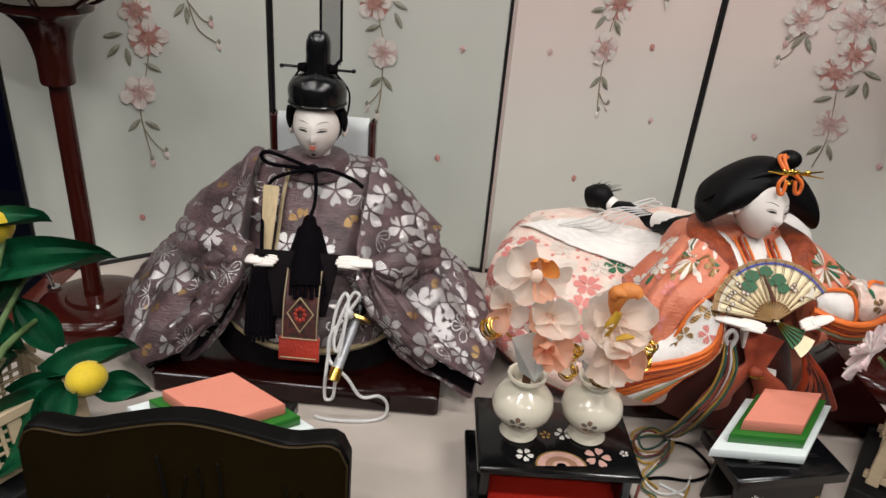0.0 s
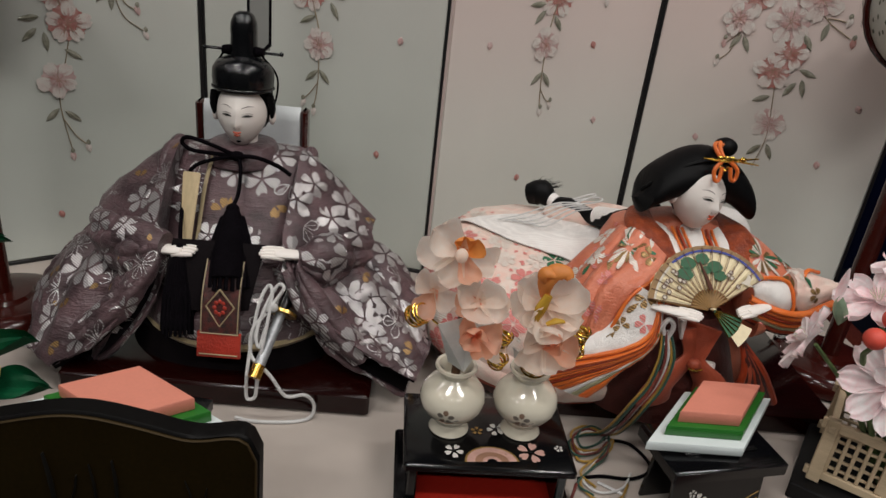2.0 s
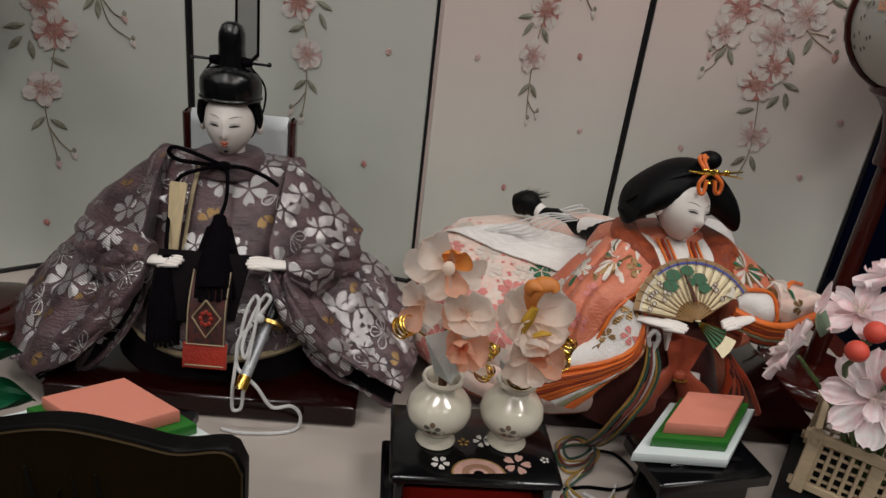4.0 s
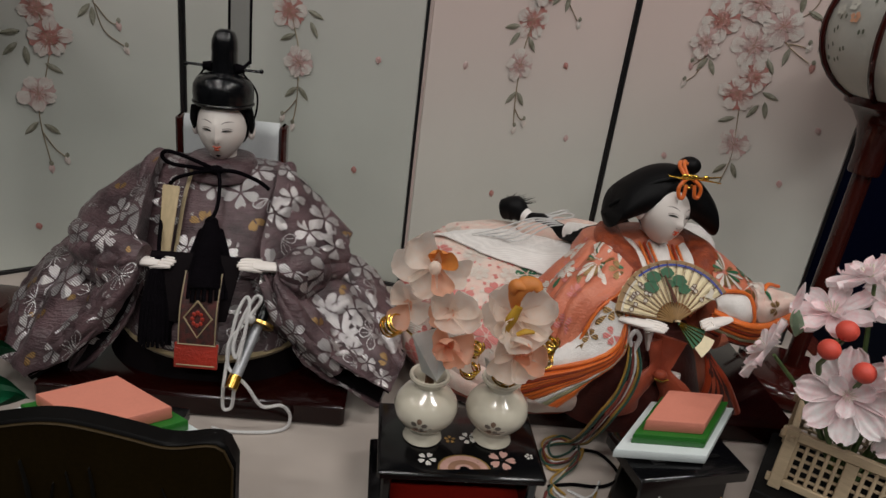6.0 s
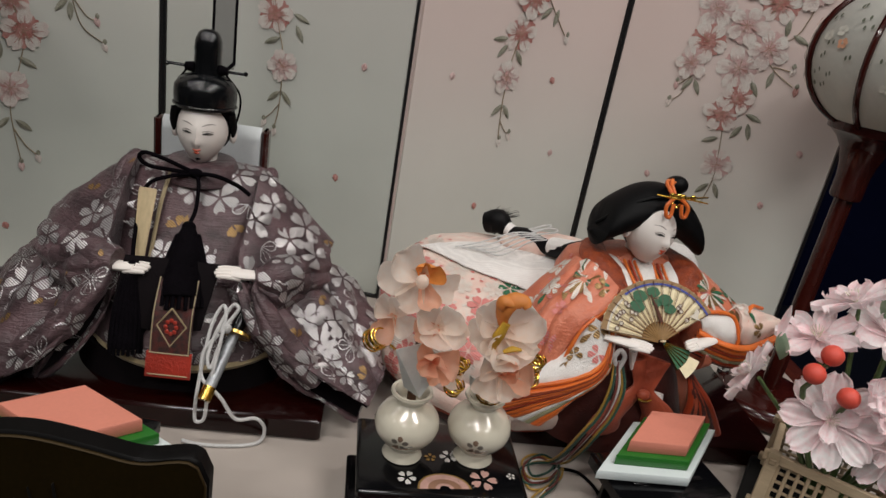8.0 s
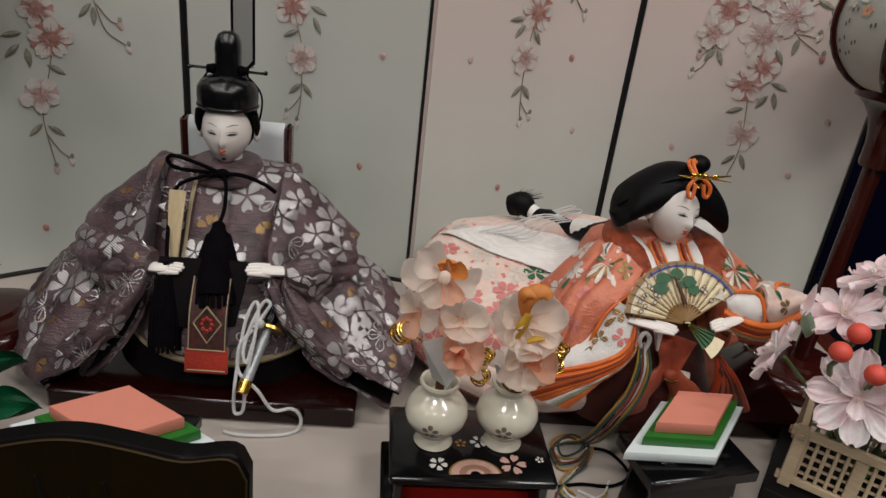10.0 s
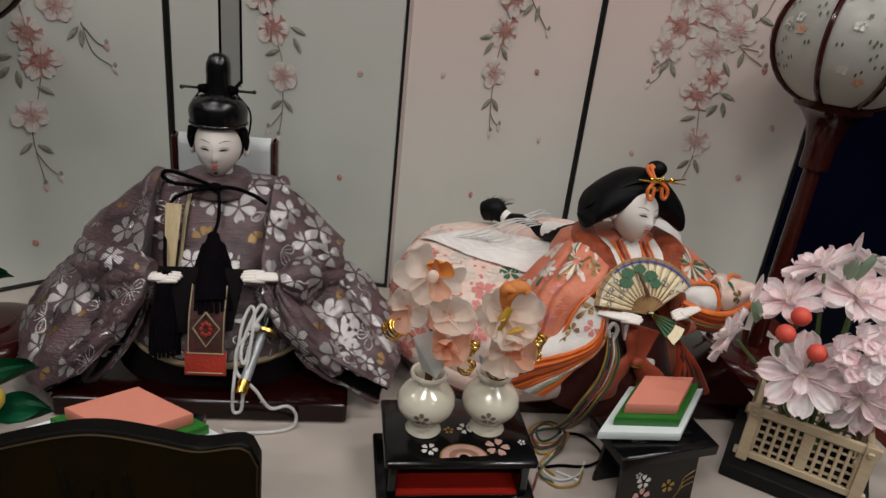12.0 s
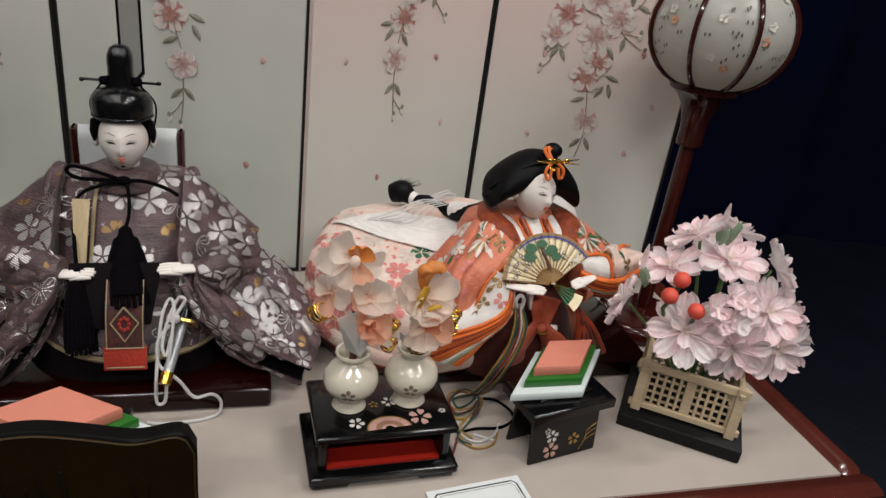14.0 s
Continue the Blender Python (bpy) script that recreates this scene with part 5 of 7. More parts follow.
def tassel(bm, top, bottom, r, mat, cord_mat):
    t, b = V(top), V(bottom)
    rnd = random.Random(3)
    ball(bm, t, r * 0.34, r * 0.34, r * 0.34, cord_mat)
    tube(bm, [t, t.lerp(b, 0.15), t.lerp(b, 0.5), t.lerp(b, 0.95), b], [r * 0.32, r * 0.5, r * 0.85, r, r * 0.9], mat, 16, 10)
    for k in range(22):
        a = TAU * k / 22
        off = V((math.cos(a) * r, math.sin(a) * r, 0))
        tube(bm, [t.lerp(b, 0.12) + off * 0.5, t.lerp(b, 0.55) + off * 0.92, b + off * 1.02 + V((0, 0, rnd.uniform(-0.002, 0.001)))], r * 0.11, mat, 5, 6)

def ribbed(m, across, along, depth):
    """Adds fine uneven cross ribs to a cloth's relief."""
    nt = m.node_tree
    L = nt.links.new
    p = nt.nodes["Principled BSDF"]
    tc = nt.nodes.new("ShaderNodeTexCoord")
    mp = nt.nodes.new("ShaderNodeMapping")
    mp.inputs["Scale"].default_value = (across, across, along)
    L(tc.outputs["Object"], mp.inputs[0])
    rib = node(nt, "ShaderNodeTexNoise", Scale=1.0, Detail=3.0, Distortion=0.6)
    L(mp.outputs[0], rib.inputs["Vector"])
    old = p.inputs["Normal"].links[0].from_socket
    b = node(nt, "ShaderNodeBump", Strength=0.9, Distance=depth)
    L(rib.outputs[0], b.inputs["Height"]), L(old, b.inputs["Normal"]), L(b.outputs[0], p.inputs["Normal"])
    return m


ROBE = ribbed(cloth("mauve_brocade", (0.132, 0.077, 0.085), 1300, 0.34, 0.16, 0.1, 0.6, second=(0.046, 0.027, 0.031), blotch=46), 130, 900, 0.0011)
# near black: lines the sleeves and paints the shade under the hem
LINING_AND_SHADE = cloth("black_lining_and_shade", (0.006, 0.004, 0.005), 900, 0.8, 0.1, 0.0, 0.3, gloss=0.1)
SILVER = thread("silver_thread", (0.56, 0.55, 0.55), (0.15, 0.115, 0.12), 0.28, 0.55)
SILVER_DIM = thread("silver_outline_thread", (0.34, 0.31, 0.31), (0.13, 0.10, 0.105), 0.4, 0.4)
GOLD_THREAD = thread("gold_thread", (0.36, 0.22, 0.08), (0.16, 0.095, 0.055))
BLACK_SILK = cloth("black_silk_cord", (0.0045, 0.0035, 0.005), 2500, 0.8, 0.2, 0.0, 0.8, gloss=0.03)
HAT = surface("black_hat_leather", (0.004, 0.0045, 0.0055), 0.20, vary=0.2, scale=330, bump=0.6, fine=900, coat=0.15, spec=0.4, depth=0.0005)
SKIN = surface("white_bisque", (0.82, 0.765, 0.72), 0.42, vary=0.015, scale=30, bump=0.01)
HAIR = surface("black_silk_hair", (0.0035, 0.0035, 0.004), 0.5, vary=0.2, scale=300, bump=0.5, stretch=(1, 1, 0.1), spec=0.12)
LIP = surface("vermilion_lip", (0.62, 0.09, 0.03), 0.35, bump=0)
BROW = surface("grey_brow_paint", (0.16, 0.12, 0.11), 0.6, bump=0)
BAND = cloth("maroon_band_brocade", (0.095, 0.013, 0.010), 1800, 0.5, 0.2, 0.1, 0.6, second=(0.018, 0.010, 0.009), blotch=260)
RED_SILK = cloth("red_silk_band", (0.44, 0.035, 0.018), 1500, 0.45, 0.15, 0.2, 0.6)
CREAM = cloth("cream_gold_edging", (0.42, 0.33, 0.19), 1500, 0.5, 0.15, 0.2, 0.5)
GAUZE = see_through("black_gauze", (0.05, 0.048, 0.052), 0.42, 0.7)

# ---- male doll: one mesh ----
MM = [ROBE, LINING_AND_SHADE, SILVER, SILVER_DIM, GOLD_THREAD, BLACK_SILK, HAT, SKIN, HAIR, LIP, BROW, BAND, RED_SILK, CREAM, GAUZE]
bm = bm_new()
CX = -0.0985
# body and lap
skin(bm, [level(CX, 0.532, 0.045, 0.070, 0.072, 36), level(CX, 0.530, 0.062, 0.073, 0.073, 36), level(CX, 0.533, 0.078, 0.070, 0.066, 36), level(CX, 0.541, 0.100, 0.062, 0.054, 36, 0.85),
          level(CX, 0.549, 0.125, 0.058, 0.042, 36, 0.72), level(CX, 0.554, 0.143, 0.057, 0.033, 36, 0.68), level(CX, 0.557, 0.155, 0.055, 0.026, 36, 0.68), level(CX, 0.559, 0.161, 0.050, 0.018, 36, 0.75), level(CX, 0.560, 0.163, 0.022, 0.012, 36)], 0)
# skirt hem edged in gold, over a black drum added as painted shade
skin(bm, [level(CX + 0.008, 0.526, 0.040, 0.076, 0.078, 40), level(CX + 0.008, 0.526, 0.044, 0.079, 0.081, 40), level(CX + 0.008, 0.526, 0.047, 0.078, 0.080, 40)], 13)
skin(bm, [level(CX + 0.008, 0.526, 0.047, 0.078, 0.079, 40), level(CX + 0.006, 0.528, 0.060, 0.077, 0.077, 40), level(CX, 0.530, 0.072, 0.068, 0.068, 40)], 0)
skin(bm, [level(CX + 0.004, 0.53, 0.019, 0.083, 0.075, 40, 0.8), level(CX + 0.004, 0.53, 0.041, 0.080, 0.072, 40, 0.8)], 1)
# upper sleeves: flat cloth from the shoulder seam to a pointed elbow
def arm_sleeve(bm, inner, outer, mat, n=9):
    """inner and outer: centre, long half axis, short half axis of the cloth's section."""
    rings = []
    for i in range(n + 1):
        f = i / n
        g = f ** 1.15
        c, a, b = (V(p).lerp(V(q), f if k == 0 else g) for k, (p, q) in enumerate(zip(inner, outer)))
        rings.append(ring(c + V((0, 0, 0.002 * math.sin(math.pi * f))), a, b, 26, 0.8))
    skin(bm, rings, mat)


for s in (-1, 1):
    arm_sleeve(bm, ((CX + s * 0.046, 0.519, 0.130), (0, 0.040, 0.032), (0, -0.012, 0.014)), ((CX + s * 0.103, 0.528, 0.107), (s * 0.003, 0.018, 0.006), (s * 0.002, -0.004, 0.006)), 0)
    tube(bm, [(CX + s * 0.054, 0.552, 0.1635), (CX + s * 0.055, 0.530, 0.153), (CX + s * 0.055, 0.508, 0.132), (CX + s * 0.053, 0.494, 0.110)], [0.0015, 0.0022, 0.0022, 0.0015], 0, 8, 14)
for s, hx in ((-1, -0.040), (1, 0.057)):
    tube(bm, [(CX + hx + s * 0.026, 0.490, 0.108), (CX + hx + s * 0.010, 0.4795, 0.1075), (CX + hx - s * 0.001, 0.476, 0.1075)], [0.015, 0.0125, 0.0085], 0, 14, 8)
for s in (-1, 1):
    tube(bm, [(CX + s * 0.105, 0.517, 0.104), (CX + s * 0.090, 0.500, 0.098), (CX + s * 0.070, 0.484, 0.097), (CX + s * 0.052, 0.474, 0.101)], [0.0030, 0.0042, 0.0042, 0.0030], 0, 10, 14)
# hanging sleeves
bag(bm, [(CX + 0.046, 0.476, 0.100), (CX + 0.064, 0.462, 0.074), (CX + 0.100, 0.452, 0.045), (CX + 0.146, 0.448, 0.022)],
    [(CX + 0.090, 0.552, 0.104), (CX + 0.124, 0.546, 0.084), (CX + 0.148, 0.526, 0.063), (CX + 0.157, 0.488, 0.038)], [0.012, 0.018, 0.026, 0.026], (0.3, -0.4, 1), 0, 1, 52, 60, 0.0014, fold=0.0050)
bag(bm, [(CX - 0.040, 0.476, 0.100), (CX - 0.052, 0.462, 0.068), (CX - 0.076, 0.452, 0.036), (CX - 0.108, 0.447, 0.012)],
    [(CX - 0.090, 0.550, 0.104), (CX - 0.127, 0.541, 0.084), (CX - 0.150, 0.516, 0.052), (CX - 0.150, 0.482, 0.014)], [0.010, 0.016, 0.020, 0.020], (-0.3, -0.5, 1), 0, 1, 52, 60, 0.0014, fold=0.0056)
# broad cuffs that hang from the elbows to the hands
for s, hx in ((-1, -0.042), (1, 0.059)):
    swath(bm, [(CX + s * 0.107, 0.524, 0.112), (CX + s * 0.088, 0.502, 0.119), (CX + hx + s * 0.012, 0.482, 0.117), (CX + hx, 0.475, 0.112)],
          [(CX + s * 0.100, 0.506, 0.084), (CX + s * 0.082, 0.484, 0.082), (CX + hx + s * 0.014, 0.468, 0.089), (CX + hx + s * 0.001, 0.468, 0.100)], 0, 0.006, 0.002, ns=34, nc=26, fold=0.0030, waves=2.6)
    swath(bm, [(CX + hx + s * 0.002, 0.473, 0.106), (CX + hx + s * 0.016, 0.462, 0.092), (CX + hx + s * 0.036, 0.456, 0.070), (CX + hx + s * 0.058, 0.453, 0.048)],
          [(CX + hx - s * 0.001, 0.470, 0.098), (CX + hx + s * 0.004, 0.460, 0.080), (CX + hx + s * 0.020, 0.454, 0.056), (CX + hx + s * 0.046, 0.451, 0.034)], 0, 0.005, 0.002, ns=30, nc=16, fold=0.002, waves=2)
# folds that fall from the wrists
for s, ex, ez in ((-1, -0.088, 0.020), (1, 0.094, 0.046)):
    tube(bm, [(CX + s * 0.050, 0.474, 0.098), (CX + s * 0.058 + s * 0.008, 0.462, 0.075), (CX + ex, 0.455, ez)], [0.006, 0.007, 0.003], 0, 10, 12, flat=0.7)
for s in (-1, 1):
    tube(bm, [(CX + s * 0.048, 0.561, 0.161), (CX + s * 0.0535, 0.553, 0.1615), (CX + s * 0.0555, 0.532, 0.153), (CX + s * 0.054, 0.512, 0.132), (CX + s * 0.051, 0.496, 0.108)], [0.002, 0.0036, 0.0042, 0.004, 0.002], 0, 12, 18)
ruffle(bm, {0}, 0.0034, 40, (1, 1, 0.5))
ruffle(bm, {0}, 0.0014, 95, (1, 0.6, 0.6))
ruffle(bm, {0}, 0.0007, 160, (1, 1, 1))
# motifs
dec = Decals(bm, {0})
rnd = random.Random(12)
for c, n, _ in dec.scatter(rnd, 150, 0.0195, (-0.26, 0.44, 0.01), (0.06, 0.56, 0.17)):
    kind = rnd.random()
    turn = rnd.random() * 6
    if kind < 0.66:
        dec.bloom(c, n, rnd.uniform(0.0105, 0.0155), 2, turn, 5, 0.0006, rnd.choice((0, 0, 0, 1)))
    elif kind < 0.88:
        tx, ty = dec.frame_at(c, n, turn)
        for k in range(rnd.choice((2, 3, 5))):
            dec.outline_at(c, n, tx, ty, TAU * k / 5, 0.001, rnd.uniform(0.012, 0.016), 0.0085, 2, 0.0006)
    else:
        dec.bloom(c, n, rnd.uniform(0.007, 0.010), 4, turn, 5, 0.0005, 3)
# massed blossoms on the right sleeve
for k in range(13):
    f = k / 12
    c = V((CX + 0.098 + 0.050 * f, 0.474 - 0.006 * f + 0.016 * math.sin(k * 2.4), 0.078 - 0.046 * f + 0.010 * math.sin(k * 2.4)))
    hit = dec.tree.find_nearest(c)
    dec.bloom(hit[0], hit[1] if hit[1].z > 0 else -hit[1], 0.0085, 2, k * 1.3, 5, 0.0008)
for c, n, _ in dec.scatter(rnd, 70, 0.012, (-0.26, 0.44, 0.01), (0.06, 0.56, 0.17)):
    tx, ty = dec.frame_at(c, n, rnd.random() * 6)
    dec.petal_at(c, n, tx, ty, 0, 0, rnd.uniform(0.004, 0.008), 0.004, rnd.choice((3, 3, 2, 4)), 0.0003, 0)
# chest strip, collar and bands
tube(bm, [(CX - 0.018, 0.530, 0.160), (CX - 0.020, 0.514, 0.140), (CX - 0.021, 0.490, 0.100)], 0.0016, 13, 6, 8, flat=0.6)
skin(bm, [level(CX, 0.552, 0.150, 0.026, 0.026, 28), level(CX, 0.550, 0.153, 0.0285, 0.0285, 28), level(CX, 0.551, 0.160, 0.0285, 0.028, 28), level(CX, 0.553, 0.167, 0.0245, 0.024, 28), level(CX, 0.553, 0.168, 0.018, 0.018, 28)], 0)
# neck, head, hair and hat
skin(bm, [level(CX, 0.553, 0.155, 0.010, 0.010, 16), level(CX, 0.553, 0.180, 0.011, 0.011, 16)], 7)
HM = pose(CX, 0.551, 0.1915, -4, 0, 2)
doll_head(bm, HM, 0.0188, 0.0235, 0.0268, 7, 8, 9, 10)
for s in (-1, 1):
    ball(bm, (s * 0.0215, 0.004, -0.003), 0.003, 0.0042, 0.0065, 7, HM, 10, 8)
    tube(bm, [HM @ V((s * 0.0205, -0.004, 0.014)), HM @ V((s * 0.0222, -0.001, 0.004)), HM @ V((s * 0.0215, 0.002, -0.006))], [0.003, 0.0028, 0.001], 8, 8, 6)
skin(bm, [[HM @ V(p) for p in level(0, 0.006, z, rx, ry, 24)] for z, rx, ry in ((-0.012, 0.016, 0.016), (-0.004, 0.0205, 0.019), (0.010, 0.0212, 0.0205), (0.020, 0.0208, 0.0215))], 8)
HT = pose(CX, 0.553, 0.2085, -3, 0, 2) @ Matrix.Diagonal((0.91, 0.91, 0.92, 1))
skin(bm, [[HT @ V(p) for p in level(0, 0, z, rx, ry, 32)] for z, rx, ry in ((-0.001, 0.0232, 0.0248), (0.0, 0.0243, 0.0258), (0.002, 0.0246, 0.026), (0.009, 0.0252, 0.0265), (0.016, 0.0248, 0.026), (0.0215, 0.0215, 0.0225), (0.025, 0.015, 0.016), (0.026, 0.010, 0.012))], 6)
skin(bm, [[HT @ V(p) for p in level(0, 0.003, z, rx, ry, 24, 0.85)] for z, rx, ry in ((0.018, 0.0118, 0.012), (0.030, 0.0108, 0.011), (0.042, 0.0104, 0.0106), (0.045, 0.0108, 0.011), (0.052, 0.0104, 0.0104), (0.058, 0.008, 0.008), (0.0605, 0.004, 0.004))], 6)
tube(bm, [HT @ p for p in level(0, 0, 0.0015, 0.0249, 0.0263, 36)], 0.0009, 6, 6, 0, True)
tube(bm, [HT @ V((-0.031, 0.000, 0.0305)), HT @ V((0.031, 0.000, 0.0295))], 0.0011, 6, 8)
for s in (-1, 1):
    ball(bm, HT @ V((s * 0.031, 0, 0.030)), 0.0018, 0.0018, 0.0018, 6, None, 10, 6)
    tube(bm, [HT @ V((s * 0.010, 0, 0.030)), HT @ V((s * 0.017, 0, 0.030))], [0.0042, 0.003], 5, 10)
    tube(bm, [HT @ V((s * 0.016, -0.002, 0.027)), HT @ V((s * 0.0262, 0.006, 0.012)), HT @ V((s * 0.0255, 0.012, -0.006)), HT @ V((s * 0.0200, 0.010, -0.022)), HT @ V((s * 0.012, -0.004, -0.036)), HT @ V((0, -0.020, -0.0405))], 0.0008, 5, 8, 18)
# the tall gauze tail of the hat
for x in (-0.0085, 0.0085):
    tube(bm, [(CX + x + 0.004, 0.588, 0.235), (CX + x + 0.002, 0.598, 0.30), (CX + x, 0.606, 0.40)], 0.0011, 5, 6, 8)
tube(bm, [(CX + 0.0125, 0.588, 0.237), (CX + 0.006, 0.582, 0.230), (CX, 0.576, 0.226)], 0.0014, 5, 6, 6)
skin(bm, [[V((CX - 0.0045, 0.588, 0.232)), V((CX - 0.0065, 0.598, 0.30)), V((CX - 0.0085, 0.606, 0.40))], [V((CX + 0.0125, 0.588, 0.232)), V((CX + 0.0105, 0.598, 0.30)), V((CX + 0.0085, 0.606, 0.40))]], 14, False, False)
# chin cord: a bow with one loop, one tail and two long strands
K = V((CX + 0.002, 0.5235, 0.1640))
tube(bm, [K, K + V((-0.020, -0.002, 0.008)), K + V((-0.036, 0.000, 0.011)), K + V((-0.041, 0.002, 0.006)), K + V((-0.034, 0.000, 0.0015)), K + V((-0.018, -0.002, 0.001)), K], 0.0016, 5, 8, 28)
tube(bm, [K, K + V((0.016, -0.003, 0.001)), K + V((0.032, -0.004, -0.004)), K + V((0.041, -0.004, -0.010))], 0.0017, 5, 8, 14)
ball(bm, K, 0.0055, 0.004, 0.0038, 5)
tube(bm, [K, K + V((0.004, -0.006, -0.006)), K + V((0.005, -0.016, -0.022)), K + V((0.003, -0.026, -0.031))], 0.0015, 5, 8, 14)
tube(bm, [K, K + V((-0.016, -0.004, -0.003)), K + V((-0.031, -0.008, -0.010)), K + V((-0.035, -0.016, -0.026)), K + V((-0.031, -0.040, -0.046)), K + V((-0.028, -0.050, -0.056))], 0.0015, 5, 8, 22)
tassel(bm, K + V((0.003, -0.026, -0.033)), (CX + 0.010, 0.464, 0.090), 0.0150, 5, 5)
tassel(bm, K + V((-0.028, -0.050, -0.056)), (CX - 0.0235, 0.452, 0.054), 0.0112, 5, 5)
# flat black panel between the sleeves, above the band
swath(bm, [(CX - 0.032, 0.476, 0.114), (CX, 0.474, 0.116), (CX + 0.034, 0.476, 0.115)], [(CX - 0.036, 0.456, 0.070), (CX, 0.452, 0.070), (CX + 0.026, 0.455, 0.072)], 1, 0.002, 0.0012, ns=14, nc=10)
# hands
doll_hand(bm, (CX - 0.040, 0.4755, 0.1050), (CX - 0.013, 0.4685, 0.1090), (0, -0.6, 1), 7, 0.0115)
doll_hand(bm, (CX + 0.057, 0.477, 0.109), (CX + 0.030, 0.470, 0.112), (0, -0.6, 1), 7, 0.0115)
# hanging band with a diamond
strip = smooth_path([(CX + 0.008, 0.468, 0.105), (CX + 0.0085, 0.452, 0.088), (CX + 0.0085, 0.446, 0.071), (CX + 0.0085, 0.4435, 0.059)], 12)
skin(bm, [[p + V((-0.0135, -0.001, 0)), p + V((0.0135, -0.001, 0)), p + V((0.0135, 0.001, 0)), p + V((-0.0135, 0.001, 0))] for p in strip], 11)
low = smooth_path([(CX + 0.0085, 0.4432, 0.059), (CX + 0.0085, 0.4405, 0.049), (CX + 0.0085, 0.4395, 0.0415)], 6)
skin(bm, [[p + V((-0.0152, -0.0012, 0)), p + V((0.0152, -0.0012, 0)), p + V((0.0152, 0.0012, 0)), p + V((-0.0152, 0.0012, 0))] for p in low], 12)
for x in (-0.0128, 0.0128):
    tube(bm, [p + V((x, -0.0016, 0)) for p in strip], 0.0005, 13, 5)
for p in (strip[-1], low[-2]):
    tube(bm, [p + V((-0.0135, -0.0018, 0)), p + V((0.0135, -0.0018, 0))], 0.0005, 13, 5)
dd = V((CX + 0.0085, 0.4495, 0.0780))
corners = [V((0, -0.002, 0.0135)), V((0.0098, -0.0028, 0)), V((0, -0.0062, -0.0140)), V((-0.0098, -0.0028, 0)), V((0, -0.002, 0.0135))]
tube(bm, [dd + p for p in corners], 0.0007, 13, 6)
for k in range(8):
    a = TAU * k / 8
    p = dd + V((0.0035 * math.cos(a), -0.0042 + 0.0012 * math.sin(a), 0.0045 * math.sin(a)))
    ball(bm, p, 0.0015, 0.0006, 0.0018, 12, None, 8, 6)
male = finish("male_doll", bm, MM, (CX, 0.53, 0.019))
tagged(male, "seated male court doll in mauve silver-flowered robe and tall black hat", "doll")

# scepter and sword that the doll holds
bm = bm_new()
m = Matrix.Translation((CX - 0.0275, 0.486, 0.100)) @ Matrix.Rotation(-0.36, 4, "X") @ Matrix.Rotation(0.02, 4, "Y")
rings = []
for z, w in ((0.0, 0.0034), (0.002, 0.0038), (0.030, 0.0050), (0.056, 0.0062), (0.0580, 0.0056)):
    rings.append([m @ V((w * c, 0.0012 * s, z)) for c, s in ((-1, -0.6), (-0.8, -1), (0.8, -1), (1, -0.6), (1, 0.6), (0.8, 1), (-0.8, 1), (-1, 0.6))])
skin(bm, rings)
tagged(finish("wooden_scepter", bm, SHAKU_WOOD, tuple(m.translation)), "flat pale wooden scepter held by the male doll", "scepter")

sword = thing("toy_sword", (-0.05, 0.452, 0.068), "small sword with silver grip, gilt guard and white cord", "sword")
SW = V((-0.05, 0.452, 0.068))
a, b = V((-0.0495, 0.458, 0.071)) - SW, V((-0.0590, 0.428, 0.044)) - SW
SILVER_WRAP = surface("silver_brocade_grip", (0.42, 0.44, 0.46), 0.35, metal=0.4, vary=0.2, scale=300, bump=0.5, fine=1500)
bm = bm_new()
tube(bm, [a, b], [0.0036, 0.0040], 0, 14)
part("grip", bm, SILVER_WRAP, sword)
bm = bm_new()
e = (b - a).normalized()
tube(bm, [b - e * 0.001, b + e * 0.0085], [0.0045, 0.0048], 0, 10)
part("pommel", bm, GOLD, sword, "gold pommel cap")
bm = bm_new()
tube(bm, [a - e * 0.0012, a + e * 0.0012], 0.0120, 0, 24, flat=0.75)
part("guard", bm, BRASS, sword, "gilt oval guard")
bm = bm_new()
tube(bm, [a, a - e * 0.06], [0.0045, 0.0040], 0, 10)
part("scabbard", bm, BLACK_LACQUER, sword, "black scabbard")


def w(*p):
    return V(p) - SW


bm = bm_new()
tube(bm, [w(-0.058, 0.447, 0.076), w(-0.066, 0.440, 0.066), w(-0.066, 0.434, 0.050), w(-0.060, 0.431, 0.046), w(-0.057, 0.436, 0.062), w(-0.055, 0.452, 0.088), w(-0.059, 0.458, 0.092), w(-0.064, 0.450, 0.080), w(-0.0665, 0.436, 0.054), w(-0.0675, 0.428, 0.036)], 0.0013, 0, 8, 50)
tube(bm, [w(-0.057, 0.447, 0.078), w(-0.050, 0.452, 0.088), w(-0.047, 0.454, 0.094), w(-0.052, 0.456, 0.094), w(-0.059, 0.448, 0.080), w(-0.063, 0.438, 0.064), w(-0.060, 0.434, 0.056), w(-0.057, 0.442, 0.068)], 0.0013, 0, 8, 40)
tube(bm, [w(-0.0675, 0.428, 0.036), w(-0.068, 0.4275, 0.022), w(-0.0665, 0.4265, 0.0165), w(-0.0615, 0.427, 0.019), w(-0.060, 0.4285, 0.034), w(-0.0575, 0.431, 0.043)], 0.0013, 0, 8, 24)
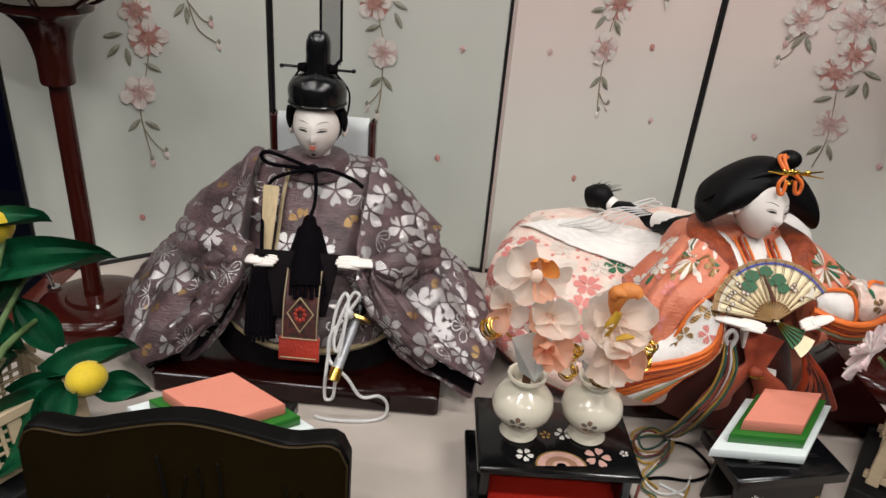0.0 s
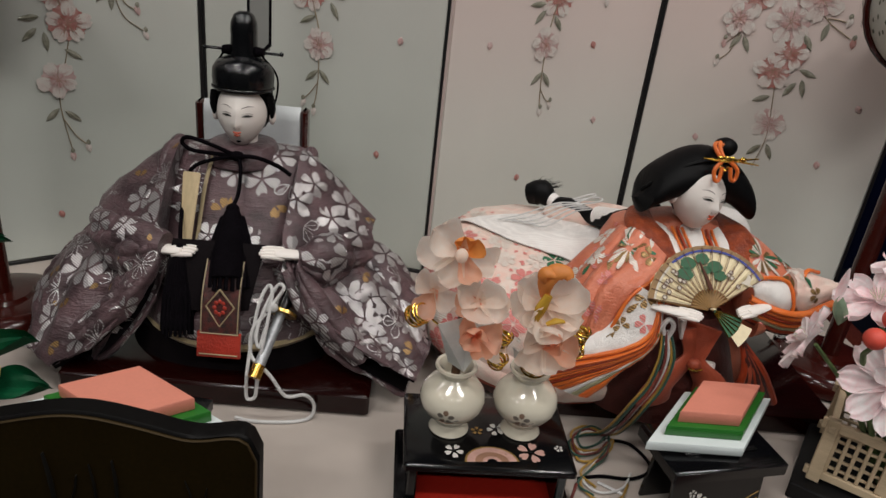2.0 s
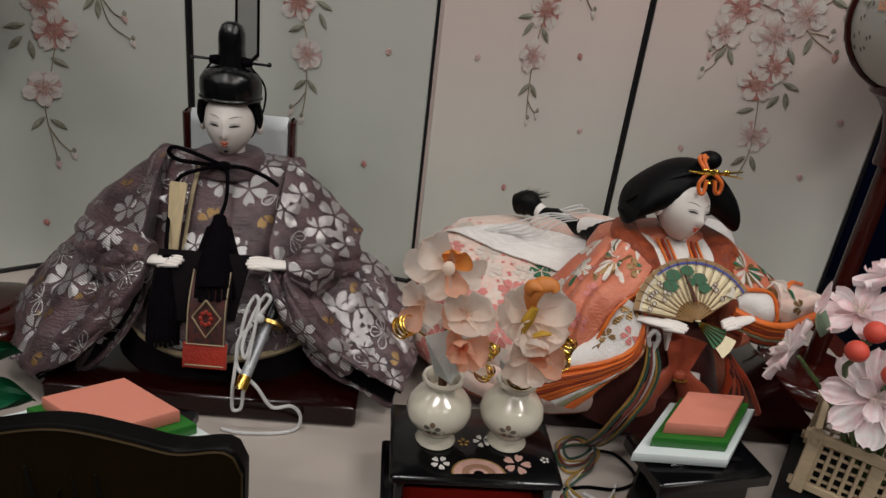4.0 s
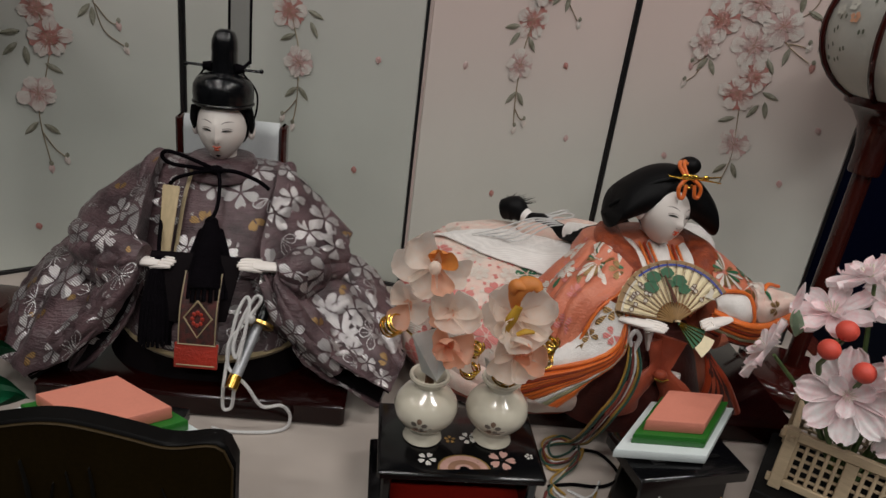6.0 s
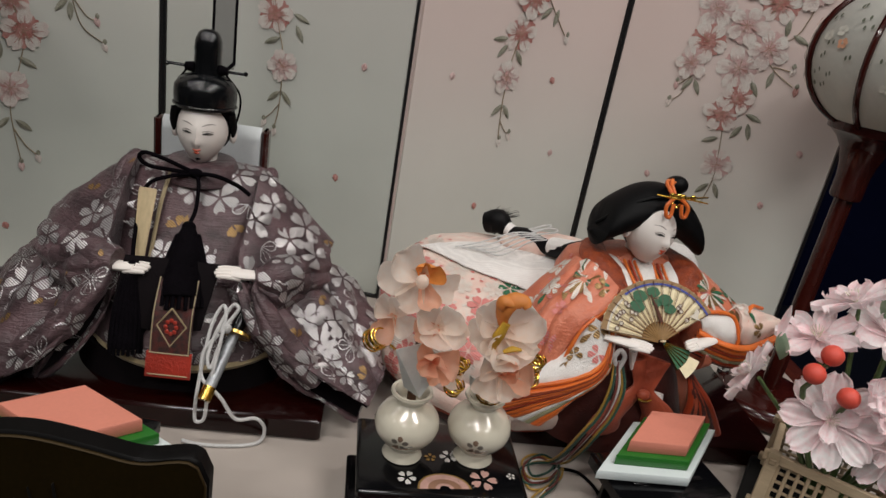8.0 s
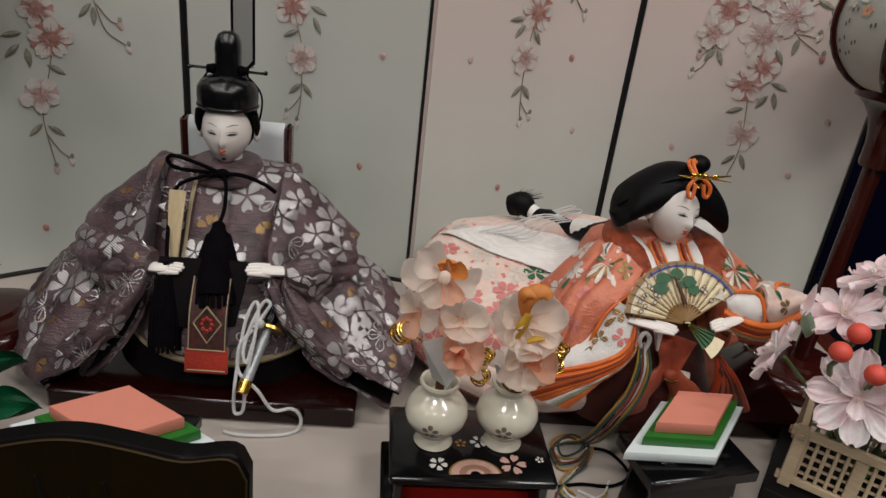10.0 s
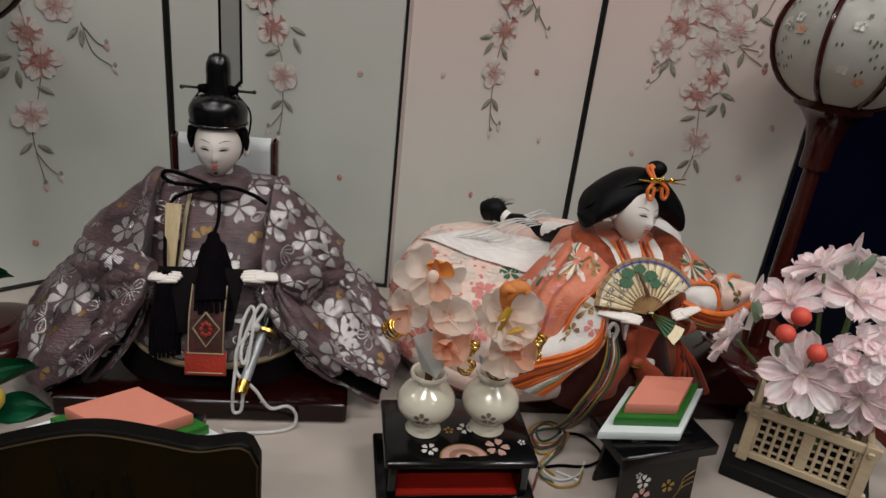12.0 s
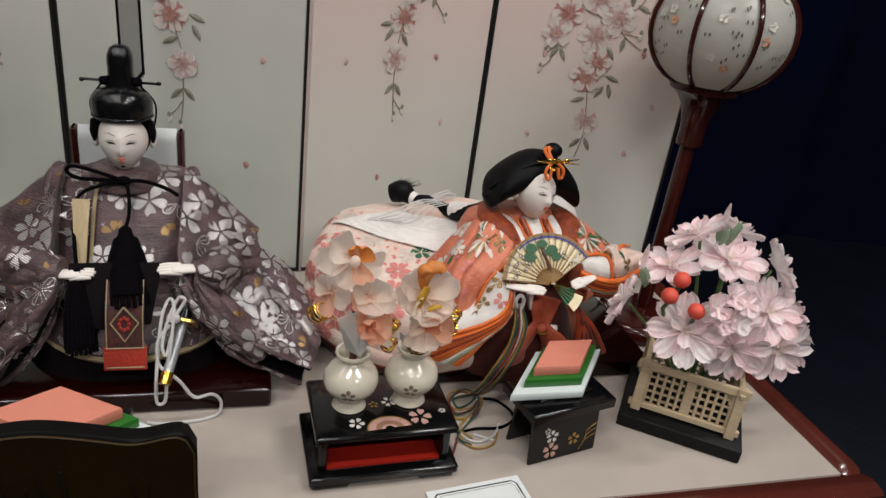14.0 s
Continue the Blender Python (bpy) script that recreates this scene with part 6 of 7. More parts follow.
tube(bm, [w(-0.0575, 0.4295, 0.043), w(-0.050, 0.4275, 0.036), w(-0.040, 0.4275, 0.021), w(-0.027, 0.431, 0.0205), w(-0.0205, 0.4325, 0.012), w(-0.022, 0.430, 0.0025), w(-0.032, 0.4245, 0.0015), w(-0.050, 0.4215, 0.0015), w(-0.066, 0.4215, 0.0015), w(-0.075, 0.424, 0.0015)], 0.0013, 0, 8, 50)
ball(bm, w(-0.054, 0.449, 0.080), 0.004, 0.003, 0.004, 0)
part("cord", bm, WHITE_CORD, sword, "knotted white cord")

# ---- female doll: one mesh ----
SALMON = ribbed(cloth("salmon_brocade", (0.72, 0.235, 0.135), 1300, 0.40, 0.15, 0.08, 0.6, second=(0.56, 0.145, 0.075), blotch=60), 200, 700, 0.0006)
RUST = ribbed(cloth("rust_lattice_collar", (0.38, 0.062, 0.010), 1000, 0.5, 0.2, 0.03, 0.9, second=(0.20, 0.028, 0.006), blotch=120), 420, 420, 0.0010)
ORANGE = cloth("orange_silk", (0.80, 0.185, 0.025), 1500, 0.42, 0.12, 0.15, 0.4, second=(0.68, 0.13, 0.016))
ORANGE_RED = cloth("red_orange_silk", (0.42, 0.050, 0.012), 1500, 0.45, 0.15, 0.1, 0.4)
WHITE_SILK = cloth("white_figured_silk", (0.86, 0.83, 0.80), 1300, 0.45, 0.05, 0.25, 0.5, second=(0.79, 0.75, 0.72), blotch=120)
PINK_SILK = cloth("pink_brocade", (0.80, 0.54, 0.46), 1300, 0.5, 0.1, 0.2, 0.5, second=(0.78, 0.66, 0.58), blotch=90)
OLIVE = cloth("pale_olive_silk", (0.36, 0.34, 0.20), 1500, 0.5, 0.12, 0.25, 0.4)
HAKAMA = cloth("brick_silk", (0.46, 0.085, 0.038), 1300, 0.5, 0.15, 0.1, 0.5)
MAROON = cloth("dark_maroon_silk", (0.075, 0.010, 0.006), 1300, 0.5, 0.2, 0.2, 0.5)
GREEN_THREAD = thread("green_thread", (0.035, 0.18, 0.085), (0.03, 0.09, 0.05), 0.4, 0.2)
PINK_THREAD = thread("rose_thread", (0.62, 0.15, 0.14), (0.60, 0.32, 0.28), 0.45, 0.1)
WHITE_THREAD = thread("white_thread", (0.74, 0.70, 0.64), (0.55, 0.40, 0.33), 0.4, 0.2)
FM = [SALMON, WHITE_SILK, ORANGE, ORANGE_RED, PINK_SILK, OLIVE, RUST, HAKAMA, MAROON, SKIN, HAIR, LIP, BROW, GOLD_THREAD, GREEN_THREAD, PINK_THREAD, WHITE_THREAD, BLACK_SILK, GOLD, WHITE_CORD]
bm = bm_new()
FX, FY = 0.243, 0.515
# train: layered rounded sheets heaped beside and behind


def heap(z0, z1, grow, mat, shift=(0, 0), drop=0.6):
    plan = [(0.052, 0.545), (0.082, 0.490), (0.135, 0.452), (0.200, 0.455), (0.262, 0.500), (0.275, 0.585), (0.250, 0.640), (0.150, 0.655), (0.085, 0.630)]
    c = V((0.165, 0.555))
    pts = smooth_path([(*(c + (V(p) - c) * (1 + grow) + V(shift)), 0) for p in plan + plan[:1]], 54)[:-1]
    rows = []
    for k, f in ((0.90, 0.0), (0.985, 0.10), (1.0, 0.35), (0.995, 0.6), (0.965, 0.82), (0.88, 0.95), (0.72, 1.0), (0.4, 1.03), (0.05, 1.04)):
        row = []
        for p in pts:
            q = c + (V((p.x, p.y)) - c) * k
            slope = 0.60 + 0.40 * min(1, max(0, (q.y - 0.45) / 0.10))
            row.append(V((q.x, q.y, z0 + (z1 - z0) * f * slope)))
        rows.append(row)
    skin(bm, rows, mat)


heap(0.004, 0.030, -0.05, 8, (-0.003, 0.004))
heap(0.014, 0.044, -0.02, 3, (-0.003, 0.0))
heap(0.022, 0.056, 0.010, 4, (-0.003, -0.005))
heap(0.030, 0.070, 0.006, 4, (-0.002, -0.003))
heap(0.036, 0.106, 0.0, 4)
# body
skin(bm, [level(FX, 0.505, 0.019, 0.075, 0.060, 32), level(FX, 0.500, 0.045, 0.072, 0.058, 32), level(FX, 0.502, 0.075, 0.064, 0.050, 32), level(FX, FY - 0.004, 0.105, 0.058, 0.040, 32, 0.85), level(FX, FY, 0.130, 0.058, 0.032, 32, 0.8), level(FX, FY, 0.146, 0.052, 0.026, 32, 0.85), level(FX, FY - 0.004, 0.156, 0.026, 0.018, 32), level(FX, FY - 0.005, 0.158, 0.014, 0.012, 32)], 0)
# upper sleeves
arm_sleeve(bm, ((FX - 0.036, 0.473, 0.122), (0, 0.042, 0.027), (0, -0.011, 0.015)), ((FX - 0.084, 0.478, 0.094), (-0.003, 0.022, 0.010), (-0.002, -0.006, 0.010)), 0)
arm_sleeve(bm, ((FX + 0.038, 0.472, 0.126), (0, 0.041, 0.024), (0, -0.010, 0.014)), ((FX + 0.092, 0.474, 0.113), (0.003, 0.018, 0.004), (0.002, -0.004, 0.007)), 0)
# hanging sleeve on her right arm: salmon cloth, then white silk, then a sweep of coloured linings
swath(bm, [(0.188, 0.486, 0.152), (0.163, 0.466, 0.127), (0.154, 0.452, 0.109), (0.160, 0.440, 0.098)], [(0.214, 0.450, 0.148), (0.202, 0.434, 0.137), (0.187, 0.427, 0.127), (0.1745, 0.4235, 0.090)], 0, 0.007, 0.0016, (-0.3, -0.7, 0.6), 40, 28, 0.0036, 3.2)
tube(bm, [(0.212, 0.444, 0.144), (0.202, 0.4325, 0.1365), (0.188, 0.4255, 0.127), (0.180, 0.4225, 0.109), (0.1745, 0.4222, 0.0895), (0.168, 0.431, 0.0925), (0.160, 0.4395, 0.0975)], 0.0013, 2, 8, 26)
swath(bm, [(0.190, 0.438, 0.132), (0.176, 0.438, 0.112), (0.164, 0.438, 0.094), (0.144, 0.438, 0.086)], [(0.205, 0.422, 0.129), (0.2005, 0.412, 0.108), (0.182, 0.411, 0.0935), (0.150, 0.417, 0.079)], 1, 0.005, 0.0016, (-0.2, -0.8, 0.6), 26, 14)
tube(bm, [(0.206, 0.4215, 0.1295), (0.2015, 0.4110, 0.108), (0.183, 0.4100, 0.093), (0.150, 0.4165, 0.078)], 0.0015, 2, 8, 24)
SWEEP = [[(0.206, 0.4215, 0.128), (0.2015, 0.4115, 0.104), (0.182, 0.4105, 0.090), (0.142, 0.4180, 0.072)], [(0.2085, 0.4215, 0.126), (0.2050, 0.4115, 0.1005), (0.1855, 0.4100, 0.083), (0.143, 0.4165, 0.057)], [(0.211, 0.4225, 0.124), (0.2090, 0.4130, 0.098), (0.1900, 0.4110, 0.075), (0.172, 0.4120, 0.050)]]


def sweep(f):
    """The line of a lining's edge, from the white silk (0) to the lowest one (1)."""
    a, b = (SWEEP[0], SWEEP[1]) if f < 0.5 else (SWEEP[1], SWEEP[2])
    g = f * 2 if f < 0.5 else f * 2 - 1
    return [V(p).lerp(V(q), g) for p, q in zip(a, b)]


LAYERS = (2, 3, 2, 2, 3, 2, 2, 1, 5, 2, 2)
for k, q in enumerate(LAYERS):
    f0, f1 = k / len(LAYERS), min(1.0, (k + 1.7) / len(LAYERS))
    back = V((0.0, 0.0004 * k, 0))
    swath(bm, [p + back for p in sweep(f0)], [p + back + V((0, -0.001, 0)) for p in sweep(f1)], q, 0.0040, 0.0012, (0, -0.8, 0.5), 30, 8)
# the sleeve on her left arm, spread outwards: white cuff, pink brocade, linings
swath(bm, [(0.268, 0.434, 0.141), (0.282, 0.436, 0.144), (0.297, 0.440, 0.142)], [(0.272, 0.430, 0.131), (0.290, 0.428, 0.125), (0.301, 0.432, 0.121)], 1, 0.004, 0.0014, ns=20)
tube(bm, [(0.266, 0.433, 0.142), (0.282, 0.4335, 0.1455), (0.2955, 0.436, 0.1415), (0.3005, 0.4305, 0.130), (0.3015, 0.4305, 0.120)], 0.0014, 2, 8, 22)
swath(bm, [(0.297, 0.444, 0.148), (0.315, 0.450, 0.145), (0.336, 0.458, 0.136)], [(0.300, 0.432, 0.126), (0.314, 0.434, 0.123), (0.334, 0.444, 0.129)], 4, 0.006, 0.0016, (0.2, -0.7, 0.7), 22, 14, 0.002, 2)
tube(bm, [(0.303, 0.434, 0.121), (0.305, 0.434, 0.135), (0.310, 0.444, 0.1475), (0.324, 0.452, 0.1445)], 0.0014, 2, 8, 18)
SIDE = [[(0.270, 0.430, 0.133), (0.292, 0.427, 0.126), (0.311, 0.431, 0.124), (0.335, 0.442, 0.129)], [(0.268, 0.431, 0.112), (0.296, 0.429, 0.103), (0.315, 0.433, 0.101), (0.330, 0.440, 0.103)]]
for k, q in enumerate((2, 2, 3, 2, 5, 3, 8)):
    f0, f1 = k / 7, min(1.0, (k + 1.6) / 7)
    back = V((0, 0.0010 * k, 0))
    swath(bm, [V(p).lerp(V(r), f0) + back for p, r in zip(*SIDE)], [V(p).lerp(V(r), f1) + back for p, r in zip(*SIDE)], q, 0.0028, 0.0012, (0.1, -0.8, 0.5), 24, 8)
# lap: brick silk with a bow, dark folds beside it
skin(bm, [level(FX, 0.470, 0.019, 0.060, 0.040, 28), level(FX, 0.466, 0.045, 0.052, 0.036, 28), level(FX, 0.464, 0.075, 0.040, 0.030, 28), level(FX, 0.470, 0.100, 0.030, 0.022, 28)], 8)
for pts, r, q in (([(FX - 0.006, 0.434, 0.102), (FX - 0.004, 0.428, 0.082), (FX - 0.020, 0.424, 0.060), (FX - 0.022, 0.428, 0.044)], [0.010, 0.007, 0.013, 0.015], 7), ([(FX + 0.004, 0.434, 0.104), (FX + 0.002, 0.428, 0.080), (FX + 0.016, 0.426, 0.062), (FX + 0.020, 0.430, 0.046)], [0.012, 0.006, 0.012, 0.014], 7),
                  ([(FX + 0.012, 0.430, 0.078), (FX + 0.010, 0.427, 0.062)], [0.004, 0.007], 1), ([(FX - 0.014, 0.431, 0.110), (FX - 0.012, 0.430, 0.096)], [0.006, 0.004], 1)):
    tube(bm, pts, r, q, 14, 12, flat=0.4)
ball(bm, (FX - 0.001, 0.4235, 0.079), 0.005, 0.004, 0.004, 7)
tube(bm, [(FX - 0.006, 0.420, 0.0775), (FX - 0.001, 0.4185, 0.077), (FX + 0.004, 0.420, 0.0775)], 0.0008, 18, 6, 6)
for k in range(9):
    f = k / 8
    tube(bm, [(FX + 0.030, 0.428, 0.098), (FX + 0.036 + 0.014 * f, 0.424, 0.075), (FX + 0.034 + 0.036 * f, 0.428 + 0.006 * f, 0.046)], [0.002, 0.003, 0.0034], (3, 8, 7, 8)[k % 4], 8, 10)
ruffle(bm, {0, 1, 4}, 0.0016, 55, (1, 1, 0.7))
ruffle(bm, {2, 3, 5, 7}, 0.0006, 120)
# motifs
dec = Decals(bm, {0, 1, 4})
rnd = random.Random(8)
for c, n, _ in dec.scatter(rnd, 40, 0.019, (0.04, 0.46, 0.04), (0.21, 0.62, 0.11), lambda p: p.x < 0.20 and p.y > 0.462):
    q = rnd.choice((15, 15, 16, 16, 15))
    dec.bloom(c, n, rnd.uniform(0.008, 0.012), q, rnd.random() * 6, 6, 0.0006)
    tx, ty = dec.frame_at(c, n, 0)
    for j in range(6):
        a = TAU * j / 6
        dec.petal_at(c + tx * math.cos(a) * 0.011 + ty * math.sin(a) * 0.011, n, tx, ty, a, 0, 0.004, 0.003, 15 if q != 15 else 16, 0.0004, 0)
for c, n, _ in dec.scatter(rnd, 34, 0.014, (0.14, 0.41, 0.04), (0.36, 0.52, 0.16), lambda p: p.y < 0.53):
    q = rnd.choice((16, 16, 14, 13, 15))
    dec.bloom(c, n, rnd.uniform(0.006, 0.010), q, rnd.random() * 6, 5, 0.0006, rnd.choice((0, 1)))
    tx, ty = dec.frame_at(c, n, rnd.random() * 6)
    dec.petal_at(c, n, tx, ty, 0, 0.006, 0.016, 0.004, rnd.choice((14, 13, 16)), 0.0005, 0)
# big white and green bird sprays on both shoulders
for s in (-1, 1):
    c0 = V((0.189, 0.458, 0.143)) if s < 0 else V((FX + 0.048, 0.474, 0.140))
    hit = dec.tree.find_nearest(c0)
    n = hit[1] if hit[1].y < 0 or hit[1].z > 0 else -hit[1]
    tx, ty = dec.frame_at(hit[0], n, 0)
    for k, (ang, L, q) in enumerate(((0.2, 0.013, 16), (0.6, 0.019, 16), (0.85, 0.015, 13), (1.1, 0.018, 16), (1.45, 0.012, 13), (1.8, 0.019, 16), (2.2, 0.014, 14), (2.6, 0.018, 16), (2.95, 0.017, 14), (3.3, 0.013, 13), (4.1, 0.022, 16), (4.3, 0.028, 13), (4.5, 0.032, 16), (4.7, 0.034, 14), (4.9, 0.030, 16), (5.15, 0.024, 16), (5.5, 0.017, 14), (5.9, 0.014, 13))):
        dec.petal_at(hit[0], n, tx, ty, ang, 0.002, L, 0.0032, q, 0.0008 + 0.00005 * k, 0)
# white over-cloth on the train, and the folded stuff behind her shoulder
rows = []
for j in range(15):
    v = j / 14
    row = []
    for i in range(19):
        u = i / 18
        p = V((0.078, 0.585, 0)).lerp(V((0.250, 0.630, 0)), u) * (1 - v) + V((0.118, 0.545, 0)).lerp(V((0.214, 0.505, 0)), u) * v
        hit = dec.tree.ray_cast(V((p.x, p.y, 0.3)), V((0, 0, -1)))
        z = hit[0].z if hit[0] and hit[0].z < 0.125 else 0.104
        row.append(V((p.x, p.y, z + 0.0025 + 0.0010 * noise.noise(p * 60))))
    rows.append(row)
skin(bm, rows, 1, False, False)
skin(bm, [[p - V((0, 0, 0.0012)) for p in r] for r in rows], 1, False, False)
for e_ in (rows[-1], [r[0] for r in rows]):
    tube(bm, e_, 0.0008, 1, 6)
ball(bm, (0.290, 0.545, 0.120), 0.030, 0.018, 0.034, 1)
ball(bm, (0.268, 0.552, 0.135), 0.018, 0.012, 0.030, 1)
ball(bm, (0.205, 0.605, 0.112), 0.050, 0.020, 0.013, 4)
# collars
for k, (q, r) in enumerate(((6, 0.0120), (1, 0.0062), (2, 0.0030), (1, 0.0026), (3, 0.0024), (1, 0.0030))):
    w_ = (0.035, 0.0215, 0.0185, 0.0155, 0.0125, 0.0095)[k]
    for s in (-1, 1):
        yaw = 0.006
        tube(bm, [(FX + s * w_ * 0.85, FY + 0.006, 0.152), (FX + s * w_ * 1.02, FY - 0.021, 0.151 - 0.001 * k), (FX + s * w_ * 0.8 + yaw, FY - 0.041 - 0.003 * min(k, 2), 0.140 - 0.0005 * k), (FX + s * w_ * 0.30 + yaw, FY - 0.058 - 0.002 * min(k, 2), 0.114)], [r * 0.8, r, r, r * 0.7], q, 10, 14, flat=0.55)
tube(bm, [(FX, FY - 0.010, 0.156), (FX + 0.002, FY - 0.034, 0.146), (FX + 0.006, FY - 0.054, 0.120)], [0.0095, 0.0085, 0.005], 1, 12, 8, flat=0.6)
for s in (-1, 1):
    for w_, q in ((0.0065, 2), (0.0100, 3), (0.0135, 2)):
        tube(bm, [(FX + s * w_ * 1.1, FY - 0.026, 0.154), (FX + s * w_ * 0.95 + 0.004, FY - 0.0505, 0.140), (FX + s * w_ * 0.45 + 0.006, FY - 0.0645, 0.117)], 0.0011, q, 8, 10)
# head, turned to her side and bowed a little
skin(bm, [ring((FX, FY - 0.008, 0.148), (0.0095, 0, 0), (0, 0.0095, 0), 16), ring((FX - 0.001, FY - 0.014, 0.176), (0.0105, 0, 0), (0, 0.0105, 0), 16)], 9)
HF = pose(FX - 0.0015, FY - 0.025, 0.1795, -8, 9, 20)
doll_head(bm, HF, 0.0170, 0.0195, 0.0236, 9, 10, 11, 12)
for s in (-1, 1):
    ball(bm, (s * 0.0182, 0.004, -0.003), 0.003, 0.004, 0.006, 9, HF, 10, 8)
# hair: a broad smooth roll swept out to both sides, with a raised seam
HH = pose(FX + 0.003, FY - 0.0235, 0.1800, -12, 0, 4)
rings = []
for j in range(21):
    f = j / 20
    s = 2 * f - 1
    arch = math.sqrt(max(0.0, 1 - s * s))
    c = V((s * 0.043 - 0.001, 0.007 + 0.006 * s * s, 0.0175 - 0.022 * abs(s) ** 1.9))
    deep, tall = 0.0215 * (0.80 + 0.20 * arch ** 0.8), 0.0165 * (0.85 + 0.15 * arch ** 0.8)
    if abs(s) > 0.92:
        deep, tall = deep * 0.72, tall * 0.72
    if abs(s) > 0.99:
        deep, tall = deep * 0.25, tall * 0.25
    rings.append([HH @ p for p in ring(c, (0, deep, 0.3 * deep), (s * -0.004, -0.2 * tall, tall), 20)])
skin(bm, rings, 10)
skin(bm, [[HH @ V(p) for p in level(0, y, z, rx, ry, 24)] for z, y, rx, ry in ((-0.014, 0.013, 0.014, 0.012), (-0.004, 0.010, 0.022, 0.019), (0.008, 0.008, 0.024, 0.022), (0.020, 0.008, 0.020, 0.019), (0.027, 0.008, 0.010, 0.010))], 10)
tube(bm, [HH @ V((s * 0.043, -0.012 + 0.022 * s * s, 0.026 - 0.027 * abs(s) ** 1.9)) for s in [k / 10 - 1 for k in range(21)]], 0.0013, 10, 6)
ball(bm, (0.008, -0.004, 0.035), 0.0085, 0.0085, 0.0070, 10, HH)
# crown and orange cord
K = HH @ V((0.004, -0.020, 0.0245))


def hw(x, y, z):
    return HH @ V((x + 0.000, y - 0.020, z + 0.0265))


tube(bm, [hw(-0.014, 0, 0.001), hw(0, -0.004, 0.0005), hw(0.026, 0.001, 0.003)], [0.0006, 0.0014, 0.0005], 18, 8, 10)
tube(bm, [hw(0.004, -0.003, 0.001), hw(0.024, -0.004, -0.001)], [0.0010, 0.0004], 18, 6)
for x in (-0.004, 0, 0.004, 0.012):
    ball(bm, hw(x, -0.004, 0.002), 0.0024, 0.0016, 0.0018, 18, None, 8, 6)
tube(bm, [hw(-0.003, -0.003, -0.004), hw(0, -0.005, -0.006), hw(0.003, -0.003, -0.004)], 0.001, 18, 6, 6)
for pts in ([hw(-0.001, -0.001, 0), hw(-0.005, 0.004, 0.008), hw(-0.001, 0.012, 0.011), hw(0.004, 0.010, 0.010)], [hw(-0.001, -0.003, 0.001), hw(-0.007, -0.004, -0.006), hw(-0.006, -0.004, -0.013), hw(-0.003, -0.004, -0.013), hw(-0.002, -0.004, -0.004)],
            [hw(0.002, -0.003, 0.001), hw(0.009, -0.004, -0.005), hw(0.009, -0.003, -0.012), hw(0.0055, -0.004, -0.012), hw(0.004, -0.004, -0.004)], [hw(0.0005, -0.001, 0), hw(-0.002, 0.003, 0.008), hw(0.001, 0.010, 0.012)]):
    tube(bm, pts, 0.0014, 2, 8, 16)
# long hair tied behind, lying on the train
tube(bm, [(0.226, 0.528, 0.150), (0.214, 0.560, 0.128), (0.196, 0.590, 0.1175), (0.178, 0.607, 0.1165), (0.166, 0.620, 0.117), (0.156, 0.628, 0.122), (0.146, 0.634, 0.118)], [0.010, 0.009, 0.0070, 0.0105, 0.006, 0.0125, 0.010], 10, 14, 24)
for a_, b_, r in (((0.214, 0.565, 0.127), (0.200, 0.586, 0.120), 0.0088), ((0.169, 0.617, 0.117), (0.161, 0.625, 0.120), 0.0070)):
    tube(bm, [a_, b_], r, 1, 14)
rnd = random.Random(2)
for k in range(80):
    d = V((rnd.uniform(-0.3, 0.9), rnd.uniform(-0.2, 0.6), rnd.uniform(-0.1, 0.6)))
    p = V((0.150, 0.632, 0.121))
    tube(bm, [p, p + d * 0.010, p + d * 0.020 + V((0.012 * rnd.random(), 0, 0.001))], [0.0009, 0.0001], 10, 4, 5)
for k in range(5):
    o = V((0.002 * k, -0.003 * k, 0.0012))
    tube(bm, [V((0.186, 0.600, 0.124)) + o, V((0.165, 0.596, 0.123)) + o * 1.5, V((0.135, 0.585, 0.1135)) + o * 2, V((0.112 + 0.006 * k, 0.575, 0.1125))], 0.0007, 19, 5, 12)
tube(bm, [(0.170, 0.604, 0.122), (0.200, 0.606, 0.130), (0.206, 0.602, 0.129), (0.190, 0.598, 0.126), (0.160, 0.596, 0.122)], 0.0008, 19, 5, 20)
tube(bm, [(0.168, 0.602, 0.122), (0.196, 0.612, 0.130), (0.200, 0.607, 0.131), (0.180, 0.600, 0.124)], 0.0008, 19, 5, 20)
# hands
doll_hand(bm, (0.2085, 0.416, 0.1240), (0.2310, 0.4070, 0.1245), (0, -0.6, 1), 9, 0.0092)
doll_hand(bm, (0.2745, 0.423, 0.1270), (0.2530, 0.4085, 0.1285), (0, -0.6, 1), 9, 0.0092)
female = finish("female_doll", bm, FM, (FX, 0.50, 0.019))
tagged(female, "seated female court doll in layered orange, white and salmon robes", "doll")

# ---- her fan ----
FAN_GOLD = surface("gilded_fan_paper", (0.88, 0.76, 0.50), 0.5, metal=0.0, vary=0.1, scale=60, bump=0.1)
FAN_WOOD = surface("fan_stick_wood", (0.30, 0.17, 0.06), 0.5, vary=0.2, scale=120)
fan = thing("folding_fan", Matrix.Translation((0.2375, 0.4140, 0.1275)) @ Matrix.Rotation(math.radians(-36), 4, "X") @ Matrix.Scale(0.86, 4), "open gilded folding fan painted with a green pine", "fan")
N = 15


def fan_pt(r, a, y=0.0):
    return V((r * math.sin(a), y, r * math.cos(a)))


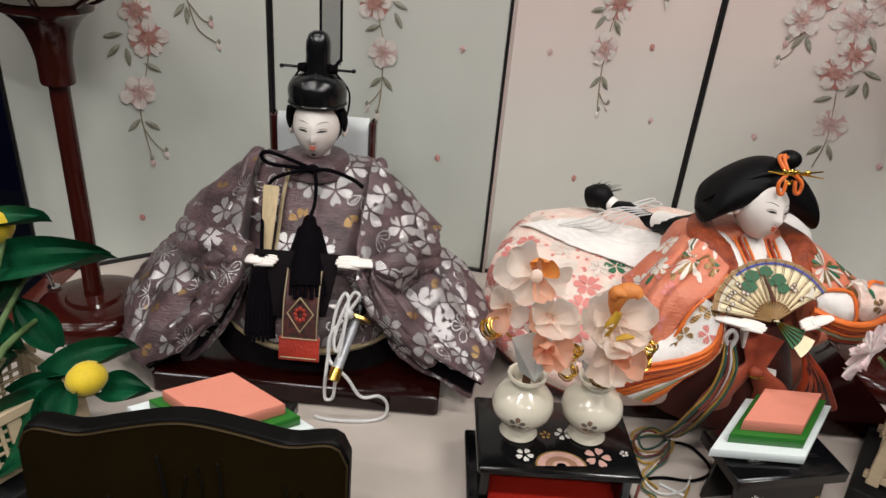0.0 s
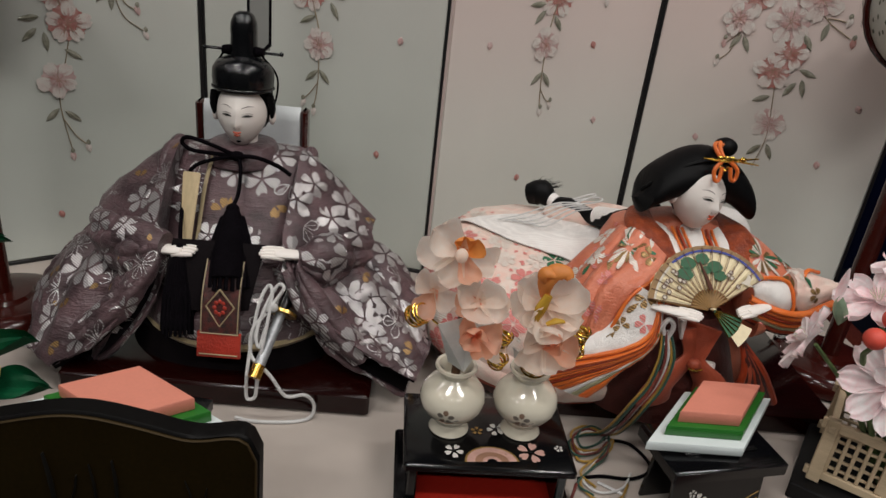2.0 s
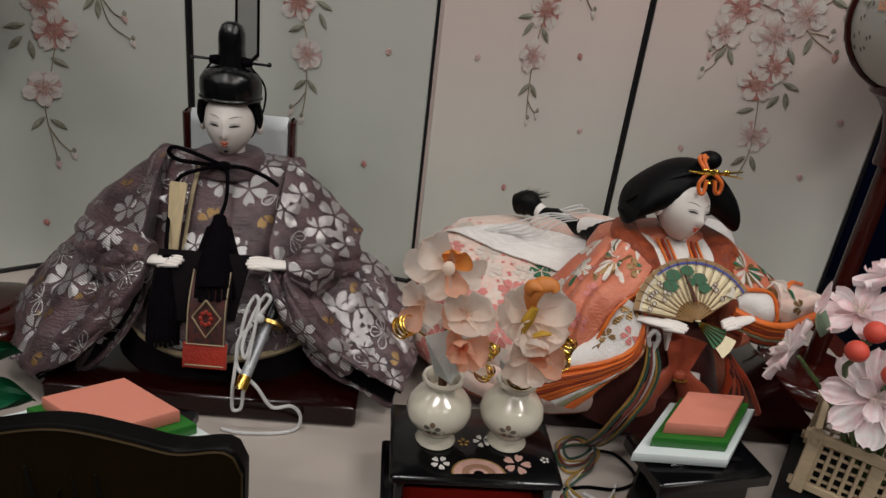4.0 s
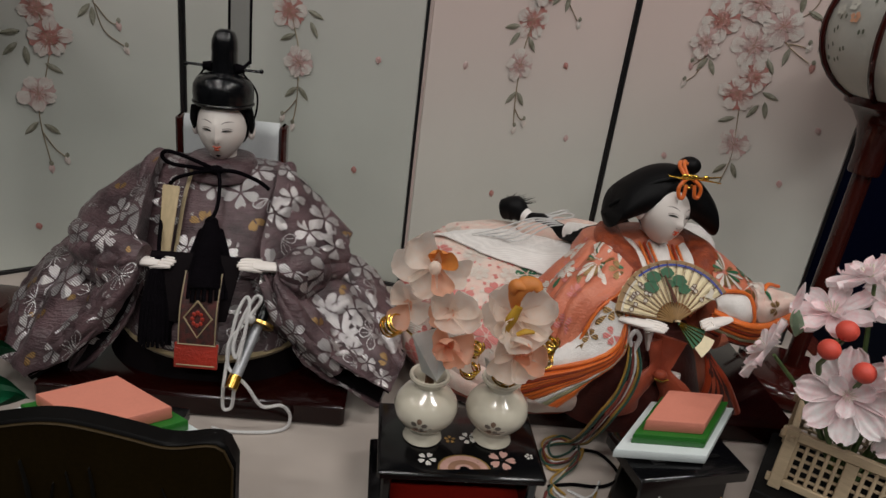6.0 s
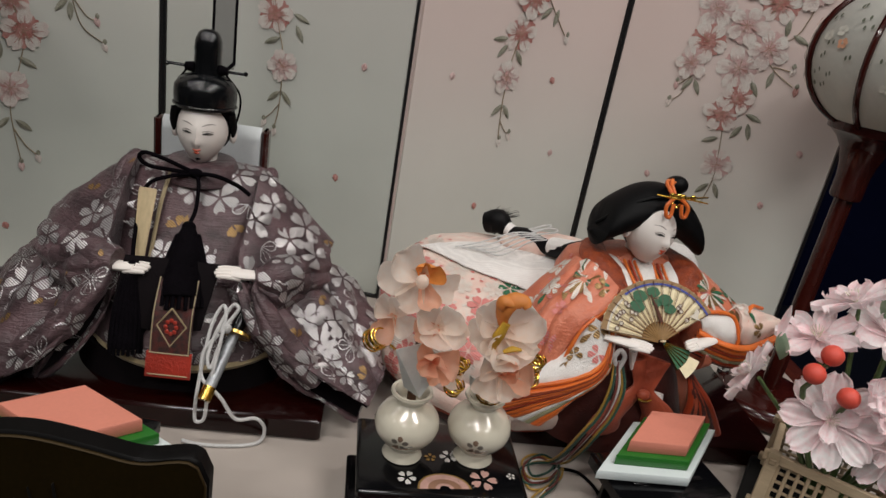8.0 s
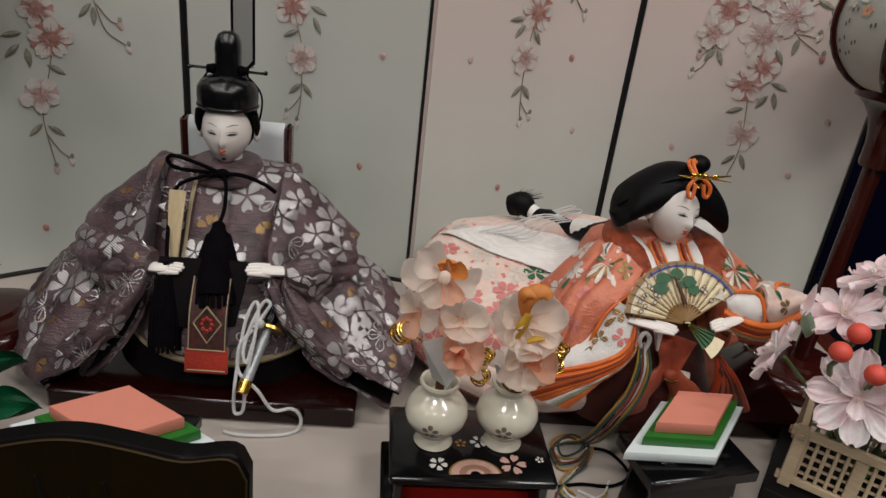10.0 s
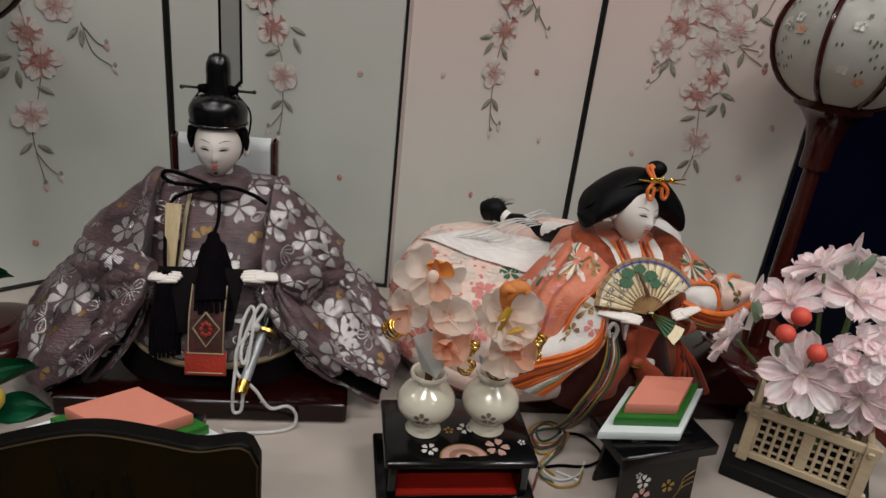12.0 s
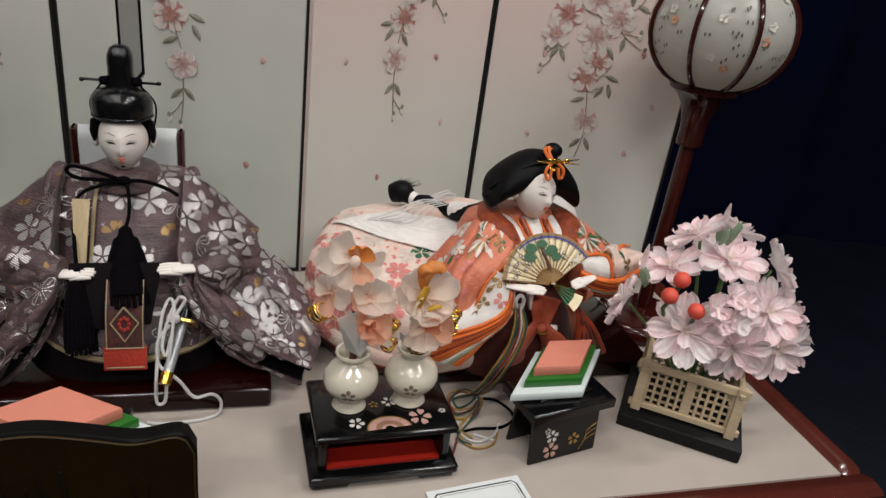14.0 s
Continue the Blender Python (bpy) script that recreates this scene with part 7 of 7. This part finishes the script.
A0, A1, R1 = -1.48, 0.98, 0.0500
bm = bm_new()
rows = []
for j in range(2 * N + 1):
    a = A0 + (A1 - A0) * j / (2 * N)
    y = -0.0009 if j % 2 else 0.0006
    rows.append([fan_pt(0.016, a, y), fan_pt(0.034, a, y), fan_pt(R1 * (1.0 if j % 2 else 0.975), a, y), fan_pt(R1 * (1.0 if j % 2 else 0.975), a, y + 0.0005), fan_pt(0.016, a, y + 0.0005)])
skin(bm, rows)
leaf = part("leaf", bm, FAN_GOLD, fan, "pleated gilded paper", False)
for j in range(N + 1):
    a = A0 + (A1 - A0) * j / N
    bm = bm_new()
    tube(bm, [fan_pt(0.002, a, 0.001), fan_pt(R1 * 0.97, a, 0.001)], [0.0012, 0.0005], 0, 6)
    part("stick", bm, FAN_WOOD, fan)
BLUE = surface("blue_fan_paint", (0.03, 0.05, 0.30), 0.5)
FAN_GREEN = surface("green_fan_paint", (0.012, 0.115, 0.040), 0.5, vary=0.2, scale=120)
FAN_BROWN = surface("brown_fan_paint", (0.11, 0.035, 0.02), 0.5)
FAN_WHITE = surface("white_fan_paint", (0.66, 0.60, 0.50), 0.5)
bm = bm_new()


def band(r0, r1, a0, a1, mat, y=-0.0016):
    n = 14
    skin(bm, [[fan_pt(r0, a0 + (a1 - a0) * i / n, y) for i in range(n + 1)], [fan_pt(r1, a0 + (a1 - a0) * i / n, y) for i in range(n + 1)]], mat, False, False)


band(0.0435, 0.0452, A0, A0 + 0.65, 3)
band(0.0452, 0.0468, A0, A0 + 0.65, 4)
band(0.0448, 0.0465, -0.75, A1, 0)
band(0.0468, 0.0497, A0, A1, 4, -0.0013)
for x, z, r in ((-0.011, 0.034, 0.0060), (0.000, 0.0385, 0.0055), (0.010, 0.033, 0.0060), (-0.013, 0.0255, 0.0062), (0.014, 0.0265, 0.0050), (0.003, 0.030, 0.0040)):
    bm.faces.new([bm.verts.new(V((x - 0.008 + r * math.cos(TAU * i / 14) * (1 + 0.1 * math.cos(3 * i)), -0.0022 - 0.0001 * (x > 0), z + 0.8 * r * math.sin(TAU * i / 14)))) for i in range(14)]).material_index = 1
tube(bm, [(-0.001, -0.0026, 0.015), (-0.005, -0.0026, 0.025), (-0.008, -0.0026, 0.031), (-0.010, -0.0026, 0.036)], [0.0016, 0.0006], 2, 6, 10)
rnd = random.Random(6)
for k in range(16):
    a = A0 + 0.08 + 0.7 * rnd.random() if k < 11 else A1 - 0.12 - 0.5 * rnd.random()
    r = rnd.uniform(0.024, 0.044)
    c = fan_pt(r, a, -0.0024)
    q = 0.0018
    tube(bm, [c + V((q * math.cos(t), 0, q * math.sin(t))) for t in (0, 1.05, 2.1, 3.14, 4.2, 5.25, 6.28)], 0.0003, 2, 5)
    bm.faces.new([bm.verts.new(c + V((q * math.cos(t), 0.0002, q * math.sin(t)))) for t in (0, 1.05, 2.1, 3.14, 4.2, 5.25)]).material_index = 3
bm.faces.new([bm.verts.new(V(p)) for p in ((0.022, -0.0027, 0.022), (0.026, -0.0027, 0.025), (0.028, -0.0027, 0.030), (0.0305, -0.0027, 0.026), (0.029, -0.0027, 0.022), (0.032, -0.0027, 0.0195))]).material_index = 3
for j in range(N + 1):
    a = A0 + (A1 - A0) * j / N
    tube(bm, [fan_pt(0.016, a, -0.0021), fan_pt(R1 * 0.97, a, -0.0021)], 0.00028, 2, 5)
part("painting", bm, [BLUE, FAN_GREEN, FAN_BROWN, FAN_WHITE, FAN_WOOD], leaf, "green pine, white crane and blue band", False)
bm = bm_new()
band(0.002, 0.024, 1.75, 2.60, 0, -0.0020)
for k in range(6):
    tube(bm, [fan_pt(0.003, 1.78 + 0.16 * k, -0.0024), fan_pt(0.024, 1.78 + 0.16 * k, -0.0024)], 0.0004, 1, 5)
part("lower_sticks", bm, [FAN_GREEN, GOLD], fan, "green painted lower sticks with gold lines", False)
bm = bm_new()
band(0.0240, 0.0330, 1.95, 2.50, 0, -0.0026)
lathe(bm, [(0.0022, -0.0005), (0.0022, 0.0005)], (0.0, -0.0040, 0.0), 12)
part("guard_end", bm, FAN_GOLD, fan, "gilt guard end", False)

# ---- twisted cords that hang from her hand and lie in a heap ----
CORDS = (("gold_cord", cloth("ochre_cord", (0.42, 0.24, 0.03), 3000, 0.6, 0.2, 0.2, 0.9)), ("green_cord", cloth("dark_green_cord", (0.012, 0.07, 0.045), 3000, 0.6, 0.2, 0.2, 0.9)),
         ("maroon_cord", cloth("maroon_cord", (0.16, 0.02, 0.012), 3000, 0.6, 0.2, 0.2, 0.9)), ("white_cord", WHITE_CORD), ("black_cord", BLACK_SILK))
cords = thing("cord_bundle", (0.205, 0.425, 0.0), "bundle of twisted coloured cords hanging to the platform", "cords")
CB = V((0.205, 0.425, 0.0))
rnd = random.Random(17)
for k, (nm, q) in enumerate(CORDS[:4] + (CORDS[0], CORDS[1])):
    o = V((0.0019 * (k - 2) + 0.0006 * math.sin(k * 5), -0.0012 * (k % 3), 0.0012 * math.sin(k * 3)))
    d = V((0.0012 * (k - 2), 0.0024 * (k - 2), 0.0008 * (k % 3)))
    hang = [V((0.213, 0.4165, 0.108)) + o * 0.5, V((0.2145, 0.4105, 0.090)) + o, V((0.2110, 0.4085, 0.070)) + o * 1.1, V((0.2035, 0.4085, 0.053)) + o * 1.2, V((0.1985, 0.4180, 0.028)) + o * 1.2, V((0.196, 0.4340, 0.006)) + o]
    heap_line = [(0.183, 0.438), (0.171, 0.428), (0.173, 0.412), (0.188, 0.416), (0.198, 0.428), (0.193, 0.414), (0.182, 0.402), (0.170, 0.386), (0.178, 0.374), (0.195, 0.378), (0.206, 0.392)]
    pts = hang + [V((x + 0.002 * math.sin(k * 4 + n), y + 0.002 * math.cos(k * 3 + n), 0.0018)) + d for n, (x, y) in enumerate(heap_line[:11 - 2 * (k % 3)])]
    bm = bm_new()
    tube(bm, [p - CB for p in pts], 0.0009, 0, 8, 110)
    part(nm, bm, q, cords)
bm = bm_new()
tube(bm, [V(p) - CB for p in ((0.213, 0.4155, 0.104), (0.2095, 0.4145, 0.112), (0.212, 0.4135, 0.118), (0.216, 0.4135, 0.113), (0.2150, 0.4145, 0.104), (0.2125, 0.4130, 0.099))], 0.0016, 0, 8, 26)
part("white_cord", bm, WHITE_CORD, cords, "white cord knot at the hand")
bm = bm_new()
tube(bm, [V(p) - CB for p in ((0.168, 0.388, 0.0016), (0.185, 0.392, 0.0016), (0.208, 0.392, 0.0016), (0.224, 0.405, 0.0016), (0.215, 0.428, 0.0016), (0.195, 0.432, 0.0016))], 0.0012, 0, 8, 40)
part("black_cord", bm, BLACK_SILK, cords)
# red thread end under the vase table
bm = bm_new()
tube(bm, [(0.163, 0.374, 0.010), (0.159, 0.366, 0.003), (0.153, 0.357, 0.0012), (0.149, 0.352, 0.0012)], 0.0011, 0, 6, 10)
tagged(finish("red_thread", bm, CORDS[2][1], (0.155, 0.36, 0)), "loose dark red thread end on the platform", "thread")
# clear tie ends
bm = bm_new()
box(bm, -0.010, 0.010, -0.0012, 0.0012, 0, 0.0006, 0, pose(0.190, 0.381, 0.0008, 0, 0, -32))
tagged(finish("plastic_tie", bm, surface("clear_plastic", (0.75, 0.75, 0.75), 0.08, coat=1.0, bump=0), (0.190, 0.381, 0)), "glossy clear plastic tie end on the platform", "tie")
